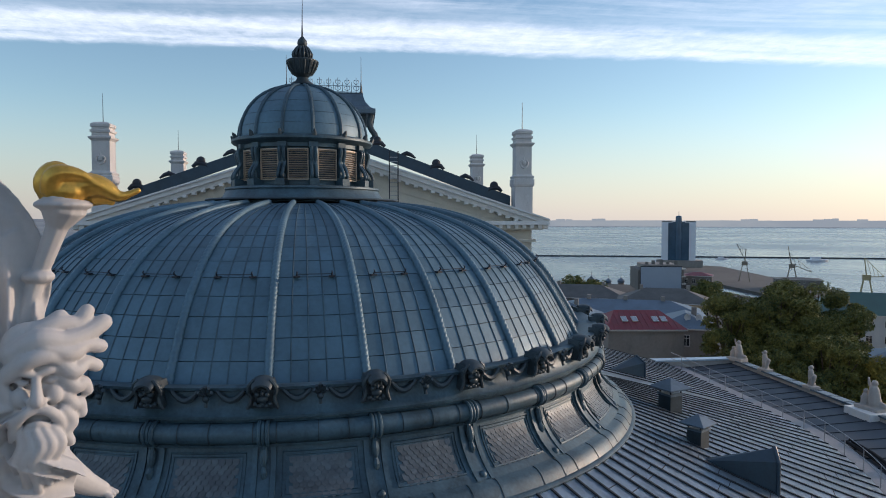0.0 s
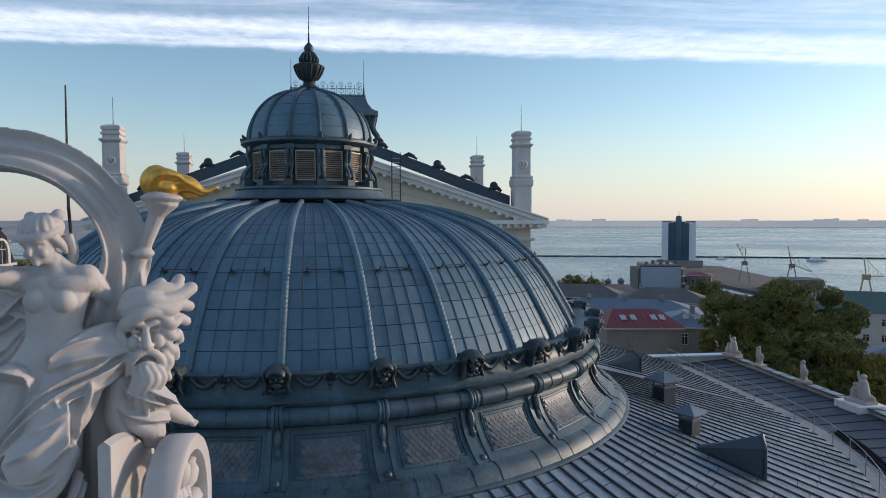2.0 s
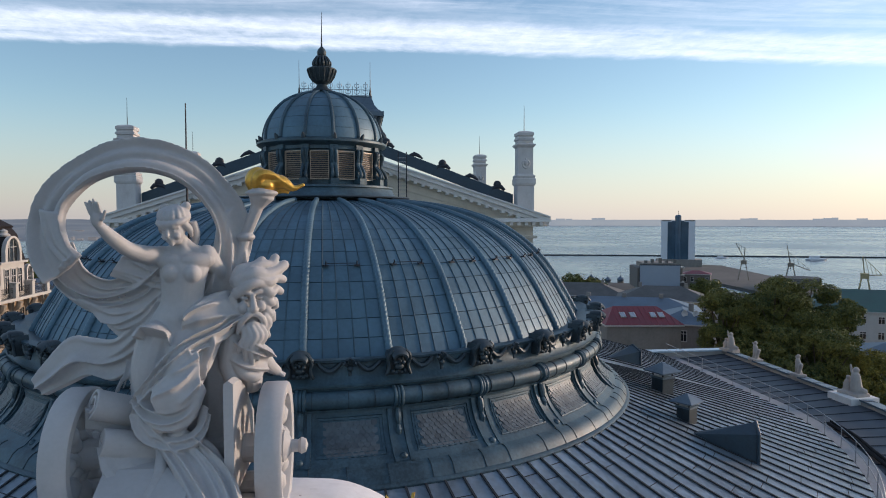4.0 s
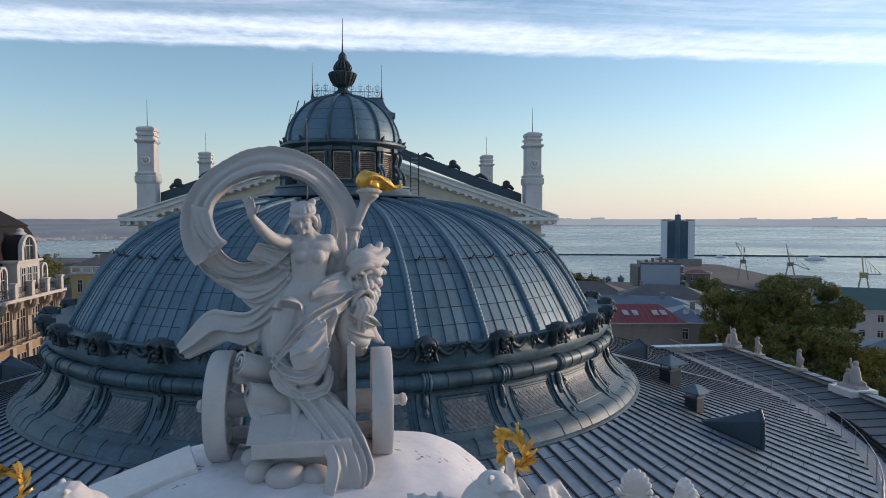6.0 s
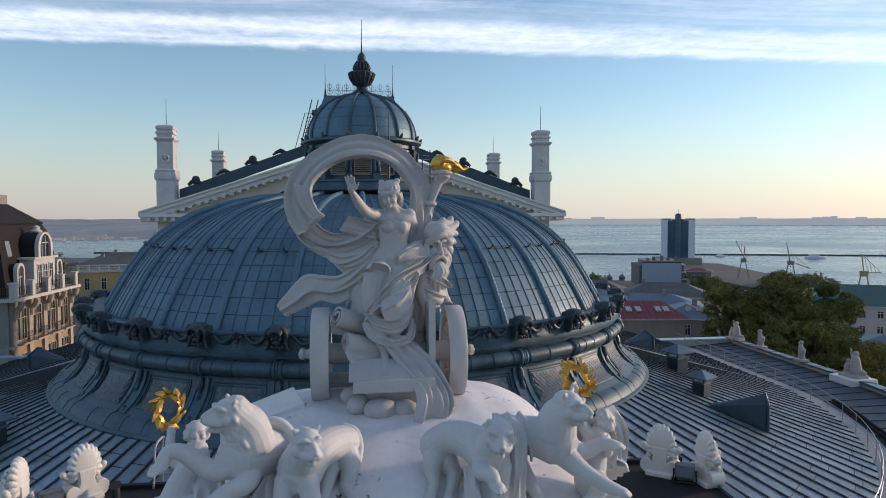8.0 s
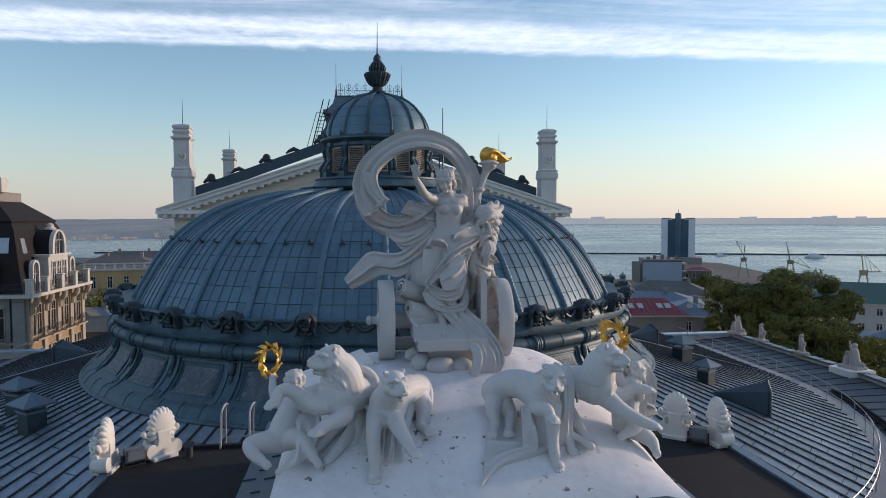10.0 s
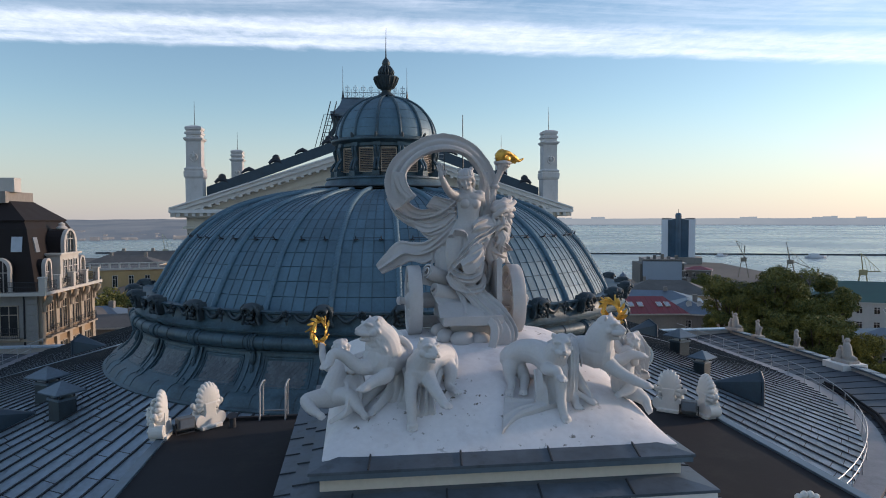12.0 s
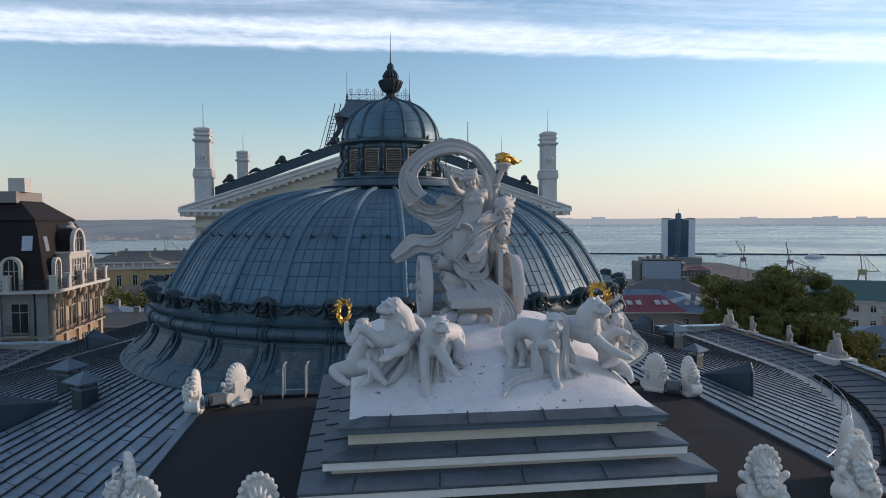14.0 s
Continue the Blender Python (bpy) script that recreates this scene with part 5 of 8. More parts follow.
for k in range(8):
    part("rung", tube([(-3.67, -23.55, -0.6 - 0.3 * k), (-3.15, -23.55, -0.6 - 0.3 * k)], 0.018, 6), M_GALV, hoops)

# ---- the chariot group ----
chariot = thing("chariot", "white painted chariot with two spoked wheels", "chariot")
part("floor", box((-0.3, -27.95, 1.84), (0.66, -26.55, 1.99), 0.02), M_STATUE, chariot)
bm = bmesh.new()
add_rings(bm, [[(x, -27.93, 1.975), (x, -27.55, 2.16), (x, -27.2, 2.2), (x, -27.2, 1.97)] for x in (-0.35, 0.0, 0.36)])
part("front_step", bm, M_STATUE, chariot)
part("support", box((-0.16, -27.7, 1.35), (0.5, -26.6, 1.87), 0.03), M_STATUE, chariot)
for x, y, z, r in ((-0.24, -27.72, 1.66, 0.15), (0.02, -27.82, 1.62, 0.17), (0.3, -27.8, 1.6, 0.15), (-0.3, -27.5, 1.72, 0.14)):
    part("rock", add_ball(bmesh.new(), (x, y, z), r, 8, rotz(x * 9), (1.25, 0.85, 0.8)), M_STATUE, chariot, smooth=True)
bm = bmesh.new()
rings = []
for k in range(13):
    t = k / 12
    y = -27.62 + 1.1 * t
    h = 2.86 - 0.45 * t + 0.1 * math.sin(4 * t)
    rings.append([(0.62, y, 1.9), (0.70, y, 1.9), (0.70, y, h), (0.66, y, h + 0.03), (0.62, y, h)])
add_rings(bm, rings)
part("side_wall", bm, M_STATUE, chariot)
part("back_wall", box((-0.3, -26.64, 1.9), (0.66, -26.56, 2.6), 0.02), M_STATUE, chariot)
part("axle", tube([(-0.72, -27.12, 2.16), (1.06, -27.12, 2.16)], 0.13, 16), M_STATUE, chariot)
part("lower_beam", tube([(-0.72, -26.95, 1.78), (1.0, -26.95, 1.78)], 0.1, 10), M_STATUE, chariot)


def wheel(x, out):
    w = part("wheel", lathe([(0.47, -0.10), (0.57, -0.11), (0.585, -0.09), (0.585, 0.09), (0.57, 0.11), (0.47, 0.10), (0.45, 0.05), (0.45, -0.05), (0.47, -0.10)], 64), M_STATUE, chariot, "thick white rim", True)
    w.matrix_basis = Matrix.Translation((x, -27.12, 2.16)) @ Matrix.Rotation(radians(90), 4, "Y")
    prof = [(0.1, 0.05), (0.16, 0.07), (0.22, 0.045), (0.28, 0.085), (0.36, 0.09), (0.42, 0.05), (0.47, 0.06)]
    sp = bmesh.new()
    add_tube(sp, [(r, 0, 0) for r, _ in prof], [q for _, q in prof], 10)
    me = link_mesh("spoke", sp, M_STATUE, True)
    for k in range(8):
        o = new("spoke", me)
        o.parent = w
        o.matrix_basis = rotz(k * TAU / 8)
    part("hub", lathe([(0.0, -0.2), (0.13, -0.16), (0.14, 0.08), (0.1, 0.12), (0.06, 0.14), (0.055, 0.2), (0.075, 0.23), (0.06, 0.27), (0.0, 0.29)], 20) if out > 0 else lathe([(0.0, -0.29), (0.06, -0.27), (0.075, -0.23), (0.055, -0.2), (0.06, -0.14), (0.1, -0.12), (0.14, -0.08), (0.13, 0.16), (0.0, 0.2)], 20), M_STATUE, w, smooth=True)


wheel(-0.70, -1)
wheel(0.98, 1)

def set_back(verts, k=0.0216):
    """Moves carved parts a little deeper into the group, growing with it; what lies on the step stays."""
    eye = Vector((-0.235, -35.732, 3.881))
    for v in verts:
        e = min(1.0, max(0.0, (v.co.z - 1.95) / 0.4))
        v.co += (v.co - eye) * (k * e)


G = bmesh.new()
# body
trunk(G, [(0.12, -27.36, 2.35, 0.2, 0.13), (0.13, -27.37, 2.8, 0.22, 0.15), (0.12, -27.38, 3.02, 0.25, 0.175), (0.13, -27.39, 3.16, 0.275, 0.188), (0.15, -27.39, 3.28, 0.262, 0.178), (0.18, -27.39, 3.42, 0.21, 0.155),
          (0.20, -27.39, 3.53, 0.172, 0.135), (0.21, -27.39, 3.66, 0.18, 0.14), (0.22, -27.39, 3.78, 0.198, 0.145), (0.22, -27.38, 3.88, 0.18, 0.12), (0.21, -27.375, 3.945, 0.115, 0.085), (0.20, -27.385, 4.0, 0.07, 0.07), (0.19, -27.405, 4.08, 0.062, 0.064)])
add_ball(G, (0.135, -27.49, 3.765), 0.078, 9)
add_ball(G, (0.305, -27.485, 3.76), 0.078, 9)
add_ball(G, (0.165, -27.475, 3.36), 0.115, 9, scale=(1.1, 0.75, 1.15))
add_ball(G, (0.03, -27.37, 3.905), 0.088, 8)
add_ball(G, (0.40, -27.36, 3.91), 0.088, 8)
for q in (-1, 1):
    flesh(G, [(0.2 + 0.02 * q, -27.38, 4.02, 0.05), (0.21 + 0.08 * q, -27.37, 3.95, 0.058), (0.215 + 0.17 * q, -27.37, 3.905, 0.08)], 14)
    flesh(G, [(0.21 + 0.05 * q, -27.45, 3.86, 0.07), (0.21 + 0.12 * q, -27.43, 3.86, 0.075), (0.215 + 0.19 * q, -27.38, 3.88, 0.075)], 14)
# head with dressed hair, bent down and turned a little aside
H = bmesh.new()
trunk(H, [(0.18, -27.45, 4.02, 0.045, 0.05), (0.18, -27.46, 4.05, 0.068, 0.075), (0.18, -27.455, 4.1, 0.09, 0.098), (0.18, -27.445, 4.16, 0.1, 0.112), (0.18, -27.435, 4.22, 0.103, 0.118), (0.18, -27.42, 4.27, 0.095, 0.112), (0.18, -27.41, 4.31, 0.06, 0.07)], 24)
flesh(H, [(0.18, -27.555, 4.185, 0.014), (0.18, -27.57, 4.15, 0.016), (0.18, -27.582, 4.125, 0.02)], 8)
add_ball(H, (0.18, -27.535, 4.045), 0.028, 7)
flesh(H, [(0.15, -27.548, 4.092, 0.009), (0.18, -27.562, 4.096, 0.014), (0.21, -27.548, 4.092, 0.009)], 8)
flesh(H, [(0.158, -27.548, 4.076, 0.009), (0.18, -27.556, 4.074, 0.013), (0.202, -27.548, 4.076, 0.009)], 8)
for q in (-1, 1):
    add_ball(H, (0.18 + 0.055 * q, -27.515, 4.11), 0.036, 7)
    flesh(H, [(0.18 + 0.018 * q, -27.553, 4.19, 0.013), (0.18 + 0.05 * q, -27.548, 4.2, 0.015), (0.18 + 0.085 * q, -27.515, 4.185, 0.012)], 8)
    add_ball(H, (0.18 + 0.042 * q, -27.54, 4.165), 0.014, 6, scale=(1.5, 0.8, 0.8))
    add_ball(H, (0.18 + 0.105 * q, -27.33, 4.345), 0.045, 7)
    fold(H, [(0.18 + 0.1 * q, -27.46, 4.22), (0.18 + 0.125 * q, -27.4, 4.14), (0.18 + 0.11 * q, -27.35, 4.06)], 0.04, 0.034)
# turban with rolled edge and folds
add_ball(H, (0.185, -27.38, 4.265), 0.14, 10, scale=(1, 1.02, 0.8))
add_tube(H, [(0.18 + 0.125 * math.sin(radians(a)), -27.42 - 0.13 * math.cos(radians(a)), 4.245 - 0.02 * math.cos(radians(a))) for a in range(-120, 121, 20)], 0.03, 8)
for k in range(7):
    a = radians(-75 + 25 * k)
    fold(H, [(0.18 + 0.12 * math.sin(a), -27.42 - 0.11 * math.cos(a), 4.265), (0.18 + 0.1 * math.sin(a), -27.41 - 0.07 * math.cos(a), 4.33), (0.185 + 0.03 * math.sin(a), -27.36, 4.37)], 0.028, 0.024)
pivot = Vector((0.19, -27.4, 4.03))
bmesh.ops.transform(H, matrix=Matrix.Translation(pivot) @ rotz(radians(-12)) @ Matrix.Rotation(radians(13), 4, "X") @ Matrix.Rotation(radians(-5), 4, "Y") @ Matrix.Diagonal((0.92, 0.92, 0.9, 1)) @ Matrix.Translation(-pivot), verts=list(H.verts))
me = bpy.data.meshes.new("head")
H.to_mesh(me)
H.free()
G.from_mesh(me)
bpy.data.meshes.remove(me)
fold(G, [(0.28, -27.34, 4.2), (0.3, -27.31, 4.06), (0.27, -27.29, 3.92)], 0.05, 0.03)
fold(G, [(0.1, -27.32, 4.16), (0.09, -27.28, 4.06), (0.13, -27.28, 3.95)], 0.05, 0.03)
# raised arm
flesh(G, [(0.03, -27.38, 3.9, 0.085), (-0.08, -27.52, 3.93, 0.074), (-0.16, -27.64, 3.98, 0.062), (-0.23, -27.76, 4.07, 0.056), (-0.285, -27.85, 4.16, 0.04)])
add_ball(G, (-0.30, -27.88, 4.22), 0.06, 6, scale=(0.8, 0.6, 1.2))
for k in range(4):
    limb(G, (-0.34 + 0.025 * k, -27.89, 4.26), (-0.37 + 0.032 * k, -27.9 - 0.01 * k, 4.345 + 0.012 * (k % 3)), 0.015, 0.012, 6)
limb(G, (-0.25, -27.9, 4.22), (-0.22, -27.93, 4.28), 0.017, 0.013, 6)
# arm that holds the torch
flesh(G, [(0.40, -27.35, 3.9, 0.085), (0.46, -27.22, 3.77, 0.072), (0.52, -27.13, 3.67, 0.062), (0.64, -27.08, 3.72, 0.048)])
add_ball(G, (0.64, -27.06, 3.72), 0.075, 6)
for k in range(4):
    limb(G, (0.58, -27.12, 3.68 + 0.04 * k), (0.68, -27.12, 3.70 + 0.04 * k), 0.022, 0.02, 6)
set_back(G.verts)
# torch
limb(G, (0.56, -27.0, 3.48), (0.70, -26.95, 4.02), 0.04, 0.045)
add_ball(G, (0.715, -26.945, 4.06), 0.085, 7, scale=(1, 1, 0.5))
limb(G, (0.72, -26.94, 4.08), (0.82, -26.95, 4.34), 0.045, 0.06)
limb(G, (0.82, -26.95, 4.34), (0.855, -26.96, 4.44), 0.06, 0.125, 12)
add_ball(G, (0.862, -26.96, 4.46), 0.15, 9, scale=(1, 1, 0.28))
torch_end = len(G.verts)
# legs under the cloth
flesh(G, [(0.01, -27.43, 3.2, 0.17), (-0.04, -27.5, 2.98, 0.15), (-0.05, -27.5, 2.76, 0.112), (0.0, -27.52, 2.55, 0.09), (0.08, -27.55, 2.3, 0.07), (0.09, -27.66, 2.14, 0.05)])
flesh(G, [(0.24, -27.44, 3.2, 0.16), (0.24, -27.57, 3.02, 0.145), (0.225, -27.66, 2.8, 0.115), (0.2, -27.62, 2.58, 0.09), (0.2, -27.6, 2.35, 0.07)])
flesh(G, [(0.09, -27.66, 2.14, 0.05), (0.08, -27.74, 2.08, 0.045), (0.06, -27.82, 2.04, 0.036)])
for k in range(4):
    limb(G, (0.03 + 0.024 * k, -27.82, 2.035), (0.025 + 0.026 * k, -27.88, 2.02), 0.018, 0.014, 6)
# scrolls beside her, with their loose ends
scroll(G, (-0.50, -27.52, 2.70), (-0.06, -27.24, 2.50), 0.125)
scroll(G, (-0.40, -27.62, 2.41), (0.02, -27.4, 2.29), 0.105)
for a, b in (([(-0.56, -27.52, 2.66), (-0.57, -27.5, 2.48)], [(-0.05, -27.3, 2.45), (-0.03, -27.34, 2.34)]), ([(-0.43, -27.64, 2.36), (-0.36, -27.68, 2.19), (-0.24, -27.72, 2.08)], [(0.0, -27.42, 2.27), (0.05, -27.52, 2.17), (0.09, -27.6, 2.08)])):
    drape(G, a, b, 0.03, 0.012, 2, 3)
limb(G, (-0.1, -27.1, 2.9), (0.0, -27.1, 2.2), 0.22, 0.3, 12)
limb(G, (0.42, -27.1, 3.0), (0.45, -27.1, 2.2), 0.18, 0.2, 12)
G.verts.ensure_lookup_table()
set_back(G.verts[torch_end:])
D = bmesh.new()
# the veil gathered behind her back, in long folds
drape(D, [(-0.84, -27.00, 4.03), (-0.72, -27.05, 3.79), (-0.52, -27.12, 3.69), (-0.31, -27.20, 3.75), (-0.11, -27.28, 3.85), (0.04, -27.30, 3.98)],
      [(-1.12, -26.98, 3.87), (-0.98, -27.02, 3.60), (-0.75, -27.10, 3.42), (-0.47, -27.18, 3.33), (-0.19, -27.27, 3.37), (0.04, -27.30, 3.56)], 0.036, 0.062, 5, 1)
drape(D, [(-0.78, -27.08, 3.52), (-0.47, -27.18, 3.41), (-0.19, -27.27, 3.51), (0.01, -27.30, 3.67)],
      [(-0.56, -27.05, 3.35), (-0.39, -27.12, 3.15), (-0.17, -27.24, 3.20), (-0.02, -27.30, 3.41)], 0.036, 0.05, 4, 2)
drape(D, [(-0.34, -27.20, 3.91), (-0.18, -27.26, 3.87), (0.01, -27.30, 3.84)],
      [(-0.47, -27.16, 3.72), (-0.24, -27.24, 3.65), (0.01, -27.30, 3.61)], 0.03, 0.04, 4, 3)
# the end of the cloak that flies out
drape(D, [(0.04, -27.28, 3.60), (-0.17, -27.22, 3.37), (-0.46, -27.10, 3.16), (-0.71, -27.00, 3.14), (-0.94, -26.92, 3.14), (-1.15, -26.86, 2.92), (-1.29, -26.84, 2.75)],
      [(0.04, -27.28, 3.19), (-0.12, -27.22, 3.03), (-0.30, -27.15, 2.88), (-0.48, -27.08, 2.77), (-0.69, -26.98, 2.81), (-0.95, -26.88, 2.69), (-1.18, -26.84, 2.58)], 0.034, 0.035, 4, 4, 0.03, 0.035)
# cloth that hangs in pleats below it
drape(D, [(-0.36, -27.12, 3.00), (-0.40, -27.14, 2.85), (-0.41, -27.15, 2.71)],
      [(-0.05, -27.22, 3.14), (-0.11, -27.24, 2.91), (-0.18, -27.22, 2.68)], 0.03, 0.06, 5, 5)
# roll of cloth over the hip and its broad lip at the elbow
drape(D, [(0.70, -27.22, 3.50), (0.49, -27.42, 3.35), (0.25, -27.56, 3.26), (0.09, -27.61, 3.13), (-0.03, -27.60, 2.94), (-0.13, -27.54, 2.76)],
      [(0.74, -27.26, 3.35), (0.58, -27.48, 3.22), (0.38, -27.64, 3.13), (0.22, -27.70, 2.99), (0.06, -27.69, 2.81), (-0.11, -27.58, 2.58)], 0.045, 0.06, 4, 6, 0.06)
drape(D, [(0.24, -27.52, 3.44), (0.38, -27.42, 3.56), (0.56, -27.30, 3.59), (0.72, -27.22, 3.48)],
      [(0.22, -27.56, 3.27), (0.38, -27.56, 3.31), (0.56, -27.44, 3.32), (0.73, -27.26, 3.36)], 0.03, 0.045, 3, 7, 0.07)
drape(D, [(0.53, -27.30, 3.45), (0.57, -27.36, 3.29), (0.54, -27.38, 3.07)],
      [(0.73, -27.20, 3.42), (0.70, -27.24, 3.25), (0.64, -27.26, 3.02)], 0.04, 0.05, 3, 17)
# folds that fall beside the thigh
drape(D, [(0.27, -27.62, 3.18), (0.32, -27.66, 3.04), (0.35, -27.62, 2.87)],
      [(0.56, -27.48, 3.25), (0.51, -27.50, 3.04), (0.38, -27.54, 2.86)], 0.045, 0.055, 3, 8)
# cloth slung in bows under the knee
drape(D, [(-0.09, -27.60, 2.83), (-0.01, -27.68, 2.72), (0.15, -27.73, 2.67), (0.29, -27.70, 2.73), (0.36, -27.60, 2.89)],
      [(-0.14, -27.58, 2.69), (-0.02, -27.69, 2.54), (0.17, -27.76, 2.48), (0.34, -27.71, 2.56), (0.42, -27.58, 2.78)], 0.05, 0.055, 3, 9, 0.03)
drape(D, [(-0.15, -27.56, 2.70), (-0.05, -27.64, 2.54), (0.17, -27.70, 2.44), (0.36, -27.68, 2.50), (0.41, -27.58, 2.68)],
      [(-0.17, -27.54, 2.59), (-0.05, -27.64, 2.38), (0.22, -27.72, 2.32), (0.40, -27.68, 2.38), (0.44, -27.56, 2.54)], 0.05, 0.05, 2, 10)
# long train that runs down over the step
drape(D, [(-0.16, -27.55, 2.69), (-0.06, -27.63, 2.48), (0.14, -27.72, 2.25), (0.29, -27.81, 2.06), (0.44, -28.05, 1.86), (0.41, -28.09, 1.62), (0.37, -28.05, 1.45)],
      [(0.25, -27.68, 2.48), (0.46, -27.70, 2.38), (0.62, -27.74, 2.21), (0.79, -27.84, 1.98), (0.86, -27.95, 1.77), (0.89, -27.93, 1.60), (0.78, -27.89, 1.40)], 0.042, 0.07, 4, 11, 0.03)
drape(D, [(0.21, -27.70, 2.43), (0.40, -27.76, 2.23), (0.60, -27.89, 1.97), (0.67, -28.03, 1.76), (0.64, -28.05, 1.50)],
      [(0.41, -27.68, 2.41), (0.67, -27.72, 2.19), (0.83, -27.86, 1.94), (0.91, -27.93, 1.68), (0.81, -27.91, 1.46)], 0.042, 0.06, 3, 12)
drape(D, [(0.38, -27.64, 3.14), (0.2, -27.7, 3.0), (0.04, -27.68, 2.84)], [(0.4, -27.68, 2.84), (0.27, -27.79, 2.7), (0.08, -27.76, 2.66)], 0.05, 0.03, 3, 31, 0.05)
set_back(D.verts)
# the veil that blows round over her head
ribbon(D, [(0.44, -26.98, 3.5), (0.54, -26.95, 3.82), (0.59, -26.95, 4.08), (0.49, -26.98, 4.38), (0.22, -27.05, 4.66), (-0.17, -27.08, 4.76), (-0.56, -27.05, 4.66), (-0.86, -27.0, 4.42), (-0.95, -26.98, 4.18),
           (-0.9, -27.02, 3.94), (-0.8, -27.04, 3.78)],
       [(0.13, 0.06, 0.0), (0.13, 0.1, 0.02), (0.13, 0.1, 0.02), (0.11, 0.1, 0.06), (0.05, 0.1, 0.12), (0.0, 0.1, 0.135), (-0.06, 0.1, 0.12), (-0.12, 0.1, 0.07), (-0.17, 0.1, 0.0),
        (-0.18, 0.08, -0.08), (-0.17, 0.06, -0.12)], 0.028, -0.07, 0.03, 2.6, 0.3)
ribbon(D, [(-0.95, -27.06, 4.3), (-0.86, -27.12, 4.02), (-0.72, -27.16, 3.86), (-0.8, -27.1, 3.8)], [(-0.1, 0.05, 0.02), (-0.1, 0.03, 0.0), (-0.08, 0.02, -0.04), (-0.05, 0.03, -0.06)], 0.025, 0.04, 0.02, 1.5)
ribbon(D, [(0.3, -27.02, 3.6), (0.52, -26.97, 3.5), (0.62, -26.94, 3.3)], [(0.02, 0.0, 0.2), (0.02, 0.0, 0.2), (0.0, 0.0, 0.18)], 0.04, 0.0, 0.03, 2.0, 0.2)
# broad cloth drawn up from the hip behind the arm to the veil
ribbon(D, [(0.56, -26.95, 4.3), (0.58, -26.96, 4.02), (0.56, -26.98, 3.76), (0.54, -27.0, 3.5)], [(0.08, 0.03, 0.04), (0.13, 0.05, 0.0), (0.17, 0.06, 0.0), (0.2, 0.06, 0.0)], 0.03, -0.03, 0.045, 2.6, 0.8)
cloth = soften(D, 0.0095, 5)
G.from_mesh(cloth)
bpy.data.meshes.remove(cloth)
# the bearded mask at the torch: face turned a little outward, hair swept aside, long beard
MC = Vector((0.75, -27.08, 3.47))
mr = rotz(radians(24)).to_3x3()


def mk(x, y, z):
    return MC + mr @ Vector((x, y, z))


trunk(G, [(0.76, -27.07, 3.22, 0.06, 0.06), (0.76, -27.08, 3.28, 0.095, 0.09), (0.76, -27.08, 3.38, 0.115, 0.10), (0.76, -27.08, 3.48, 0.13, 0.092), (0.76, -27.08, 3.53, 0.13, 0.085), (0.76, -27.08, 3.6, 0.138, 0.115), (0.76, -27.07, 3.68, 0.125, 0.11), (0.76, -27.06, 3.76, 0.07, 0.08)])
flesh(G, [(*mk(0, -0.13, 0.09), 0.022), (*mk(0, -0.155, 0.03), 0.026), (*mk(0, -0.175, -0.035), 0.036)], 10)
for s in (-1, 1):
    flesh(G, [(*mk(s * 0.02, -0.13, 0.10), 0.024), (*mk(s * 0.07, -0.125, 0.115), 0.027), (*mk(s * 0.12, -0.09, 0.09), 0.022)], 8)
    add_ball(G, mk(s * 0.06, -0.105, 0.055), 0.026, 7, scale=(1.4, 0.7, 0.7))
    add_ball(G, mk(s * 0.075, -0.10, -0.025), 0.05, 8, scale=(1, 0.8, 1.1))
    add_ball(G, mk(s * 0.025, -0.15, -0.045), 0.026, 6)
    flesh(G, [(*mk(s * 0.01, -0.15, -0.085), 0.026), (*mk(s * 0.06, -0.145, -0.105), 0.03), (*mk(s * 0.105, -0.11, -0.17), 0.028), (*mk(s * 0.12, -0.08, -0.25), 0.018)], 8)
flesh(G, [(*mk(-0.04, -0.125, -0.175), 0.02), (*mk(0, -0.135, -0.165), 0.024), (*mk(0.04, -0.125, -0.175), 0.02)], 8)
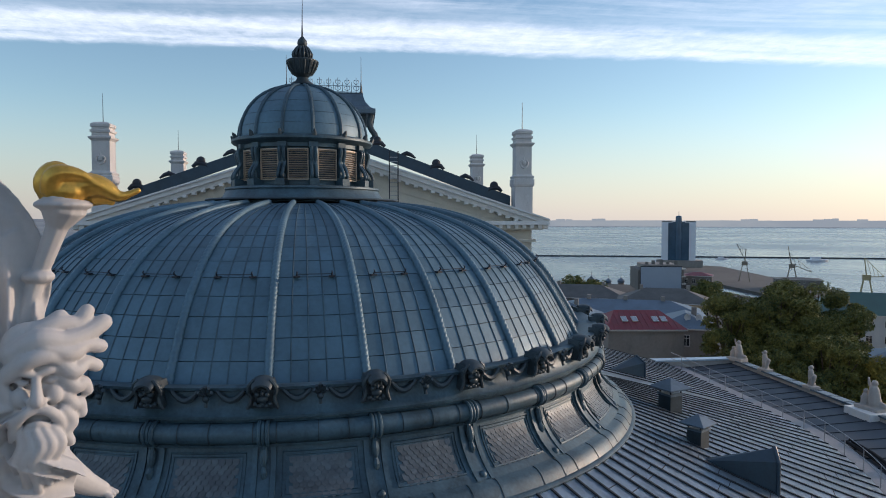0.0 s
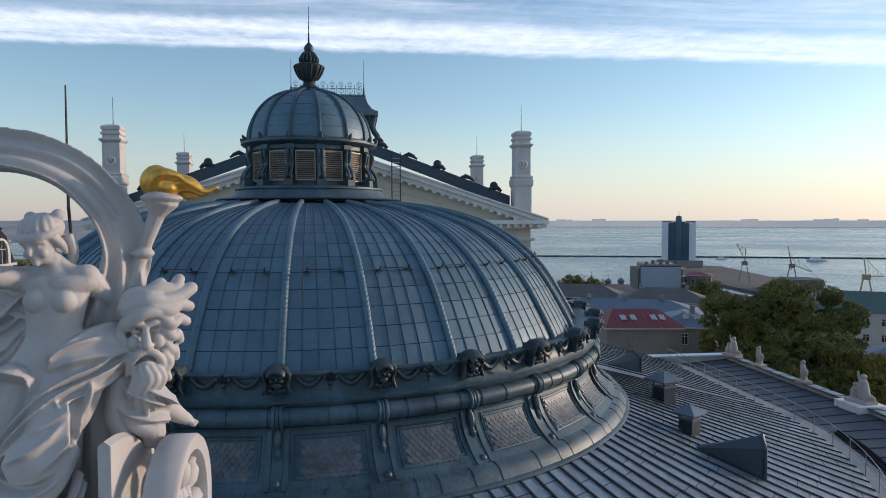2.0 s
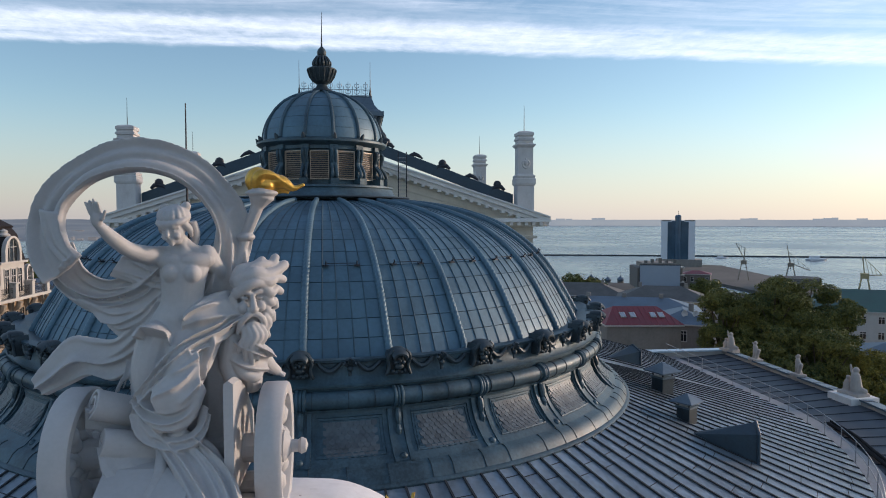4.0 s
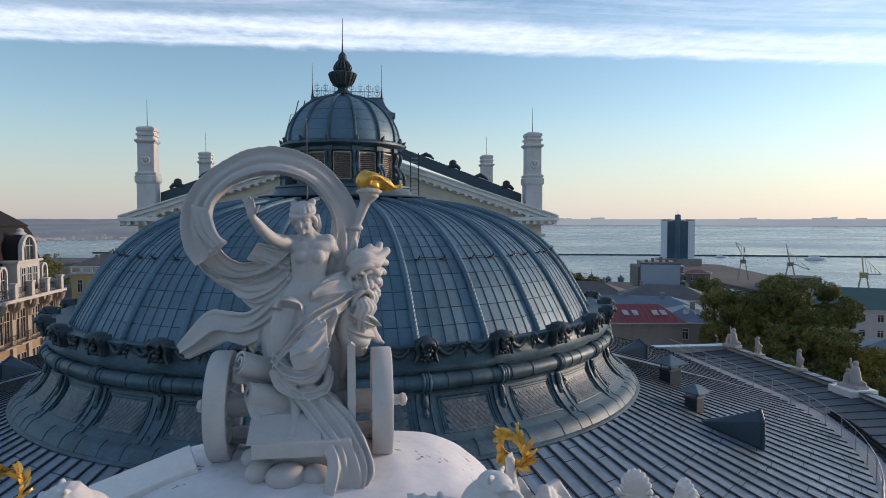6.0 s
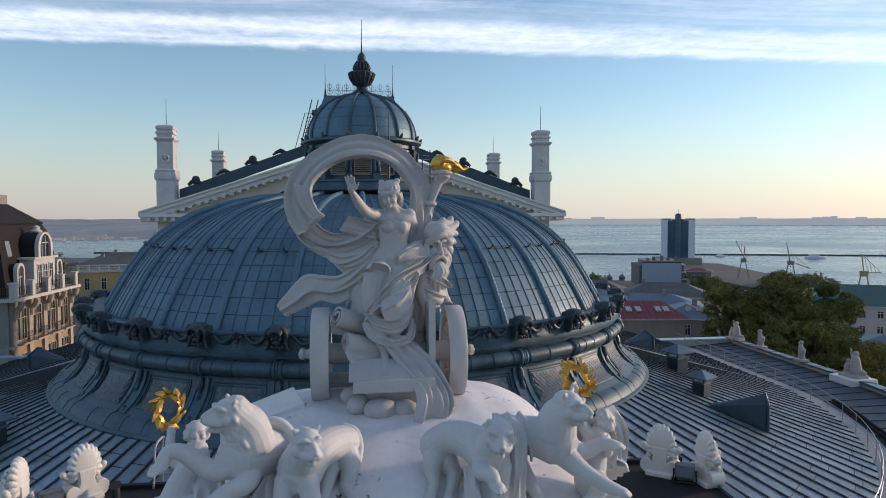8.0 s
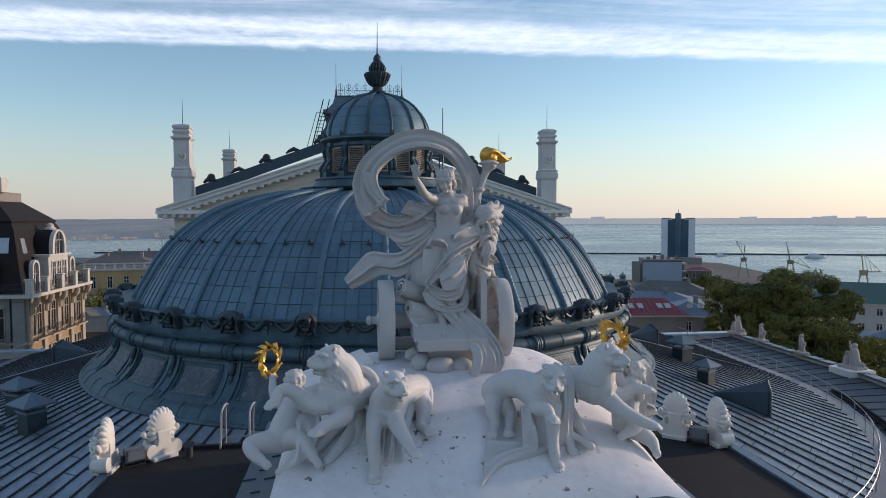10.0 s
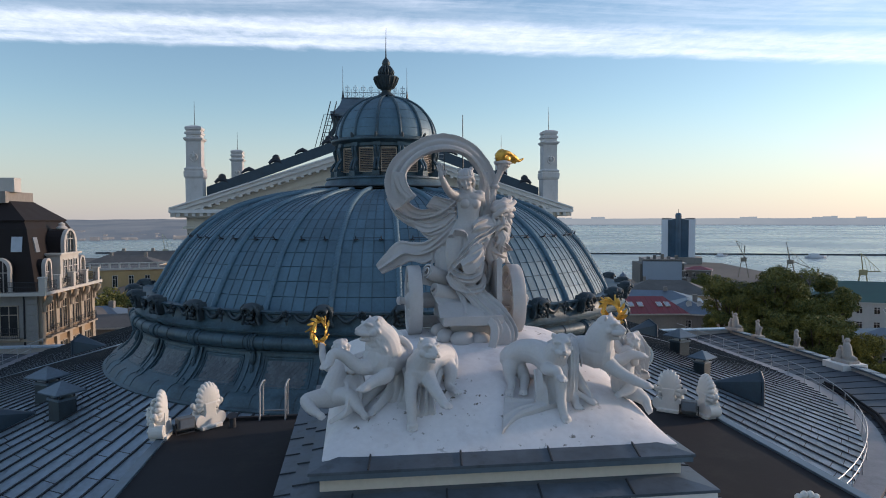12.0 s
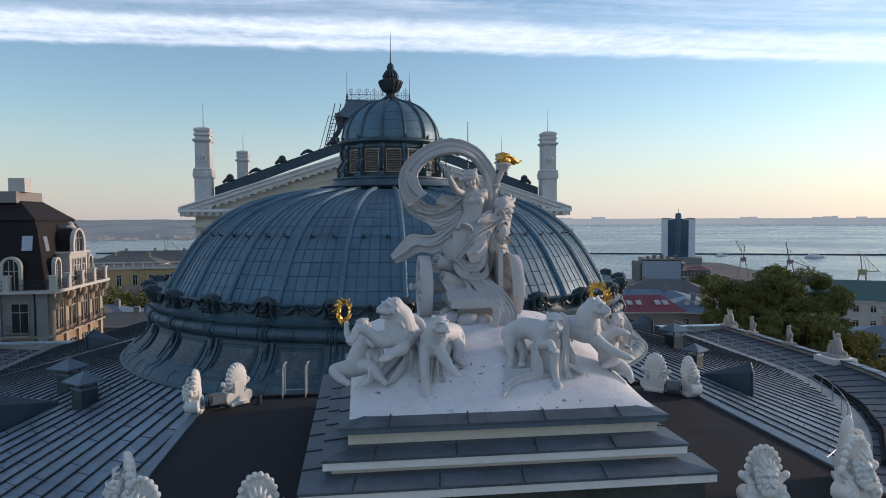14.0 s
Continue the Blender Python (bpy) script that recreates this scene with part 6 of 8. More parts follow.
# hair in thick tufts swept to the side
add_ball(G, mk(0.03, 0.0, 0.2), 0.15, 10, scale=(1.1, 1, 0.85))
add_ball(G, mk(0.1, 0.02, 0.08), 0.13, 10)
for pts, r in (([(-0.12, -0.08, 0.10), (-0.04, -0.14, 0.17), (0.06, -0.14, 0.19), (0.14, -0.09, 0.14), (0.2, -0.05, 0.15)], 0.045), ([(-0.1, -0.06, 0.2), (0.02, -0.11, 0.27), (0.13, -0.09, 0.25), (0.24, -0.04, 0.28), (0.33, 0.0, 0.33)], 0.06),
               ([(0.04, -0.12, 0.23), (0.15, -0.11, 0.19), (0.23, -0.06, 0.22), (0.31, -0.02, 0.2)], 0.05), ([(0.11, -0.1, 0.15), (0.17, -0.1, 0.09), (0.23, -0.05, 0.12), (0.29, -0.01, 0.09)], 0.046),
               ([(0.13, -0.08, 0.06), (0.18, -0.07, 0.0), (0.22, -0.04, 0.01), (0.24, -0.02, -0.04)], 0.042), ([(0.13, -0.07, -0.04), (0.17, -0.06, -0.1), (0.2, -0.04, -0.1), (0.21, -0.03, -0.16)], 0.038),
               ([(0.12, -0.08, -0.12), (0.16, -0.07, -0.19), (0.13, -0.08, -0.24), (0.15, -0.07, -0.3)], 0.036),
               ([(-0.12, -0.06, 0.12), (-0.155, -0.06, 0.05), (-0.135, -0.07, -0.02), (-0.15, -0.06, -0.08)], 0.034), ([(-0.12, -0.03, 0.2), (-0.08, -0.03, 0.3), (0.04, -0.04, 0.33), (0.12, -0.02, 0.38)], 0.05),
               ([(0.0, -0.06, 0.3), (0.1, -0.05, 0.34), (0.2, -0.02, 0.34), (0.25, 0.0, 0.4)], 0.05)):
    flesh(G, [(*mk(*q), r * (1.12 - 0.3 * k / (len(pts) - 1))) for k, q in enumerate(pts)], 12)
# beard: one mass with long wavy locks on it
flesh(G, [(*mk(0.0, -0.07, -0.22), 0.085), (*mk(0.01, -0.08, -0.33), 0.085), (*mk(0.0, -0.06, -0.45), 0.06)], 16)
for x0, x1, y0, z1, r in ((-0.075, -0.1, -0.09, -0.42, 0.03), (-0.045, -0.055, -0.12, -0.5, 0.03), (-0.01, 0.0, -0.135, -0.53, 0.03), (0.03, 0.05, -0.13, -0.5, 0.03), (0.07, 0.1, -0.11, -0.43, 0.03)):
    flesh(G, [(*mk(x0, y0 - 0.01, -0.2), r * 0.8), (*mk((x0 + x1) / 2 + 0.02, y0 - 0.03, -0.28), r * 1.1), (*mk((x0 + x1) / 2 - 0.015, y0 - 0.02, -0.36), r), (*mk(x1, y0 + 0.03, z1), r * 0.7)], 10)
# cloth that wraps the herm below, with a hand reaching out
ribbon(G, [(0.62, -27.12, 3.12), (0.78, -27.12, 3.02), (0.9, -27.0, 2.93)], [(0.05, 0, 0.12), (0.04, 0, 0.13), (0.03, 0, 0.1)], 0.03, 0.02, 0.045, 2.4, 0.5)
flesh(G, [(0.74, -27.02, 3.06, 0.13), (0.84, -26.94, 2.94, 0.09), (0.9, -26.84, 2.84, 0.065), (0.96, -26.76, 2.77, 0.045)])
for k in range(3):
    limb(G, (0.95, -26.78 + 0.03 * k, 2.77), (1.02, -26.79 + 0.04 * k, 2.73), 0.022, 0.017, 6)
flesh(G, [(0.6, -27.1, 3.14, 0.1), (0.57, -27.12, 2.92, 0.08), (0.62, -27.12, 2.74, 0.07), (0.58, -27.12, 2.55, 0.05), (0.55, -27.13, 2.45, 0.045)])
flesh(G, [(0.62, -27.14, 3.0, 0.06), (0.7, -27.14, 2.86, 0.06), (0.8, -27.1, 2.8, 0.055), (0.84, -27.04, 2.86, 0.04)])
limb(G, (0.72, -26.95, 3.1), (0.74, -26.9, 2.7), 0.13, 0.1, 12)
sculpt("goddess_statue", G, 0.0078, M_STATUE, "white painted statue in flowing drapery raising a torch", "statue", 3)

F = bmesh.new()
for pts, r0, r1 in (([(0.82, -26.96, 4.5), (0.79, -26.98, 4.58), (0.84, -26.98, 4.65), (0.94, -26.95, 4.62)], 0.085, 0.06), ([(0.86, -26.96, 4.5), (0.95, -26.94, 4.56), (1.05, -26.92, 4.56), (1.14, -26.9, 4.51), (1.24, -26.86, 4.55)], 0.1, 0.03),
                    ([(0.9, -26.9, 4.5), (1.0, -26.88, 4.50), (1.1, -26.87, 4.47)], 0.07, 0.03), ([(0.82, -27.02, 4.52), (0.86, -27.04, 4.62), (0.97, -27.0, 4.62), (1.06, -26.97, 4.56)], 0.07, 0.03)):
    fold(F, pts, r0, r1)
add_ball(F, (0.86, -26.96, 4.53), 0.12, 8, scale=(1.1, 0.9, 0.8))
sculpt("torch_flame", F, 0.01, M_GOLD, "gilded torch flame blown sideways above a white cup", "flame", 1)
tagged(part("lightning_rod", tube([(0.18, -26.4, 1.5), (0.18, -26.86, 4.4), (0.18, -26.86, 5.28)], [0.014, 0.012, 0.006], 6), M_IRON), "thin rusty lightning rod behind the goddess statue", "lightning rod")


def on_mound(x, y, r=0.055):
    return (x, y, mound_z(x, y) + 0.045, r)


def big_cat(body, neck, head, nose, legs, tail=None, mane=False):
    """A big cat: arched body, neck, head with brow, muzzle, jaw and ears, legs with toes, and a tail."""
    bm = bmesh.new()
    flesh(bm, body, 20)
    flesh(bm, neck, 20)
    head, nose = Vector(head), Vector(nose)
    f = (nose - head).normalized()
    side = f.cross(Vector((0, 0, 1))).normalized()
    up = side.cross(f)

    def at(a, s, u):
        return head + f * a + side * s + up * u

    # skull, nose ridge, square muzzle with lips, parted jaw
    add_ball(bm, at(-0.02, 0, 0.025), 0.128, 12, scale=(1, 1, 0.98))
    add_ball(bm, at(-0.07, 0, 0.02), 0.125, 12)
    flesh(bm, [(*at(0.05, 0, 0.085), 0.036), (*at(0.11, 0, 0.055), 0.034), (*at(0.185, 0, 0.022), 0.03)], 10)
    limb(bm, at(0.06, 0, 0.0), at(0.15, 0, -0.012), 0.078, 0.058, 14)
    add_ball(bm, at(0.205, 0, 0.008), 0.028, 8, scale=(1, 1.2, 0.8))
    flesh(bm, [(*at(0.0, 0, -0.105), 0.055), (*at(0.07, 0, -0.125), 0.042), (*at(0.145, 0, -0.118), 0.03)], 12)
    for s in (-1, 1):
        flesh(bm, [(*at(0.195, 0.018 * s, -0.028), 0.034), (*at(0.15, 0.05 * s, -0.04), 0.042), (*at(0.08, 0.075 * s, -0.055), 0.035)], 10)
        flesh(bm, [(*at(0.1, 0.03 * s, 0.078), 0.02), (*at(0.085, 0.068 * s, 0.086), 0.026), (*at(0.04, 0.1 * s, 0.06), 0.022)], 8)
        add_ball(bm, at(0.078, 0.062 * s, 0.048), 0.019, 7)
        add_ball(bm, at(0.01, 0.092 * s, -0.035), 0.06, 8)
        ear = at(-0.05, 0.088 * s, 0.115)
        limb(bm, ear, ear + side * 0.026 * s + up * 0.024, 0.04, 0.026, 9, 0.6)
    rng = random.Random(3)
    back = (Vector(neck[0][:3]) - head).normalized()
    if mane:
        flesh(bm, [(*at(-0.09, 0, 0.04), 0.128), (*at(-0.13, 0, -0.06), 0.155), (*at(-0.15, 0, -0.2), 0.185)], 20)
        for ring, rad, ln in ((0.0, 0.125, 0.13), (0.1, 0.165, 0.15), (0.22, 0.2, 0.17)):
            for k in range(13):
                a = radians(-125 + 250 * k / 12 + rng.uniform(-7, 7))
                out = (side * math.sin(a) + up * math.cos(a) * 0.75 + f * (0.35 - 0.35 * math.cos(a))).normalized()
                q = at(-0.05, 0, 0.01) + back * ring + out * rad
                w = side * rng.uniform(-0.03, 0.03)
                fold(bm, [q, q + back * ln * 0.5 + out * 0.022 + w, q + back * ln + w * 0.3 - out * 0.01], 0.03, 0.02)
    for k in range(11):
        t = -1 + 2 * k / 10
        q = at(0.035 - 0.06 * abs(t), t * 0.105, -0.085 - 0.03 * (1 - abs(t)))
        fold(bm, [q, q - up * 0.05 - f * 0.012 + side * 0.012 * t, q - up * rng.uniform(0.085, 0.12) - f * 0.035], 0.022, 0.014)
    for rows in legs:
        flesh(bm, rows, 16)
        paw, knee = Vector(rows[-1][:3]), Vector(rows[-2][:3])
        r = rows[-1][3]
        toe = paw - knee
        toe.z *= 0.25
        toe = toe.normalized() if toe.length > 0.03 else Vector((0, -1, 0))
        add_ball(bm, paw + toe * 0.035 - Vector((0, 0, 0.008)), r * 1.15, 9, scale=(1.05, 1.05, 0.72))
        cross = toe.cross(Vector((0, 0, 1))).normalized()
        for k in range(4):
            w = k - 1.5
            q = paw + toe * (0.075 - 0.008 * w * w) + cross * r * 0.58 * w
            limb(bm, q, q + toe * 0.045 - Vector((0, 0, 0.018)), r * 0.36, r * 0.3, 8)
    if tail:
        flesh(bm, tail, 10)
    return bm


lion = big_cat([(-0.95, -28.5, 1.42, 0.2), (-1.05, -28.8, 1.55, 0.2), (-1.19, -29.08, 1.6, 0.235), (-1.32, -29.28, 1.64, 0.25)], [(-1.28, -29.24, 1.74, 0.255), (-1.31, -29.29, 1.92, 0.225), (-1.38, -29.36, 2.05, 0.165)],
               (-1.45, -29.39, 2.075), (-1.68, -29.5, 2.07),
               [[(-1.42, -29.34, 1.58, 0.13), (-1.6, -29.43, 1.58, 0.1), (-1.82, -29.45, 1.75, 0.078), (-1.95, -29.46, 1.76, 0.07), (-2.0, -29.5, 1.66, 0.062)],
                [(-1.26, -29.36, 1.52, 0.135), (-1.27, -29.5, 1.46, 0.1), (-1.42, -29.62, 1.43, 0.078), (-1.52, -29.7, 1.38, 0.066)],
                [(-0.95, -28.6, 1.4, 0.15), (-1.05, -28.9, 1.3, 0.11), (-1.25, -29.25, 1.12, 0.07), on_mound(-1.42, -29.42)], [(-1.1, -28.5, 1.4, 0.15), (-1.3, -28.9, 1.25, 0.1), on_mound(-1.6, -29.25, 0.06)]], None, True)
ribbon(lion, [(-1.12, -28.92, 1.8), (-1.0, -29.04, 1.66), (-0.98, -29.16, 1.42), (-1.02, -29.3, 1.12), (-1.08, -29.4, 0.95)], [(-0.12, 0.05, 0.03), (-0.13, 0.08, 0.04), (-0.14, 0.08, 0.0), (-0.16, 0.07, 0.0), (-0.2, 0.1, 0.0)], 0.03, 0.02, 0.05, 2.6, 0.3)
fold(lion, [(-1.2, -28.95, 1.86), (-1.02, -28.95, 1.84), (-0.9, -29.0, 1.72), (-0.98, -29.1, 1.58)], 0.06, 0.05, 12)
fold(lion, [(-0.99, -29.2, 1.5), (-0.93, -29.3, 1.2), (-0.98, -29.42, 0.98)], 0.055, 0.05, 12)
sculpt("lion_statue", lion, 0.0088, M_BEAST, "white painted statue of a rearing maned lion", "statue", 1)
cat_a = big_cat([(-0.4, -28.7, 1.53, 0.18), (-0.53, -28.92, 1.59, 0.175), (-0.68, -29.18, 1.58, 0.19), (-0.79, -29.4, 1.5, 0.215)], [(-0.8, -29.4, 1.56, 0.195), (-0.75, -29.5, 1.7, 0.165), (-0.71, -29.57, 1.8, 0.13)],
                (-0.70, -29.6, 1.82), (-0.58, -29.86, 1.785),
                [[(-0.91, -29.45, 1.44, 0.115), (-0.94, -29.55, 1.28, 0.088), (-0.94, -29.64, 1.08, 0.07), (-0.94, -29.7, 0.9, 0.062)], [(-0.72, -29.5, 1.45, 0.115), (-0.67, -29.66, 1.36, 0.088), (-0.595, -29.81, 1.25, 0.068), (-0.55, -29.87, 1.18, 0.06)],
                 [(-0.4, -28.78, 1.48, 0.15), (-0.33, -28.95, 1.34, 0.1), (-0.38, -29.08, 1.2, 0.06), on_mound(-0.32, -29.2)], [(-0.5, -28.75, 1.45, 0.14), (-0.55, -29.0, 1.3, 0.09), on_mound(-0.62, -29.3)]],
                [(-0.4, -28.58, 1.66, 0.05), (-0.28, -28.62, 1.62, 0.045), (-0.23, -28.75, 1.48, 0.042), (-0.28, -28.95, 1.3, 0.038), (-0.33, -29.08, 1.2, 0.034)])
ribbon(cat_a, [(-0.74, -29.2, 1.5), (-0.74, -29.4, 1.25), (-0.76, -29.5, 1.05), (-0.78, -29.55, 0.92)], [(0.12, 0.03, 0.0), (0.13, 0.03, 0.0), (0.15, 0.03, 0.0), (0.17, 0.04, 0.0)], 0.03, 0.0, 0.055, 3.0, 0.3)
sculpt("panther_statue", cat_a, 0.0088, M_BEAST, "white painted statue of a snarling panther lifting one paw", "statue", 1, "panthers")
cat_b = big_cat([(0.55, -28.93, 1.54, 0.175), (0.7, -29.02, 1.645, 0.17), (0.87, -29.19, 1.65, 0.18), (1.02, -29.38, 1.56, 0.205)], [(1.03, -29.4, 1.62, 0.185), (1.06, -29.5, 1.73, 0.16), (1.08, -29.57, 1.8, 0.13)],
                (1.085, -29.6, 1.82), (1.045, -29.88, 1.765),
                [[(1.12, -29.42, 1.48, 0.115), (1.09, -29.54, 1.28, 0.085), (1.08, -29.6, 1.08, 0.068), (1.1, -29.66, 0.9, 0.06)], [(0.94, -29.45, 1.5, 0.11), (0.91, -29.62, 1.5, 0.085), (0.965, -29.76, 1.52, 0.07), (0.985, -29.81, 1.46, 0.06)],
                 [(0.54, -28.98, 1.5, 0.14), (0.49, -29.08, 1.34, 0.09), (0.5, -29.16, 1.22, 0.06), on_mound(0.46, -29.25)], [(0.62, -28.96, 1.45, 0.13), (0.71, -29.05, 1.27, 0.085), on_mound(0.65, -29.25)]],
                [(0.5, -28.8, 1.6, 0.045), (0.48, -28.75, 1.45, 0.04), (0.62, -28.85, 1.3, 0.036), (0.85, -29.0, 1.26, 0.034)])
drape(cat_b, [(0.36, -29.33, 1.06), (0.64, -29.37, 1.03), (0.9, -29.39, 1.02), (1.2, -29.3, 1.06)], [(0.2, -29.92, 0.77), (0.45, -29.7, 0.9), (0.8, -29.6, 0.97), (1.16, -29.52, 1.02)], 0.07, 0.018, 3, 21, 0.02)
ribbon(cat_b, [(0.9, -29.3, 1.45), (0.9, -29.42, 1.2), (0.92, -29.46, 1.0)], [(0.12, 0.02, 0.0), (0.14, 0.02, 0.0), (0.17, 0.03, 0.0)], 0.03, 0.0, 0.05, 2.6, 0.3)
sculpt("panther_statue", cat_b, 0.0088, M_BEAST, "white painted statue of a panther looking down over a raised paw", "statue", 1, "panthers")
cat_c = big_cat([(1.2, -28.82, 1.58, 0.18), (1.38, -29.02, 1.65, 0.185), (1.56, -29.2, 1.67, 0.205), (1.7, -29.32, 1.65, 0.225)], [(1.69, -29.32, 1.74, 0.22), (1.72, -29.36, 1.92, 0.185), (1.79, -29.42, 2.03, 0.14)],
                (1.815, -29.44, 2.03), (2.02, -29.6, 1.98),
                [[(1.75, -29.36, 1.56, 0.13), (1.9, -29.52, 1.43, 0.092), (2.08, -29.64, 1.33, 0.07), (2.2, -29.69, 1.28, 0.06)], [(1.8, -29.25, 1.6, 0.12), (2.0, -29.27, 1.52, 0.09), (2.17, -29.3, 1.6, 0.07), (2.28, -29.34, 1.6, 0.06)],
                 [(1.2, -28.92, 1.5, 0.14), (1.3, -29.2, 1.3, 0.09), on_mound(1.32, -29.5)], [(1.3, -28.85, 1.5, 0.14), (1.42, -29.2, 1.28, 0.09), on_mound(1.55, -29.4)]],
                [(1.24, -29.3, 1.16, 0.045), (1.4, -29.46, 1.1, 0.042), (1.54, -29.58, 1.02, 0.045)])
ribbon(cat_c, [(1.25, -29.02, 1.84), (1.27, -29.28, 1.76), (1.26, -29.38, 1.5), (1.25, -29.4, 1.25), (1.24, -29.42, 1.0)], [(0.12, -0.08, 0.0), (0.13, -0.04, 0.0), (0.13, -0.02, -0.02), (0.12, 0.0, 0.0), (0.12, 0.0, 0.0)], 0.03, 0.0, 0.03, 2.2, 0.3)
fold(cat_c, [(1.4, -29.0, 1.86), (1.43, -29.25, 1.8), (1.44, -29.34, 1.62), (1.46, -29.3, 1.46)], 0.035, 0.03, 10)
sculpt("panther_statue", cat_c, 0.0088, M_BEAST, "white painted statue of a leaping panther with its head turned", "statue", 1, "panthers")


def putto(head, face, body, limbs, seed):
    """A chubby child with curls: body and limbs as rows of x, y, z, r."""
    bm = bmesh.new()
    head, face = Vector(head), Vector(face).normalized()
    side = face.cross(Vector((0, 0, 1))).normalized()
    up = side.cross(face)
    add_ball(bm, head, 0.112, 10, scale=(0.96, 0.96, 1.08))
    add_ball(bm, head + face * 0.1 - up * 0.005, 0.022, 6)
    add_ball(bm, head + face * 0.075 - up * 0.07, 0.035, 6)
    for s in (-1, 1):
        add_ball(bm, head + face * 0.07 + side * 0.045 * s - up * 0.035, 0.042, 7)
        add_ball(bm, head + face * 0.082 + side * 0.04 * s + up * 0.04, 0.028, 6, scale=(1.3, 1, 0.7))
    rng = random.Random(seed)
    for k in range(34):
        v = Vector((rng.gauss(0, 1), rng.gauss(0, 1), rng.gauss(0, 1))).normalized()
        if v.dot(face) < 0.35 and v.dot(up) > -0.35:
            add_ball(bm, head + v * 0.108, rng.uniform(0.026, 0.04), 6)
    flesh(bm, [(*(head - up * 0.05 - face * 0.02), 0.06), (*Vector(body[0][:3]), 0.08)], 12)
    for rows in [body] + limbs:
        flesh(bm, rows, 18)
    for rows in limbs:
        q, k = Vector(rows[-1][:3]), Vector(rows[-2][:3])
        d = (q - k).normalized()
        add_ball(bm, q + d * 0.03, rows[-1][3] * 1.1, 7)
        c = d.orthogonal().normalized()
        for j in range(4):
            limb(bm, q + d * 0.045 + c * 0.018 * (j - 1.5), q + d * 0.085 + c * 0.022 * (j - 1.5), 0.014, 0.011, 6)
    return bm


pl = putto((-1.87, -28.75, 1.72), (-0.8, -0.4, 0.35), [(-1.85, -28.84, 1.56, 0.12), (-1.88, -28.94, 1.42, 0.14), (-1.94, -29.04, 1.26, 0.165), (-2.0, -29.1, 1.12, 0.165)],
           [[(-2.0, -29.1, 1.1, 0.145), (-2.16, -29.21, 1.12, 0.125), (-2.31, -29.29, 1.12, 0.085), (-2.24, -29.4, 1.04, 0.075), (-2.13, -29.49, 0.98, 0.05)],
            [(-1.92, -29.12, 1.12, 0.14), (-1.75, -29.3, 1.16, 0.105), (-1.64, -29.44, 1.06, 0.075), (-1.57, -29.52, 0.99, 0.048)],
            [(-1.94, -28.86, 1.57, 0.072), (-2.04, -28.9, 1.47, 0.062), (-2.11, -28.8, 1.6, 0.052), (-2.12, -28.73, 1.7, 0.042)], [(-1.78, -28.9, 1.55, 0.07), (-1.72, -29.06, 1.46, 0.058), (-1.6, -29.16, 1.5, 0.045)]], 5)
ribbon(pl, [(-1.7, -29.0, 1.4), (-1.66, -29.2, 1.25), (-1.7, -29.4, 1.08), (-1.9, -29.5, 0.95)], [(0.12, 0.08, 0.06), (0.13, 0.08, 0.04), (0.12, 0.1, 0.05), (0.1, 0.12, 0.06)], 0.03, 0.0, 0.045, 2.4, 0.4)
sculpt("putto_statue", pl, 0.0092, M_BEAST, "white painted statue of a kneeling putto lifting a wreath", "statue", 1, "putti")
pr = putto((2.34, -28.96, 1.72), (0.75, -0.55, 0.0), [(2.24, -29.0, 1.56, 0.13), (2.2, -29.02, 1.42, 0.15), (2.15, -29.07, 1.26, 0.165), (2.14, -29.1, 1.12, 0.165)],
           [[(2.15, -29.12, 1.1, 0.14), (2.29, -29.2, 1.03, 0.115), (2.4, -29.28, 0.94, 0.08), (2.41, -29.37, 0.86, 0.05)], [(2.15, -29.15, 1.18, 0.13), (2.17, -29.33, 1.18, 0.1), (2.07, -29.4, 1.12, 0.07), (1.98, -29.43, 1.09, 0.046)],
            [(2.15, -28.98, 1.6, 0.07), (2.07, -28.95, 1.76, 0.056), (2.03, -28.94, 1.94, 0.045), (2.02, -28.94, 2.06, 0.04)], [(2.32, -29.02, 1.56, 0.068), (2.3, -29.16, 1.46, 0.056), (2.27, -29.22, 1.58, 0.045)]], 9)
ribbon(pr, [(2.02, -28.88, 1.8), (2.12, -28.86, 1.6), (2.3, -28.84, 1.4), (2.46, -28.9, 1.22), (2.6, -29.0, 1.22)], [(0.1, 0.02, 0.12), (0.14, 0.02, 0.12), (0.14, 0.02, 0.12), (0.08, 0.02, 0.1), (0.0, 0.02, 0.03)], 0.03, 0.02, 0.045, 2.4, 0.4)
ribbon(pr, [(2.4, -28.86, 1.84), (2.5, -28.84, 1.62), (2.5, -28.86, 1.36), (2.42, -28.9, 1.1)], [(0.08, 0.04, 0.02), (0.11, 0.04, 0.0), (0.11, 0.04, 0.0), (0.12, 0.05, 0.0)], 0.03, 0.0, 0.04, 2.2, 0.4)
sculpt("putto_statue", pr, 0.0092, M_BEAST, "white painted statue of a seated putto behind a panther", "statue", 1, "putti")

leaf_bm = bmesh.new()
rings = []
for k in range(6):
    t = k / 5
    w = 0.034 * math.sin(math.pi * (0.12 + 0.85 * t)) ** 0.8
    rings.append([(-w, 0.004 - 0.012 * math.sin(math.pi * t), 0.13 * t), (0, -0.012 - 0.012 * math.sin(math.pi * t), 0.13 * t), (w, 0.004 - 0.012 * math.sin(math.pi * t), 0.13 * t), (0, 0.012 - 0.012 * math.sin(math.pi * t), 0.13 * t)])
add_rings(leaf_bm, rings)
leaf_mesh = link_mesh("leaf", leaf_bm, M_GOLD, True)


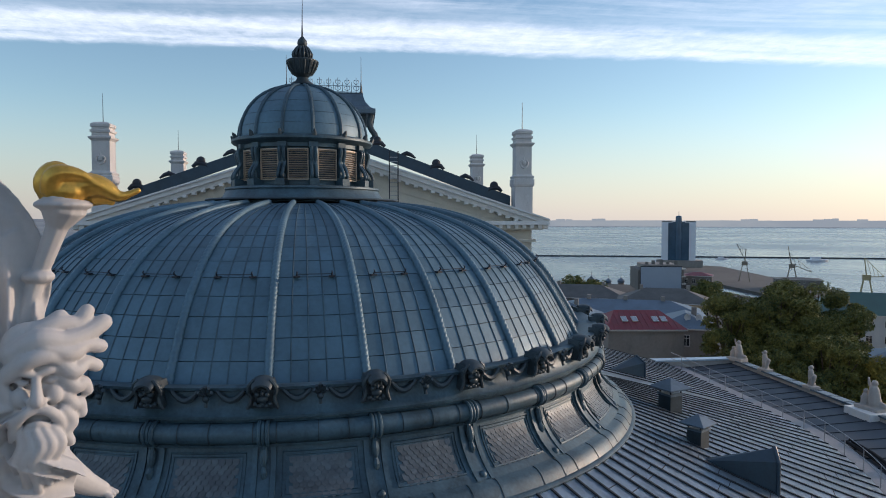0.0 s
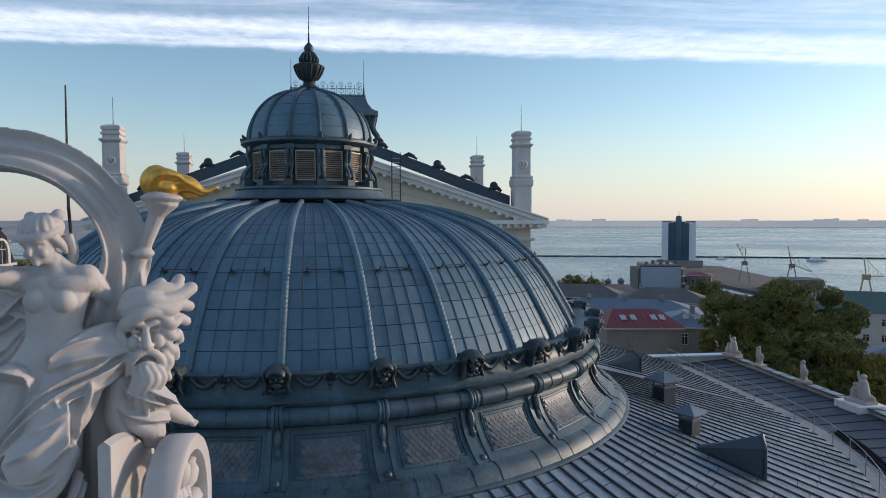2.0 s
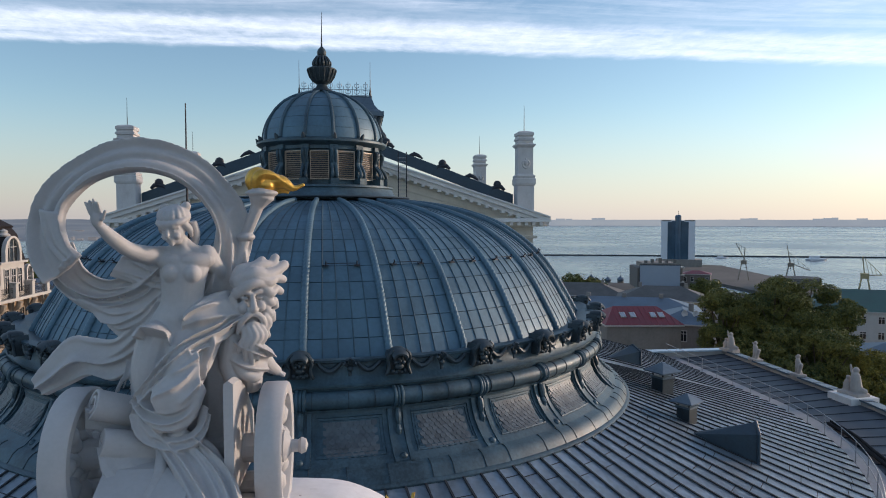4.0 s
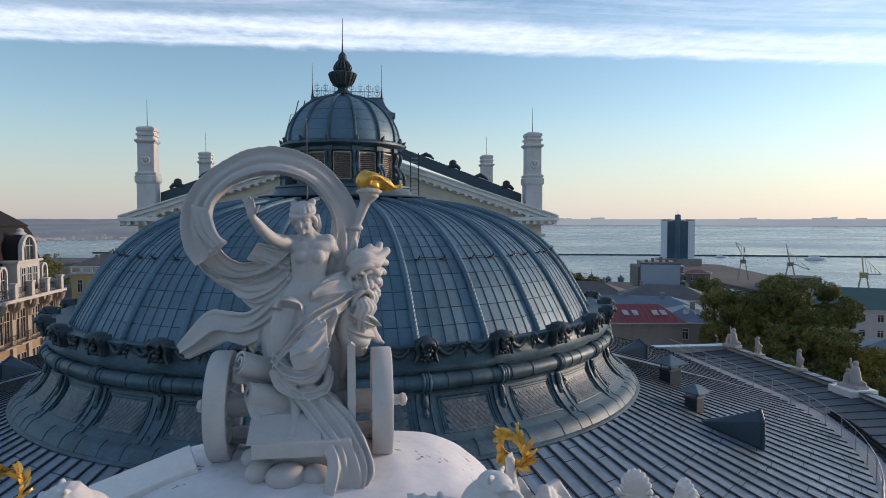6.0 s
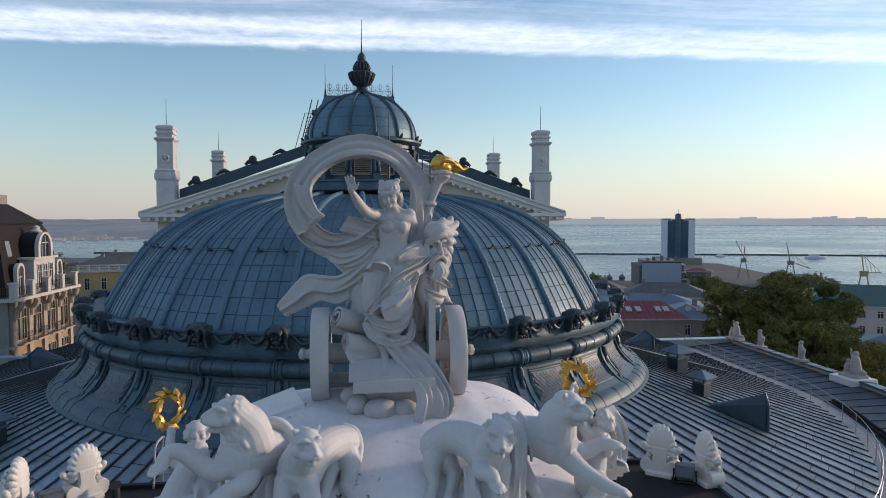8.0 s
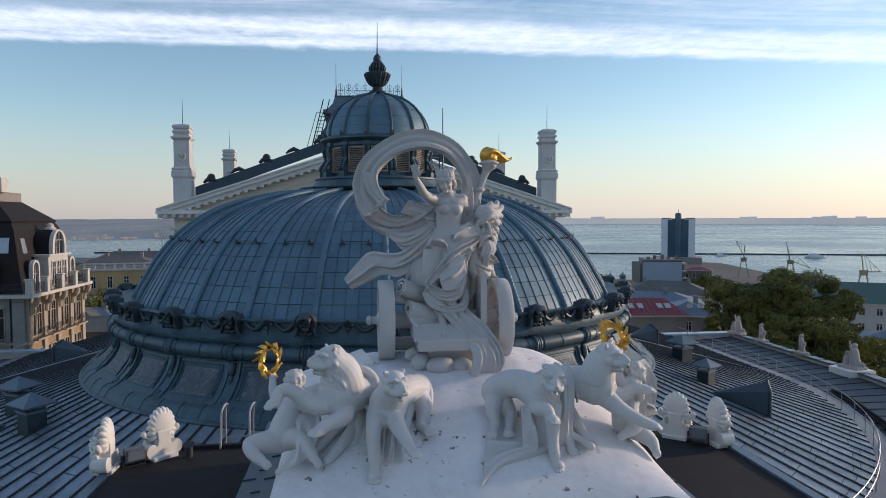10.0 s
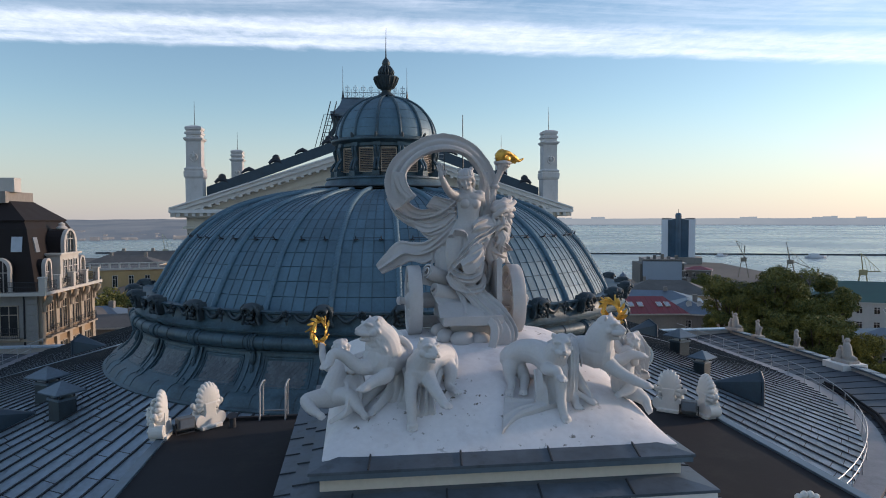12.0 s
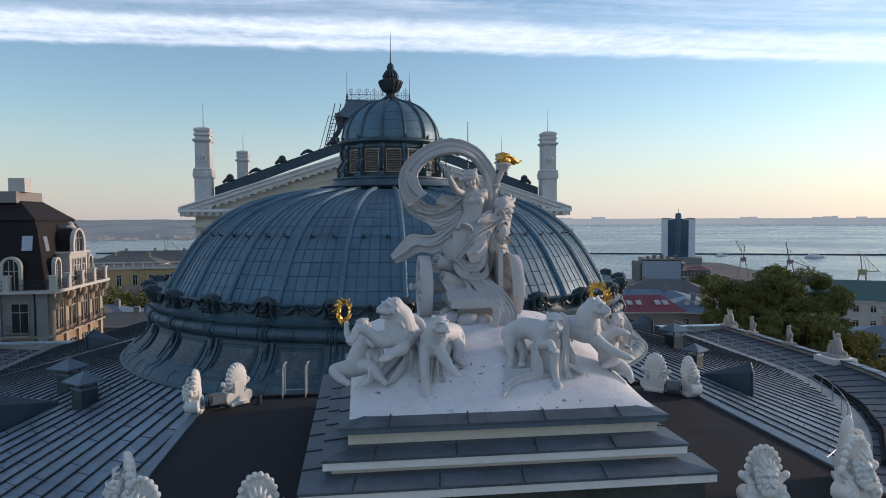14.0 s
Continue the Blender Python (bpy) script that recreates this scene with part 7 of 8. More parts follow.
def wreath(place, turn, label):
    w = thing("laurel_wreath", label, "wreath", "gilded wreaths")
    ring = [(0.15 * math.cos(a), 0, 0.19 * math.sin(a)) for a in [TAU * k / 24 for k in range(25)]]
    part("stem", tube(ring, 0.014, 6), M_GOLD, w, smooth=True)
    random.seed(11)
    for k in range(30):
        a = TAU * k / 30
        o = new("leaf", leaf_mesh)
        o.parent = w
        side = 1 if k % 2 else -1
        o.matrix_basis = (Matrix.Translation((0.15 * math.cos(a), random.uniform(-0.02, 0.02), 0.19 * math.sin(a))) @ Matrix.Rotation(-a, 4, "Y") @ Matrix.Rotation(radians(26 * side), 4, "Y")
                          @ Matrix.Rotation(radians(random.uniform(-35, 35)), 4, "X") @ rotz(radians(random.uniform(-60, 60))) @ Matrix.Diagonal((1.2, 1.3, 1.3, 1)))
    put(w, Matrix.Translation(place) @ Euler([radians(v) for v in turn]).to_matrix().to_4x4() @ Matrix.Diagonal((0.8, 0.8, 0.8, 1)))


wreath((-2.17, -28.62, 1.93), (0, 10, 40), "gilded laurel wreath held up by the kneeling putto")
wreath((2.05, -28.92, 2.18), (10, -15, -50), "gilded laurel wreath held up beside the leaping panther")

# ---- the town around ----
M_WALL_W = material("pale_render", (0.155, 0.146, 0.134), 0.85, 0, 0.15, 0.25, 3, 0.1, (0.17, 0.155, 0.14), 0.4, streak=0.6)
M_WALL_Y = material("ochre_render", (0.42, 0.32, 0.18), 0.85, 0, 0.15, 0.25, 3, 0.1, (0.25, 0.2, 0.14), 0.4, streak=0.6)
M_WALL_G = material("grey_render", (0.24, 0.22, 0.20), 0.85, 0, 0.2, 0.25, 3, 0.1, (0.13, 0.12, 0.11), 0.5, streak=0.6)
M_ROOF_R = material("red_metal_roof", (0.17, 0.018, 0.028), 0.5, 0.1, 0.2, 0.4, 4, 0.1)
M_ROOF_B = material("blue_metal_roof", (0.11, 0.15, 0.2), 0.5, 0.2, 0.25, 0.3, 4, 0.1)
M_ROOF_G = material("green_metal_roof", (0.045, 0.10, 0.085), 0.5, 0.1, 0.2, 0.3, 4, 0.1)
M_ROOF_D = material("old_slate_roof", (0.10, 0.095, 0.09), 0.7, 0, 0.3, 0.4, 3, 0.2)
M_PANE = material("dark_window_glass", (0.02, 0.025, 0.03), 0.08, 0, 0.2)
M_TRIM = material("white_trim", (0.5, 0.48, 0.45), 0.7, 0, 0.08, 1, 10, 0.1, (0.4, 0.37, 0.34), 0.3)
M_MANSARD = material("dark_brown_mansard", (0.018, 0.0145, 0.015), 0.75, 0.0, 0.25, 0.6, 10, 0.15, spec=0.25)

pane_cache = {}


def window(parent, m, w, h, frame_mat=None, name="window"):
    """A window: frame proud of the wall, pane set back, one mullion and one bar; it faces -y of m."""
    key = (round(w, 2), round(h, 2), frame_mat.name if frame_mat else "")
    if key not in pane_cache:
        fr = bmesh.new()
        t = min(0.1, w * 0.12)
        for lo, hi in (((-w / 2, -0.06, 0), (-w / 2 + t, 0.1, h)), ((w / 2 - t, -0.06, 0), (w / 2, 0.1, h)), ((-w / 2, -0.06, 0), (w / 2, 0.1, t)), ((-w / 2, -0.06, h - t), (w / 2, 0.1, h)),
                       ((-t * 0.4, -0.04, 0), (t * 0.4, 0.1, h)), ((-w / 2, -0.04, h * 0.68), (w / 2, 0.1, h * 0.68 + t * 0.8))):
            add_box(fr, lo, hi)
        pane_cache[key] = (link_mesh("window_frame", fr, frame_mat or M_TRIM), link_mesh("pane", box((-w / 2 + 0.02, -0.012, 0.02), (w / 2 - 0.02, 0.02, h - 0.02)), M_PANE))
    a, b = pane_cache[key]
    o = new(name, a)
    o.parent = parent
    o.matrix_basis = m
    q = new("pane", b)
    q.parent = o


def house(label, x, y, w, d, h, turn, wall_mat, roof_mat, pitch=0.35, floors=2, bays=4, base=STREET_Z, category="house", hip=True, chimneys=1, windows=True, over=0.4, inset=None):
    """A house with its front towards -y: walls, hipped or gabled roof, windows on the front and one side."""
    t = thing("house", label, category)
    part("wall", box((-w / 2, -d / 2, 0), (w / 2, d / 2, h)), wall_mat, t)
    part("eave", box((-w / 2 - over, -d / 2 - over, h), (w / 2 + over, d / 2 + over, h + 0.22)), M_TRIM, t)
    bm = bmesh.new()
    k = min(w, d) / 2
    rise = k * pitch * 2 * 0.7
    k = inset or k
    a, b = w / 2 + over, d / 2 + over
    if w >= d:
        r0, r1 = (-a + (k if hip else 0), 0), (a - (k if hip else 0), 0)
    else:
        r0, r1 = (0, -b + (k if hip else 0)), (0, b - (k if hip else 0))
    lo = [bm.verts.new(q) for q in ((-a, -b, h + 0.22), (a, -b, h + 0.22), (a, b, h + 0.22), (-a, b, h + 0.22))]
    hi = [bm.verts.new((*r0, h + 0.22 + rise)), bm.verts.new((*r1, h + 0.22 + rise))]
    if w >= d:
        fs = ((lo[0], lo[1], hi[1], hi[0]), (lo[1], lo[2], hi[1]), (lo[2], lo[3], hi[0], hi[1]), (lo[3], lo[0], hi[0]))
    else:
        fs = ((lo[0], lo[1], hi[0]), (lo[1], lo[2], hi[1], hi[0]), (lo[2], lo[3], hi[1]), (lo[3], lo[0], hi[0], hi[1]))
    for f in fs:
        bm.faces.new(f)
    bm.faces.new(lo[::-1])
    part("roof", bm, roof_mat, t)
    for c in range(chimneys):
        cx = -w * 0.25 + w * 0.5 * c / max(1, chimneys - 1) if chimneys > 1 else w * 0.15
        part("chimney", box((cx - 0.4, -0.4, h + rise * 0.5), (cx + 0.4, 0.4, h + rise + 1.0), 0.03), M_WALL_G, t)
    if windows:
        fh = h / floors
        for f in range(floors):
            for c in range(bays):
                window(t, Matrix.Translation((-w / 2 + w * (c + 0.5) / bays, -d / 2 - 0.02, f * fh + fh * 0.28)), min(1.1, w / bays * 0.5), fh * 0.5)
            for c in range(max(2, bays // 2)):
                window(t, rotz(radians(-90)) @ Matrix.Translation((-d / 2 + d * (c + 0.5) / max(2, bays // 2), -w / 2 - 0.02, f * fh + fh * 0.28)), min(1.1, d / bays * 0.7), fh * 0.5)
    put(t, Matrix.Translation((x, y, base)) @ rotz(radians(turn)))
    return t


# red-roofed house with skylights, and its neighbours
red = house("grey house with a dark red metal roof and skylights", 42.9, 63.2, 10.6, 10.0, 12.75, -7, M_WALL_G, M_ROOF_R, 0.29, 4, 6, chimneys=0, inset=2.4, windows=False)
M_SKY = material("pale_skylight_glass", (0.35, 0.38, 0.42), 0.1, 0.3, 0.1)
for x in (-2.5, -1.05, 1.9, 3.1):
    sk = part("skylight", box((-0.4, -0.72, 0), (0.4, 0.72, 0.12), 0.02), M_TRIM, red)
    sk.matrix_basis = Matrix.Translation((x, -2.7, 12.97 + 0.42 * 2.7 - 0.08)) @ Matrix.Rotation(math.atan(2.03 / 5.4), 4, "X")
    part("glass", box((-0.33, -0.64, 0.12), (0.33, 0.64, 0.135)), M_SKY, sk)
for k in range(14):
    part("roof_seam", tube([(-5.2 + 0.8 * k, -5.38, 12.99), (-5.2 + 0.8 * k, -5.38 + min(5.2, 2.2 * max(0.3, 5.6 - abs(-5.2 + 0.8 * k))), 12.99 + 2.03 / 5.4 * min(5.2, 2.2 * max(0.3, 5.6 - abs(-5.2 + 0.8 * k))))], 0.03, 4), M_ROOF_R, red)
house("long low house with pale blue metal roof", 58, 104, 30, 13, 9.0, -22, M_WALL_W, M_ROOF_B, 0.25, 2, 8, chimneys=3)
house("old house with blue-grey metal roof and chimneys", 40, 96, 18, 12, 9.5, -22, M_WALL_G, M_ROOF_B, 0.3, 2, 5, chimneys=3)
house("low house with blue sheet roof behind the red one", 56, 74, 9, 12, 11.0, -25, M_WALL_G, M_ROOF_B, 0.3, 3, 3, chimneys=1)
house("brown tiled house among trees", 78, 128, 22, 14, 8.0, -24, M_WALL_Y, M_ROOF_D, 0.3, 2, 6, chimneys=2)
house("grey house with slate roof", 36, 140, 20, 14, 7.5, -18, M_WALL_G, M_ROOF_D, 0.35, 2, 5, chimneys=2)
house("cream house with dark roof", 64, 150, 24, 14, 7.0, -22, M_WALL_W, M_ROOF_D, 0.3, 2, 6, chimneys=2)
# dishes on the blue roof
for k in range(3):
    dish = thing("satellite_dish", "small pale satellite dish on a roof", "satellite dish", "satellite dishes")
    part("bowl", lathe([(0.02, 0.0), (0.3, 0.06), (0.55, 0.2), (0.56, 0.22), (0.3, 0.1), (0.02, 0.04)], 16), M_TRIM, dish, smooth=True)
    part("mast", tube([(0, 0, 0), (0, 0.5, -0.9)], 0.04, 6), M_IRON, dish)
    put(dish, Matrix.Translation((54.5 + 1.6 * k, 70.5 - 0.6 * k, -11.4)) @ Matrix.Rotation(radians(80), 4, "X"))
# billboard building
bb = thing("billboard_building", "long pale building with a big blank grey hoarding", "building")
part("wall", box((-9.2, 0, 0), (13, 26, 8.4)), M_WALL_W, bb)
part("top_floor", box((-6, 3, 8.4), (11, 24, 10.2)), M_WALL_G, bb)
for f in range(3):
    part("balcony_band", box((9.0, -0.5, 2.6 + 2.9 * f), (14.0, 26, 3.1 + 2.9 * f)), M_TRIM, bb)
M_BOARD = material("grey_blue_hoarding", (0.30, 0.35, 0.42), 0.6, 0, 0.06, 0.1, 2, 0.05)
part("hoarding", box((-8.2, -1.2, 1.0), (11.6, -0.8, 9.6)), M_BOARD, bb)
part("hoarding_frame", tube([(-8.3, -1.25, 0.9), (11.7, -1.25, 0.9), (11.7, -1.25, 9.7), (-8.3, -1.25, 9.7), (-8.3, -1.25, 0.9)], 0.22, 5), M_IRON, bb)
for k in range(5):
    part("roof_unit", box((-5 + 3.6 * k, 4 + 2 * (k % 2), 10.2), (-3.6 + 3.6 * k, 6 + 2 * (k % 2), 11.2 + 0.5 * (k % 3)), 0.05), M_WALL_W, bb)
for k in range(3):
    part("hoarding_post", box((-8 + 7.5 * k, -0.8, -4), (-7.6 + 7.5 * k, -0.4, 9.0)), M_IRON, bb)
put(bb, Matrix.Translation((110.0, 201.5, STREET_Z + 2.2)) @ rotz(radians(-14)) @ Matrix.Diagonal((0.72, 0.72, 0.92, 1)))
house("small pale pavilion by the port road", 128, 206, 10, 8, 7.2, -30, M_WALL_W, M_ROOF_R, 0.2, 2, 4, chimneys=0)
house("flat grey terminal by the passenger pier", 318, 420, 30, 18, 7.0, -28, M_WALL_W, M_ROOF_D, 0.08, 2, 9, base=SEA_Z + 1.8, chimneys=0)

# church domes far off
for k, (x, y, s) in enumerate(((104, 254, 0.8), (111, 252, 0.65), (116, 250, 0.72), (108, 258, 0.5))):
    ch = thing("church_dome", "grey church drum with small onion dome and cross", "church dome", "church domes")
    part("drum", lathe([(1.8, -8), (1.8, 1.2), (2.1, 1.4), (1.7, 1.6)], 20), M_WALL_W, ch, smooth=True)
    part("onion", lathe([(1.6, 1.6), (2.1, 2.2), (2.2, 2.9), (1.7, 3.6), (0.8, 4.2), (0.3, 4.8), (0.12, 5.6)], 20), M_ROOF_B, ch, smooth=True)
    part("cross", tube([(0, 0, 5.4), (0, 0, 7.2)], 0.09, 5), M_IRON, ch)
    put(ch, Matrix.Translation((x, y, -25.4 + s)) @ Matrix.Diagonal((s, s, s, 1)))

# the tall harbour hotel
hotel = thing("harbour_hotel", "white slab hotel tower with dark glass middle", "hotel tower")
M_HWHITE = material("white_cladding", (0.66, 0.68, 0.72), 0.5, 0, 0.05, 0.05, 1, 0.05)
M_HGLASS = material("blue_black_glazing", (0.05, 0.10, 0.16), 0.12, 0.2, 0.2, 0.1, 1, 0.02)
part("wing", box((-17, -7, 0), (-6.2, 7, 47)), M_HWHITE, hotel)
part("wing", box((6.2, -7, 0), (17, 7, 47)), M_HWHITE, hotel)
part("glass_middle", box((-6.2, -8.2, 0), (6.2, 8.2, 47.5)), M_HGLASS, hotel)
part("glass_spine", lathe([(3.2, 0), (3.2, 52), (2.6, 53.4), (0.2, 54)], 16), M_HGLASS, hotel).matrix_basis = Matrix.Translation((0, -8.0, 0))
for x0, x1 in ((-10.4, -6.2), (6.2, 10.4)):
    part("glass_strip", box((x0, -7.3, 2), (x1, -6.9, 46.5)), M_HGLASS, hotel)
for k in range(17):
    for x0, x1 in ((-10.4, -6.3), (6.3, 10.4)):
        part("floor_band", box((x0, -7.45, 3 + 2.6 * k), (x1, -7.28, 3.35 + 2.6 * k)), M_HGLASS, hotel)
for s in (-1, 1):
    part("roof_rail", box((min(s * 7, s * 16.6), -6.6, 47), (max(s * 7, s * 16.6), 6.6, 48.4)), M_WALL_G, hotel)
part("mast", tube([(0, -6, 53), (0, -6, 58)], 0.2, 5), M_IRON, hotel)
part("podium", box((-22, -13, -1), (24, 13, 7)), M_WALL_G, hotel)
put(hotel, Matrix.Translation((338.7, 645.8, SEA_Z + 1.8)) @ rotz(radians(-26)))


def crane(label, x, y, base, h, mat, jib, turn):
    c = thing("harbour_crane", label, "crane", "harbour cranes")
    for sx in (-1, 1):
        for sy in (-1, 1):
            part("leg", tube([(sx * 4, sy * 4, 0), (sx * 1.4, sy * 1.4, h * 0.55)], 0.3, 5), mat, c)
    part("cab", box((-2.2, -2.2, h * 0.5), (2.2, 2.2, h * 0.62), 0.1), mat, c)
    part("mast", tube([(0, 0, h * 0.55), (-jib[0] * 0.15, 0, h)], 0.34, 5), mat, c)
    part("jib", tube([(1.5, 0, h * 0.58), jib], 0.3, 5), mat, c)
    part("tie", tube([(-jib[0] * 0.15, 0, h), jib], 0.18, 4), mat, c)
    for k in range(4):
        a = Vector((1.5, 0, h * 0.58)).lerp(Vector(jib), (k + 0.5) / 4)
        part("brace", tube([a, Vector((-jib[0] * 0.15, 0, h)).lerp(Vector(jib), (k + 0.5) / 4)], 0.14, 4), mat, c)
    put(c, Matrix.Translation((x, y, base)) @ rotz(radians(turn)))


M_CRANE_Y = material("yellow_grey_crane_paint", (0.36, 0.30, 0.16), 0.6)
M_CRANE_D = material("dull_crane_paint", (0.2, 0.17, 0.13), 0.6)
crane("dull yellow harbour crane with a folded jib", 307, 340, SEA_Z + 1.8, 27, M_CRANE_Y, (9, 0, 16), -35)
crane("dark harbour crane with raised jib", 312, 478, SEA_Z + 1.8, 26, M_CRANE_D, (-6, 0, 30), -30)
crane("dark harbour crane with jib lowered seaward", 341, 460, SEA_Z + 1.8, 24, M_CRANE_D, (14, 0, 9), -30)
part("jib", tube([(0, 0, 10), (-3, 0, 29)], 0.3, 5), M_CRANE_D, bpy.data.objects["harbour_crane.002"])
for x, y, s in ((560, 730, 1.0), (470, 790, 0.6)):
    ship = thing("ship", "small white ship on the calm sea", "ship", "ships")
    bm = bmesh.new()
    add_rings(bm, [[(-14, 0, 0), (-9, -2.6, 0), (9, -2.6, 0), (13, 0, 0), (9, 2.6, 0), (-9, 2.6, 0)], [(-15, 0, 3), (-10, -3, 2.6), (9, -3, 2.4), (16, 0, 3.4), (9, 3, 2.4), (-10, 3, 2.6)]])
    part("hull", bm, M_HWHITE, ship)
    part("deckhouse", box((-8, -2, 2.5), (4, 2, 6.0), 0.2), M_HWHITE, ship)
    put(ship, Matrix.Translation((x, y, SEA_Z - 0.4)) @ Matrix.Diagonal((s, s, s, 1)))

# cream house with green roof, and a low blue roof before it
house("cream house with dark green metal roof", 101.5, 79.5, 34, 14, 11.2, -30, M_TRIM, M_ROOF_G, 0.34, 4, 12, chimneys=0)
house("low shed with pale blue metal roof", 71.5, 41.0, 20, 12, 10.5, -36, M_WALL_G, M_ROOF_B, 0.22, 3, 5, chimneys=0)
house("brick annexe beside the cream house", 80, 47.0, 12, 8, 13.2, -36, M_WALL_Y, M_ROOF_D, 0.15, 4, 4, chimneys=0)

# the streets towards the bay on the other side
M_OCHRE = material("ochre_plaster", (0.42, 0.30, 0.15), 0.85, 0, 0.15, 0.25, 3, 0.1, (0.28, 0.2, 0.12), 0.4, streak=0.6)
ochre = house("long ochre building with a white roof balustrade", -46, 126, 30, 12, 16.2, 8, M_OCHRE, M_ROOF_D, 0.04, 3, 9, chimneys=0)
for k in range(16):
    part("balustrade_post", box((-15 + 2 * k - 0.18, -6.3, 16.4), (-15 + 2 * k + 0.18, -5.95, 17.6)), M_TRIM, ochre)
part("balustrade_rail", box((-15.2, -6.35, 17.6), (15.2, -5.9, 17.85)), M_TRIM, ochre)
part("balustrade_foot", box((-15.2, -6.35, 16.4), (15.2, -5.9, 16.65)), M_TRIM, ochre)
house("ochre building with a slate roof above the port", -66, 162, 18, 12, 14.6, 5, M_OCHRE, M_ROOF_D, 0.3, 3, 6, chimneys=2)
house("long grey building with a dark hipped roof", -64, 178, 34, 14, 14.2, 0, M_WALL_G, M_ROOF_D, 0.34, 3, 10, chimneys=3)
house("low grey house with a patched sheet roof", -36, 62, 15, 9, 12.6, 6, M_WALL_G, M_ROOF_D, 0.2, 3, 5, chimneys=1)
house("low grey house with an old sheet roof", -45, 76, 16, 10, 11.6, -4, M_WALL_G, M_ROOF_B, 0.25, 3, 5, chimneys=2)
random.seed(21)
mats = (M_WALL_W, M_WALL_Y, M_WALL_G, M_WALL_Y)
roofs = (M_ROOF_D, M_ROOF_D, M_ROOF_B, M_ROOF_D, M_ROOF_D)
words = {M_WALL_W: "pale", M_WALL_Y: "ochre", M_WALL_G: "grey"}
rwords = {M_ROOF_D: "slate", M_ROOF_B: "blue metal", M_ROOF_G: "green metal"}
for k in range(34):
    a = radians(-36 + 27 * (k % 9) / 8 + random.uniform(-1.3, 1.3))
    d = 122 + 38 * (k // 9) + random.uniform(-10, 10)
    wm, rm = random.choice(mats), random.choice(roofs)
    house("%s town house with a %s roof" % (words[wm], rwords[rm]), -2 + d * math.sin(a), -36 + d * math.cos(a), random.uniform(14, 24), random.uniform(10, 14), random.uniform(6.5, 12.5) - max(0, (d - 180) * 0.03), random.uniform(-15, 35),
          wm, rm, 0.3, 3, 6, chimneys=random.randint(0, 2), windows=d < 200)
for k in range(22):
    a = radians(-38 + 29 * random.random())
    d = random.uniform(420, 850)
    wm, rm = random.choice(mats), random.choice(roofs)
    house("%s port shed with a %s roof" % (words[wm], rwords[rm]), -2 + d * math.sin(a), -36 + d * math.cos(a), random.uniform(20, 60), random.uniform(14, 22), random.uniform(5, 10), random.uniform(-10, 40), wm, rm, 0.12, 1, 3, base=SEA_Z + 1.6,
          category="shed", chimneys=0, windows=False)
M_GANTRY = material("pale_green_gantry", (0.22, 0.26, 0.22), 0.6)
crane("pale grey-green harbour crane by the bay", -175, 600, SEA_Z + 1.6, 36, M_GANTRY, (16, 0, 16), 20)
crane("pale grey-green harbour crane by the bay", -300, 640, SEA_Z + 1.6, 30, M_GANTRY, (-18, 0, 18), 10)
for k in range(3):
    pierb = tagged(part("jetty", box((-60, -2, -2), (60, 2, 2.0)), M_WATERWALL), "dark jetty in the bay", "jetty", kind="structure")
    put(pierb, Matrix.Translation((-330 + 110 * k, 1010 + 70 * k, SEA_Z)) @ rotz(radians(-12)))

# ---- the mansard house ----
# ochre of the side wall, with the low sun's warmth put in
M_STUCCO = material("sun_warm_stucco", (0.3, 0.215, 0.135), 0.85, 0, 0.15, 0.4, 4, 0.1, (0.17, 0.13, 0.09), 0.5, streak=0.6)
M_MOULD = material("beige_moulding", (0.36, 0.31, 0.25), 0.8, 0, 0.12, 0.6, 8, 0.12, (0.22, 0.18, 0.14), 0.5, streak=0.5)
mh = thing("mansard_house", "beige stuccoed apartment house with a tall dark mansard roof", "apartment house")
X1, Y0, Y1, X0 = -32.1, 30.6, 43.6, -57.0
TOP = -3.75
part("wall", prism([(X0, -24), (X1, -24), (X1, TOP), (X0, TOP)], Y0, Y1), M_STUCCO, mh)
# front facing: its cool shade is put into the grey of the stone
M_GREYSTONE = material("shade_grey_rusticated_stone", (0.27, 0.265, 0.26), 0.85, 0, 0.15, 0.5, 6, 0.2, (0.16, 0.15, 0.14), 0.5, streak=0.5)
part("front_facing", box((X0, Y0 - 0.025, -24), (X1 - 0.02, Y0, TOP)), M_GREYSTONE, mh, "grey stone facing of the shaded front")
for k in range(38):
    part("stone_course", box((X0, Y0 - 0.06, -23.8 + 0.53 * k), (X1 - 0.9, Y0 - 0.027, -23.36 + 0.53 * k)), M_GREYSTONE, mh)
part("slab", box((X0, Y0 - 1.0, TOP), (X1 + 1.0, Y1 + 0.6, TOP + 0.3), 0.04), M_TRIM, mh, "white balcony slab")
# roof: steep lower slope, shallow upper slope, attic
bm = bmesh.new()
prof = [(0.4, TOP + 0.3), (1.6, 2.6), (2.0, 3.3), (2.3, 3.55)]
add_rings(bm, [[(X0, Y0 + i, z), (X1 - i, Y0 + i, z), (X1 - i, Y1 - i * 0.8, z), (X0, Y1 - i * 0.8, z)] for i, z in prof])
part("mansard_slope", bm, M_MANSARD, mh, "dark brown steep mansard slope")
bm = bmesh.new()
add_rings(bm, [[(X0, Y0 + i, z), (X1 - i, Y0 + i, z), (X1 - i, Y1 - i * 0.8, z), (X0, Y1 - i * 0.8, z)] for i, z in ((1.9, 3.3), (1.85, 3.45), (4.6, 5.55))])
part("upper_slope", bm, M_MANSARD, mh)
part("attic", box((X0, Y0 + 3.6, 5.2), (X1 - 4.4, Y1 - 3.6, 6.35)), M_WALL_G, mh)
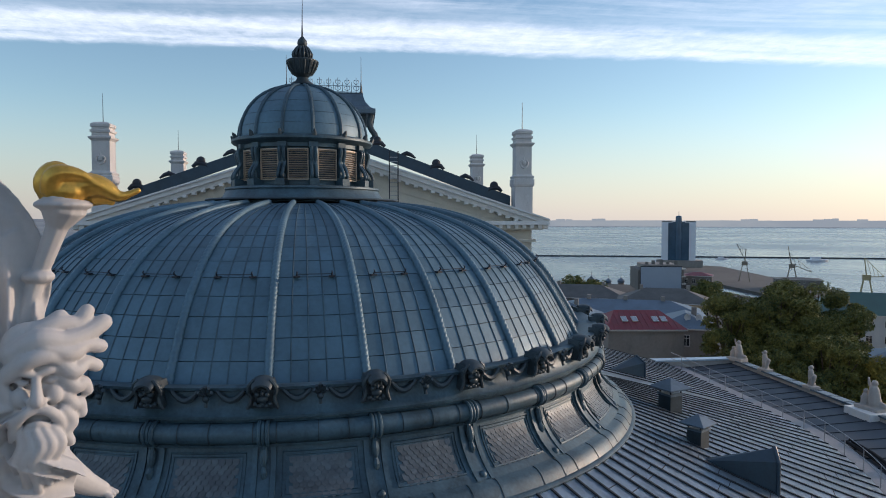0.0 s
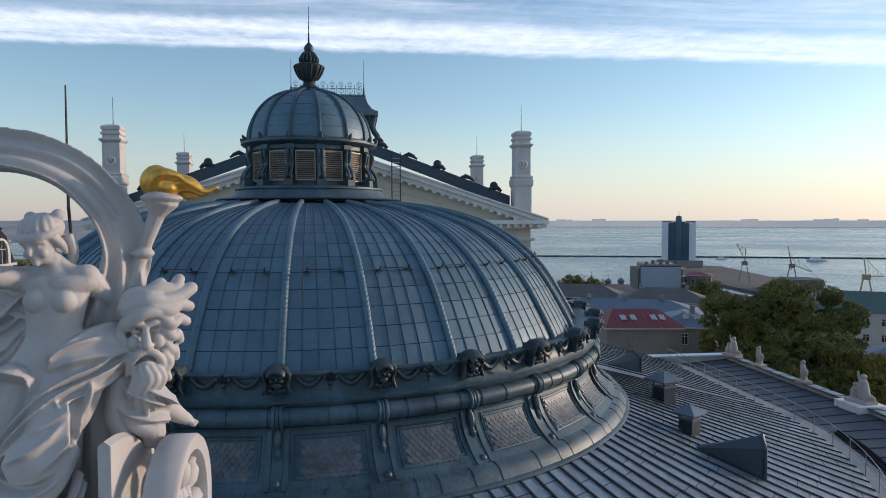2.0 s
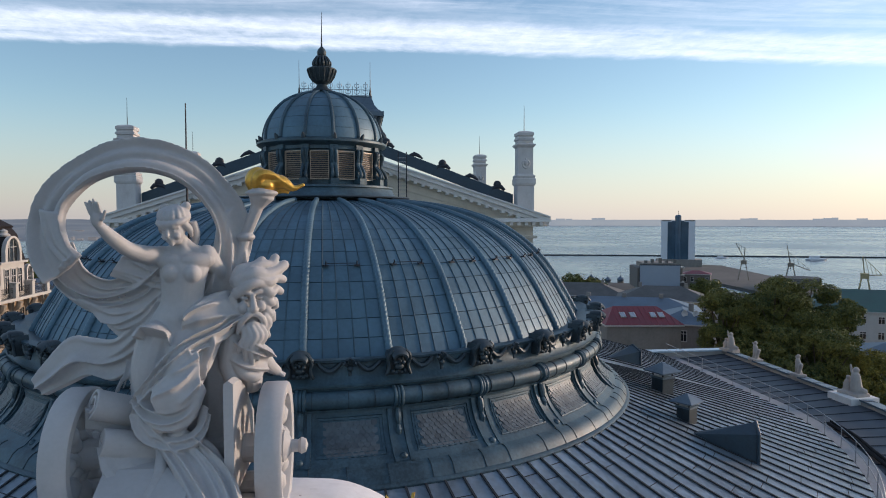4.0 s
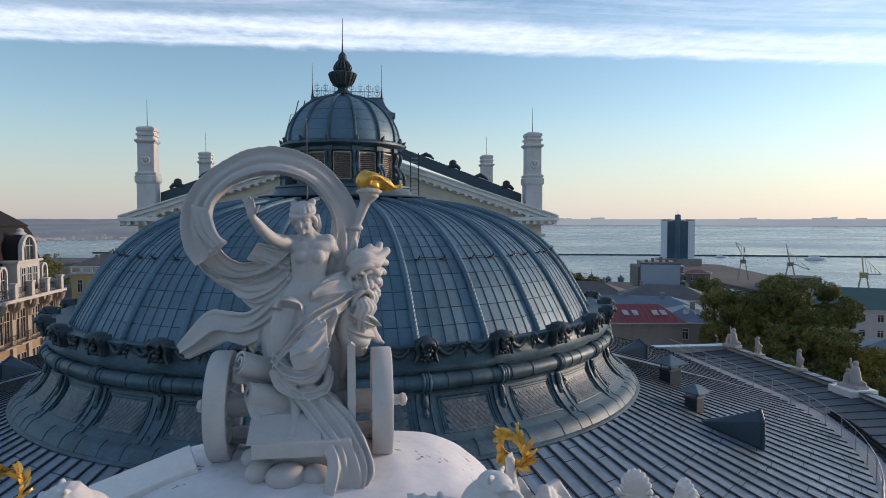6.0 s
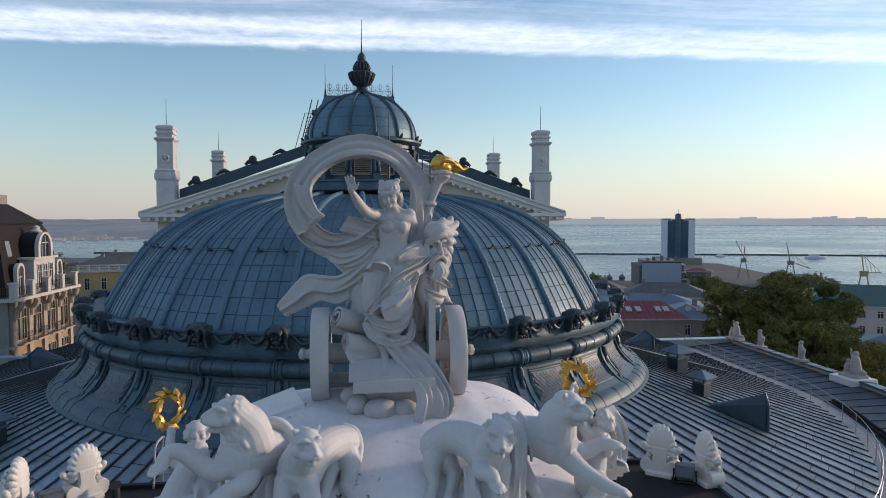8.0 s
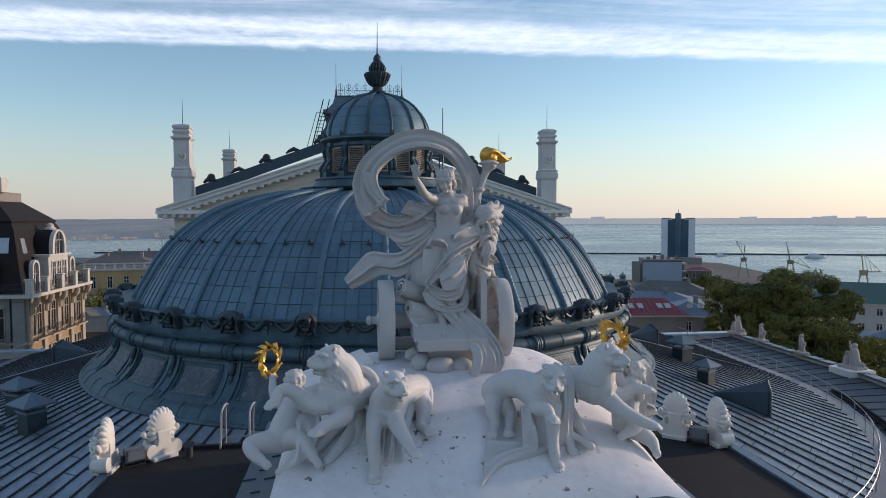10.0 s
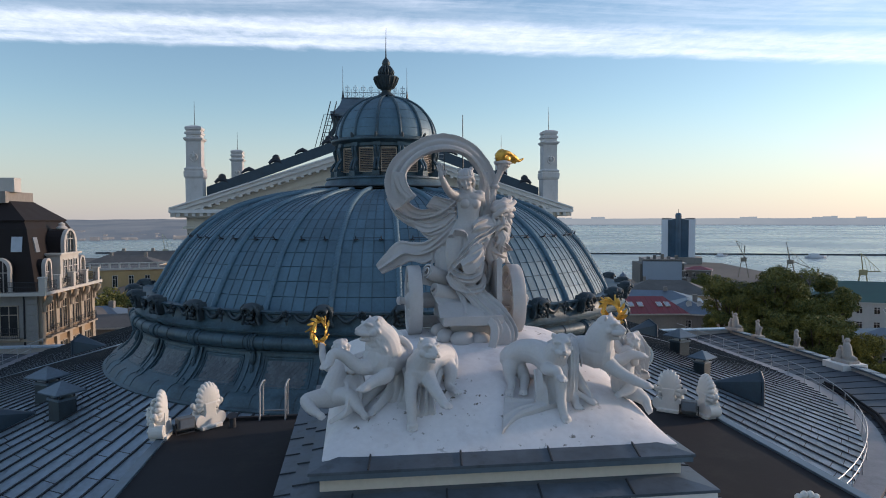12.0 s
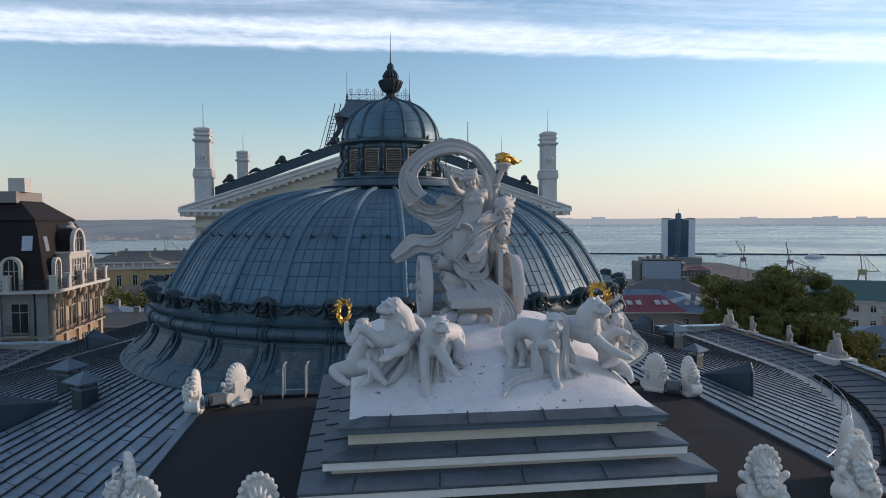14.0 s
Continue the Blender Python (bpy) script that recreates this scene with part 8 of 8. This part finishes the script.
part("chimney", box((-37.6, 35.0, 6.3), (-36.0, 36.4, 7.75), 0.04), M_TRIM, mh)


def arch_window(m, w, h, depth):
    """An arched dormer that stands out of the roof: white surround, glass and glazing bars; faces -y of m."""
    o = part("dormer", bmesh.new(), M_TRIM, mh, "white arched dormer")
    bm = bmesh.new()
    r = w / 2
    arc = [(-r, 0)] + [(r * math.cos(radians(180 - 15 * k)), h - r + r * math.sin(radians(15 * k))) for k in range(13)] + [(r, 0)]
    inner = [(x * 0.72, 0.0 if z <= 0 else z * 0.93 - 0.02) for x, z in arc]
    for i in range(len(arc) - 1):
        q = [arc[i], arc[i + 1], inner[i + 1], inner[i]]
        a = [bm.verts.new((x, -0.15, z)) for x, z in q]
        b = [bm.verts.new((x, 0.22, z)) for x, z in q]
        for f in ((a[0], a[1], a[2], a[3]), (b[3], b[2], b[1], b[0]), (a[0], b[0], b[1], a[1]), (a[2], b[2], b[3], a[3])):
            bm.faces.new(f)
    bmesh.ops.remove_doubles(bm, verts=list(bm.verts), dist=0.0005)
    bmesh.ops.recalc_face_normals(bm, faces=list(bm.faces))
    bm.to_mesh(o.data)
    hood = bmesh.new()
    add_rings(hood, [[(x * 0.97, y, z * 0.985) for x, z in arc] for y in (0.18, depth)])
    part("dormer_roof", hood, M_MANSARD, o, "dark dormer roof")
    bm.free()
    o.matrix_basis = m
    gl = bmesh.new()
    gl.faces.new([gl.verts.new((x, 0.1, z)) for x, z in inner])
    part("pane", gl, M_PANE, o)
    for x in (-w * 0.12, w * 0.12):
        part("glazing_bar", box((x - 0.035, 0.04, 0), (x + 0.035, 0.1, h * 0.88)), M_TRIM, o)
    part("glazing_bar", box((-w * 0.36, 0.04, h * 0.55), (w * 0.36, 0.1, h * 0.55 + 0.07)), M_TRIM, o)
    return o


FZ = TOP + 0.3
sideways = rotz(radians(90))
for y, w, h in ((33.2, 1.5, 3.1), (41.6, 1.4, 3.0)):
    arch_window(Matrix.Translation((X1 - 0.25, y, FZ)) @ sideways, w, h, 1.5)
for x in (-35.6, -39.6, -44.0):
    arch_window(Matrix.Translation((x, Y0 + 0.25, FZ)), 2.0, 3.3, 1.5)
# big dormer in the middle of the side
big = part("big_dormer", box((-0.5, -2.3, 0), (1.9, 2.3, 3.3), 0.04), M_TRIM, mh, "white two-storey dormer with a curved gable")
big.matrix_basis = Matrix.Translation((X1 - 1.6, 37.2, FZ))
part("gable_cornice", box((-0.6, -2.6, 3.3), (2.15, 2.6, 3.52), 0.03), M_TRIM, big)
for y in (-1.25, 0, 1.25):
    window(big, Matrix.Translation((1.93, y, 0.35)) @ sideways, 0.95, 2.5)
arch_window(Matrix.Translation((X1 + 0.3, 37.2, FZ + 3.5)) @ sideways, 3.2, 2.5, 1.6)
part("gable_knob", lathe([(0.5, 5.95), (0.55, 6.1), (0.3, 6.3), (0.34, 6.5), (0.0, 6.7)], 12), M_TRIM, big, smooth=True).matrix_basis = Matrix.Translation((1.2, 0, 0))
part("barrel_roof", lathe([(1.5, 0), (1.5, 2.6)], 20), M_MANSARD, big).matrix_basis = Matrix.Translation((1.0, 0, 4.35)) @ Matrix.Rotation(radians(-90), 4, "Y")
for x, y in ((-34.5, Y0), (-38.5, Y0)):
    sk = part("skylight", box((-0.5, -0.04, -0.75), (0.5, 0.08, 0.75), 0.02), M_SKY, mh)
    sk.matrix_basis = Matrix.Translation((x, Y0 + 1.28, 1.1)) @ Matrix.Rotation(radians(-10.5), 4, "X")
sk = part("skylight", box((-0.08, -0.4, -0.75), (0.06, 0.4, 0.75), 0.02), M_SKY, mh)
sk.matrix_basis = Matrix.Translation((X1 - 1.22, 33.2, 1.0)) @ Matrix.Rotation(radians(-10.5), 4, "Y")
# balustrade: white piers and dark railings
piers = [(X1 + 0.75, Y0 - 0.75 + 3.3 * k) for k in range(5)] + [(X1 + 0.75 - 4.2 * k, Y0 - 0.75) for k in range(1, 6)]
for x, y in piers:
    p_ob = part("baluster_pier", box((-0.28, -0.28, 0), (0.28, 0.28, 1.35), 0.04), M_TRIM, mh)
    p_ob.matrix_basis = Matrix.Translation((x, y, FZ))
    part("pier_cap", box((-0.36, -0.36, 1.35), (0.36, 0.36, 1.5), 0.04), M_TRIM, p_ob)


def railing(a, b, z, h=1.0):
    a, b = Vector((*a, z)), Vector((*b, z))
    bm = bmesh.new()
    n = max(2, int((b - a).length / 0.16))
    for k in range(n + 1):
        q = a.lerp(b, k / n)
        add_tube(bm, [q, q + Vector((0, 0, h))], 0.016, 4)
    for hh in (0.08, h * 0.55, h):
        add_tube(bm, [a + Vector((0, 0, hh)), b + Vector((0, 0, hh))], 0.03, 4)
    part("railing", bm, M_IRON, mh, "dark iron balcony railing")


for k in range(4):
    railing((X1 + 0.75, Y0 - 0.45 + 3.3 * k), (X1 + 0.75, Y0 + 2.25 + 3.3 * k), FZ)
for k in range(5):
    railing((X1 + 0.45 - 4.2 * k, Y0 - 0.75), (X1 - 3.15 - 4.2 * k, Y0 - 0.75), FZ)
# storeys below: pilasters, brackets, windows with balconies
for k in range(5):
    y = Y0 + 0.35 + 3.1 * k
    part("pilaster", box((X1, y - 0.35, -24), (X1 + 0.28, y + 0.35, TOP), 0.03), M_MOULD, mh)
    part("console", tube(spline([(X1 + 0.9, y, TOP - 0.1), (X1 + 0.75, y, TOP - 0.6), (X1 + 0.4, y, TOP - 1.0), (X1 + 0.35, y, TOP - 1.7)], 4), [0.3] * 6 + [0.24] * 7, 8), M_MOULD, mh, smooth=True)
for k in range(6):
    x = X1 - 0.5 - 4.3 * k
    part("pilaster", box((x - 0.45, Y0 - 0.28, -24), (x + 0.45, Y0, TOP), 0.03), M_GREYSTONE, mh)
    for j in range(10):
        part("rustic_block", box((x - 0.5, Y0 - 0.36, -8.6 + 0.5 * j), (x + 0.5, Y0 - 0.2, -8.18 + 0.5 * j), 0.02), M_GREYSTONE, mh)
for f in range(4):
    z = TOP - 4.1 - 4.35 * f
    part("string_course", box((X0, Y0 - 0.34, z - 0.35), (X1 + 0.34, Y1, z - 0.1), 0.02), M_MOULD, mh)
    for k in range(4):
        y = Y0 + 1.9 + 3.1 * k
        for dy in (-0.62, 0.62):
            window(mh, Matrix.Translation((X1 + 0.02, y + dy, z + 0.15)) @ sideways, 1.1, 3.1, M_MOULD)
        railing((X1 + 0.7, y - 1.15), (X1 + 0.7, y + 1.15), z)
        part("balcony_floor", box((X1, y - 1.25, z - 0.14), (X1 + 0.8, y + 1.25, z)), M_MOULD, mh)
    for k in range(5):
        x = X1 - 2.65 - 4.3 * k
        window(mh, Matrix.Translation((x, Y0 - 0.09, z + 0.15)), 1.7, 3.0, M_MOULD)
        railing((x - 1.1, Y0 - 0.6), (x + 1.1, Y0 - 0.6), z)
        part("balcony_floor", box((x - 1.2, Y0 - 0.7, z - 0.14), (x + 1.2, Y0, z)), M_MOULD, mh)
part("drainpipe", tube([(X1 - 1.3, Y0 - 0.1, -24), (X1 - 1.3, Y0 - 0.1, TOP)], 0.08, 6), M_IRON, mh)

# ---- trees ----
def leaf_material(name, dark, light):
    m = bpy.data.materials.new(name)
    m.use_nodes = True
    n, l = m.node_tree.nodes, m.node_tree.links
    b = n["Principled BSDF"]
    b.inputs["Roughness"].default_value = 0.65
    geo = n.new("ShaderNodeNewGeometry")
    t = n.new("ShaderNodeTexNoise")
    t.inputs["Scale"].default_value, t.inputs["Detail"].default_value = 0.28, 3
    l.new(geo.outputs["Position"], t.inputs["Vector"])
    add = n.new("ShaderNodeMath")
    add.operation = "MULTIPLY_ADD"
    l.new(geo.outputs["Random Per Island"], add.inputs[0])
    add.inputs[1].default_value = 0.5
    l.new(t.outputs["Fac"], add.inputs[2])
    r = n.new("ShaderNodeValToRGB")
    r.color_ramp.elements[0].position, r.color_ramp.elements[0].color = 0.45, (*dark, 1)
    r.color_ramp.elements[1].position, r.color_ramp.elements[1].color = 1.0, (*light, 1)
    l.new(add.outputs[0], r.inputs[0])
    l.new(r.outputs[0], b.inputs["Base Color"])
    b.inputs["Transmission Weight"].default_value = 0.0
    return m


M_LEAF = leaf_material("plane_tree_leaves", (0.035, 0.06, 0.016), (0.2, 0.19, 0.04))
# leaf green with the yellow of low sunlight put in
M_LEAF2 = leaf_material("sun_yellow_leaves", (0.065, 0.085, 0.022), (0.3, 0.25, 0.045))
M_BARK = material("grey_brown_bark", (0.10, 0.08, 0.06), 0.9, 0, 0.3, 2, 12, 0.5)


def tree(x, y, height, spread, seed, mat, label, leaf=0.42, count=5200):
    """Trunk, limbs that fork, and a crown of leaf sprays gathered round the limb ends."""
    rnd = random.Random(seed)
    t = thing("tree", label, "tree")
    tr = bmesh.new()
    h0 = height * 0.3
    add_tube(tr, [(0, 0, -0.3), (0.1, 0, h0 * 0.5), (0, 0.1, h0), (0.1, 0.1, height * 0.7)], [height * 0.03, height * 0.025, height * 0.022, height * 0.008], 9)
    ends = []
    for k in range(15):
        a = TAU * k / 15 + rnd.uniform(-0.3, 0.3)
        up = rnd.uniform(0.25, 1.0)
        reach = spread * rnd.uniform(0.45, 0.8) * math.sin(math.acos(min(0.98, up * 0.75)))
        s = Vector((0, 0.05, h0 * rnd.uniform(0.75, 1.25)))
        e = Vector((reach * math.cos(a), reach * math.sin(a), h0 + (height - h0) * up * 0.85))
        mid = s.lerp(e, 0.5) + Vector((0, 0, -0.06 * height))
        add_tube(tr, spline([s, mid, e], 4), [height * 0.012 * (1 - 0.1 * i) for i in range(9)], 6)
        ends.append((e, spread * rnd.uniform(0.2, 0.34)))
        for j in range(5):
            f = s.lerp(e, rnd.uniform(0.5, 0.95)) + Vector((rnd.uniform(-1, 1), rnd.uniform(-1, 1), rnd.uniform(-0.4, 0.8))) * spread * 0.36
            add_tube(tr, [s.lerp(e, 0.5), f], [height * 0.006, height * 0.002], 5)
            ends.append((f, spread * rnd.uniform(0.14, 0.26)))
    part("trunk", tr, M_BARK, t, smooth=True)
    verts, faces = [], []
    for i in range(count):
        c, r = rnd.choice(ends)
        d = Vector((rnd.gauss(0, 1), rnd.gauss(0, 1), rnd.gauss(0, 1))).normalized()
        q = c + Vector((d.x, d.y, d.z * 0.75)) * r * (0.55 + 0.5 * rnd.random())
        n = (d + Vector((rnd.uniform(-1, 1), rnd.uniform(-1, 1), rnd.uniform(-0.3, 1)))).normalized()
        u = n.orthogonal().normalized()
        v = n.cross(u)
        s = leaf * rnd.uniform(0.6, 1.3)
        for w in range(3):
            a = TAU * w / 3 + rnd.uniform(0, 1)
            dr = u * math.cos(a) + v * math.sin(a)
            sd = n.cross(dr)
            k = len(verts)
            verts += [q, q + dr * s * 0.5 + sd * s * 0.26 + n * s * 0.1, q + dr * s - n * s * 0.12, q + dr * s * 0.5 - sd * s * 0.26 + n * s * 0.1]
            faces.append((k, k + 1, k + 2, k + 3))
    me = bpy.data.meshes.new("crown")
    me.from_pydata(verts, [], faces)
    me.materials.append(mat)
    cr = new("crown", me)
    cr.parent = t
    put(t, Matrix.Translation((x, y, STREET_Z)))
    return t


big = "tall leafy plane tree with a broad dark green crown"
tree(50.0, 48.6, 21.2, 5.0, 1, M_LEAF, big, 0.33, 22000)
tree(54.2, 46.8, 22.4, 5.6, 2, M_LEAF, big, 0.33, 22000)
tree(59.6, 44.6, 21.8, 5.2, 3, M_LEAF, big, 0.33, 22000)
tree(57.2, 45.4, 22.0, 5.4, 22, M_LEAF, big, 0.33, 20000)
tree(52.0, 43.0, 18.5, 5.0, 20, M_LEAF, big, 0.33, 16000)
tree(56.4, 39.5, 16.5, 4.8, 21, M_LEAF, big, 0.33, 16000)
tree(60.6, 38.4, 14.0, 4.2, 4, M_LEAF2, "leafy tree with its crown in sunlit yellow", 0.32, 12000)
tree(62.0, 33.5, 11.0, 4.0, 5, M_LEAF2, "leafy tree with its crown in sunlit yellow", 0.32, 10000)
tree(50.0, 40.5, 14.0, 4.4, 6, M_LEAF, "lower leafy tree under the plane trees", 0.33, 12000)
tree(68, 22, 9.0, 6.0, 7, M_LEAF, "round dark tree beyond the parapet", count=4000)
tree(54, 26, 10.5, 5.5, 8, M_LEAF2, "round green tree beyond the parapet", count=4000)
tree(45, 150, 14, 7, 9, M_LEAF, "dark trees on the edge of the upper town", 0.8, 1800)
tree(37, 165, 14, 7, 10, M_LEAF, "dark trees on the edge of the upper town", 0.8, 1800)
tree(72, 175, 10, 8, 11, M_LEAF, "low dark trees before the port road", 0.8, 1800)
tree(80, 186, 7, 6, 12, M_LEAF, "low dark trees before the port road", 0.8, 1800)
tree(120, 184, 7, 6, 13, M_LEAF, "low dark trees before the port road", 0.8, 1800)
tree(-50, 98, 15.5, 5, 14, M_LEAF2, "light green tree between the town houses", 0.6, 2200)
tree(-41.5, 88, 16.5, 4.6, 15, M_LEAF, "dark green tree between the town houses", 0.6, 2200)
tree(-76, 150, 13, 8, 16, M_LEAF, "dark green tree between the town houses", 0.8, 2000)
tree(-100, 190, 13, 9, 17, M_LEAF, "dark green trees above the bay", 0.9, 2000)
tree(-120, 240, 14, 10, 18, M_LEAF, "dark green trees above the bay", 0.9, 2000)
tree(-150, 250, 14, 10, 19, M_LEAF, "dark green trees above the bay", 0.9, 2000)
for k, (x, y, h) in enumerate(((-58, 88, 11.5), (-47, 104, 12.0), (-66, 116, 12.5), (-56, 130, 12.0), (-90, 160, 13.0), (-84, 205, 13.0), (-62, 176, 12.0))):
    tree(x, y, h, 5.5, 40 + k, M_LEAF if k % 3 else M_LEAF2, "dark green tree between the town houses", 0.7, 2000)

# ---- pieces: roof sheets of the dome and scales of the skirt ----
ROWS, COLS = 15, 5


def plate(d0, d1, half, lift, gap=0.012):
    """A zinc sheet between two lengths up the dome and +-half an angle, centred on angle 0."""
    pts = []
    for d in (d0 + gap, (d0 + d1) / 2, d1 - gap):
        r, z, nr, nz = along(DOME_PROFILE, d)
        a = half - gap / r
        for h in (-0.035, lift):
            for s in (-1, 1):
                rr, zz = r + nr * h, z + nz * h
                pts.append((rr * math.sin(s * a), -rr * math.cos(s * a), zz))
    faces = [(2, 3, 7, 6), (6, 7, 11, 10), (0, 2, 6, 4), (4, 6, 10, 8), (3, 1, 5, 7), (7, 5, 9, 11), (1, 3, 2, 0), (8, 10, 11, 9)]
    return pts, faces


near_bays = (-3, -2, 0, 1)
rest_v, rest_f = [], []
for row in range(ROWS):
    d0, d1 = DOME_LEN * row / ROWS, DOME_LEN * (row + 1) / ROWS
    r = along(DOME_PROFILE, (d0 + d1) / 2)[0]
    width = (BAY - 2 * 0.10 / r) / COLS
    pts, faces = plate(d0, d1, width / 2, 0.022)
    me = bpy.data.meshes.new("zinc_sheet")
    me.from_pydata(pts, [], faces)
    me.materials.append(M_SHEET)
    for b in range(-14, 14):
        for c in range(COLS):
            a = (b + 0.5) * BAY + (c - (COLS - 1) / 2) * width
            if b in near_bays:
                o = new("zinc_sheet", me)
                o.parent = dome
                o.matrix_basis = rotz(a)
            else:
                m, k = rotz(a), len(rest_v)
                rest_v += [m @ Vector(q) for q in pts]
                rest_f += [tuple(i + k for i in f) for f in faces]
me = bpy.data.meshes.new("zinc_sheets")
me.from_pydata(rest_v, [], rest_f)
me.materials.append(M_SHEET_MANY)
rest = tagged(new("zinc_sheets", me), kind="stuff")
rest.parent = dome

# standing seams between the columns of sheets
for j in range(1, COLS):
    line = []
    for k in range(31):
        r, z, nr, nz = along(DOME_PROFILE, DOME_LEN * (0.004 + 0.985 * k / 30))
        a = (j - COLS / 2) * (BAY - 2 * 0.10 / r) / COLS
        rr = r + nr * 0.03
        line.append((rr * math.sin(a), -rr * math.cos(a), z + nz * 0.03))
    seam_mesh = link_mesh("standing_seam", tube(line, 0.02, 6), M_ZINC, True)
    for b in range(-14, 14):
        o = new("standing_seam", seam_mesh)
        o.parent = dome
        o.matrix_basis = rotz((b + 0.5) * BAY)

# fish scales in the panels of the skirt
M_SCALE = material("scale_zinc", (0.10, 0.12, 0.135), 0.45, 0.2, 0.35, 1.5, 14, 0.2, (0.2, 0.215, 0.22), 0.35, random_piece=0.2)
M_SCALES = material("scale_zinc_joined", (0.10, 0.12, 0.135), 0.45, 0.2, 0.35, 1.5, 14, 0.2, (0.2, 0.215, 0.22), 0.35, island=0.2)
S_ROWS, S_COLS = 8, 9
rest_v, rest_f = [], []
for row in range(S_ROWS):
    z = -1.93 - 0.105 * row
    w = 2 * (A_IN - 0.013) / S_COLS
    r0, r1 = skirt_at(z), skirt_at(z - 0.15)
    out = []
    for x, u in ((-0.5, 0.0), (0.5, 0.0), (0.5, 0.55), (0.36, 0.85), (0.0, 1.0), (-0.36, 0.85), (-0.5, 0.55)):
        rr = r0 + (r1 - r0) * u + 0.008 + 0.03 * u
        a = x * w * 0.96
        out.append((rr * math.sin(a), -rr * math.cos(a), z - 0.15 * u))
    inner = [(x * 0.998, y * 0.9975, zz - 0.004) for x, y, zz in out]
    pts = out + inner
    n = len(out)
    faces = [tuple(range(n - 1, -1, -1))] + [(i, (i + 1) % n, n + (i + 1) % n, n + i) for i in range(n)]
    me = bpy.data.meshes.new("scale")
    me.from_pydata(pts, [], faces)
    me.materials.append(M_SCALE)
    for b in range(-14, 14):
        for c in range(S_COLS - (row % 2)):
            a = (b + 0.5) * BAY + (c - (S_COLS - 1 - (row % 2)) / 2) * w
            if b in (-2, 0, 1, 2):
                o = new("scale", me)
                o.parent = dome
                o.matrix_basis = rotz(a)
            else:
                m, k = rotz(a), len(rest_v)
                rest_v += [m @ Vector(q) for q in pts]
                rest_f += [tuple(i + k for i in f) for f in faces]
me = bpy.data.meshes.new("scales")
me.from_pydata(rest_v, [], rest_f)
me.materials.append(M_SCALES)
rest = tagged(new("scales", me), kind="stuff")
rest.parent = dome
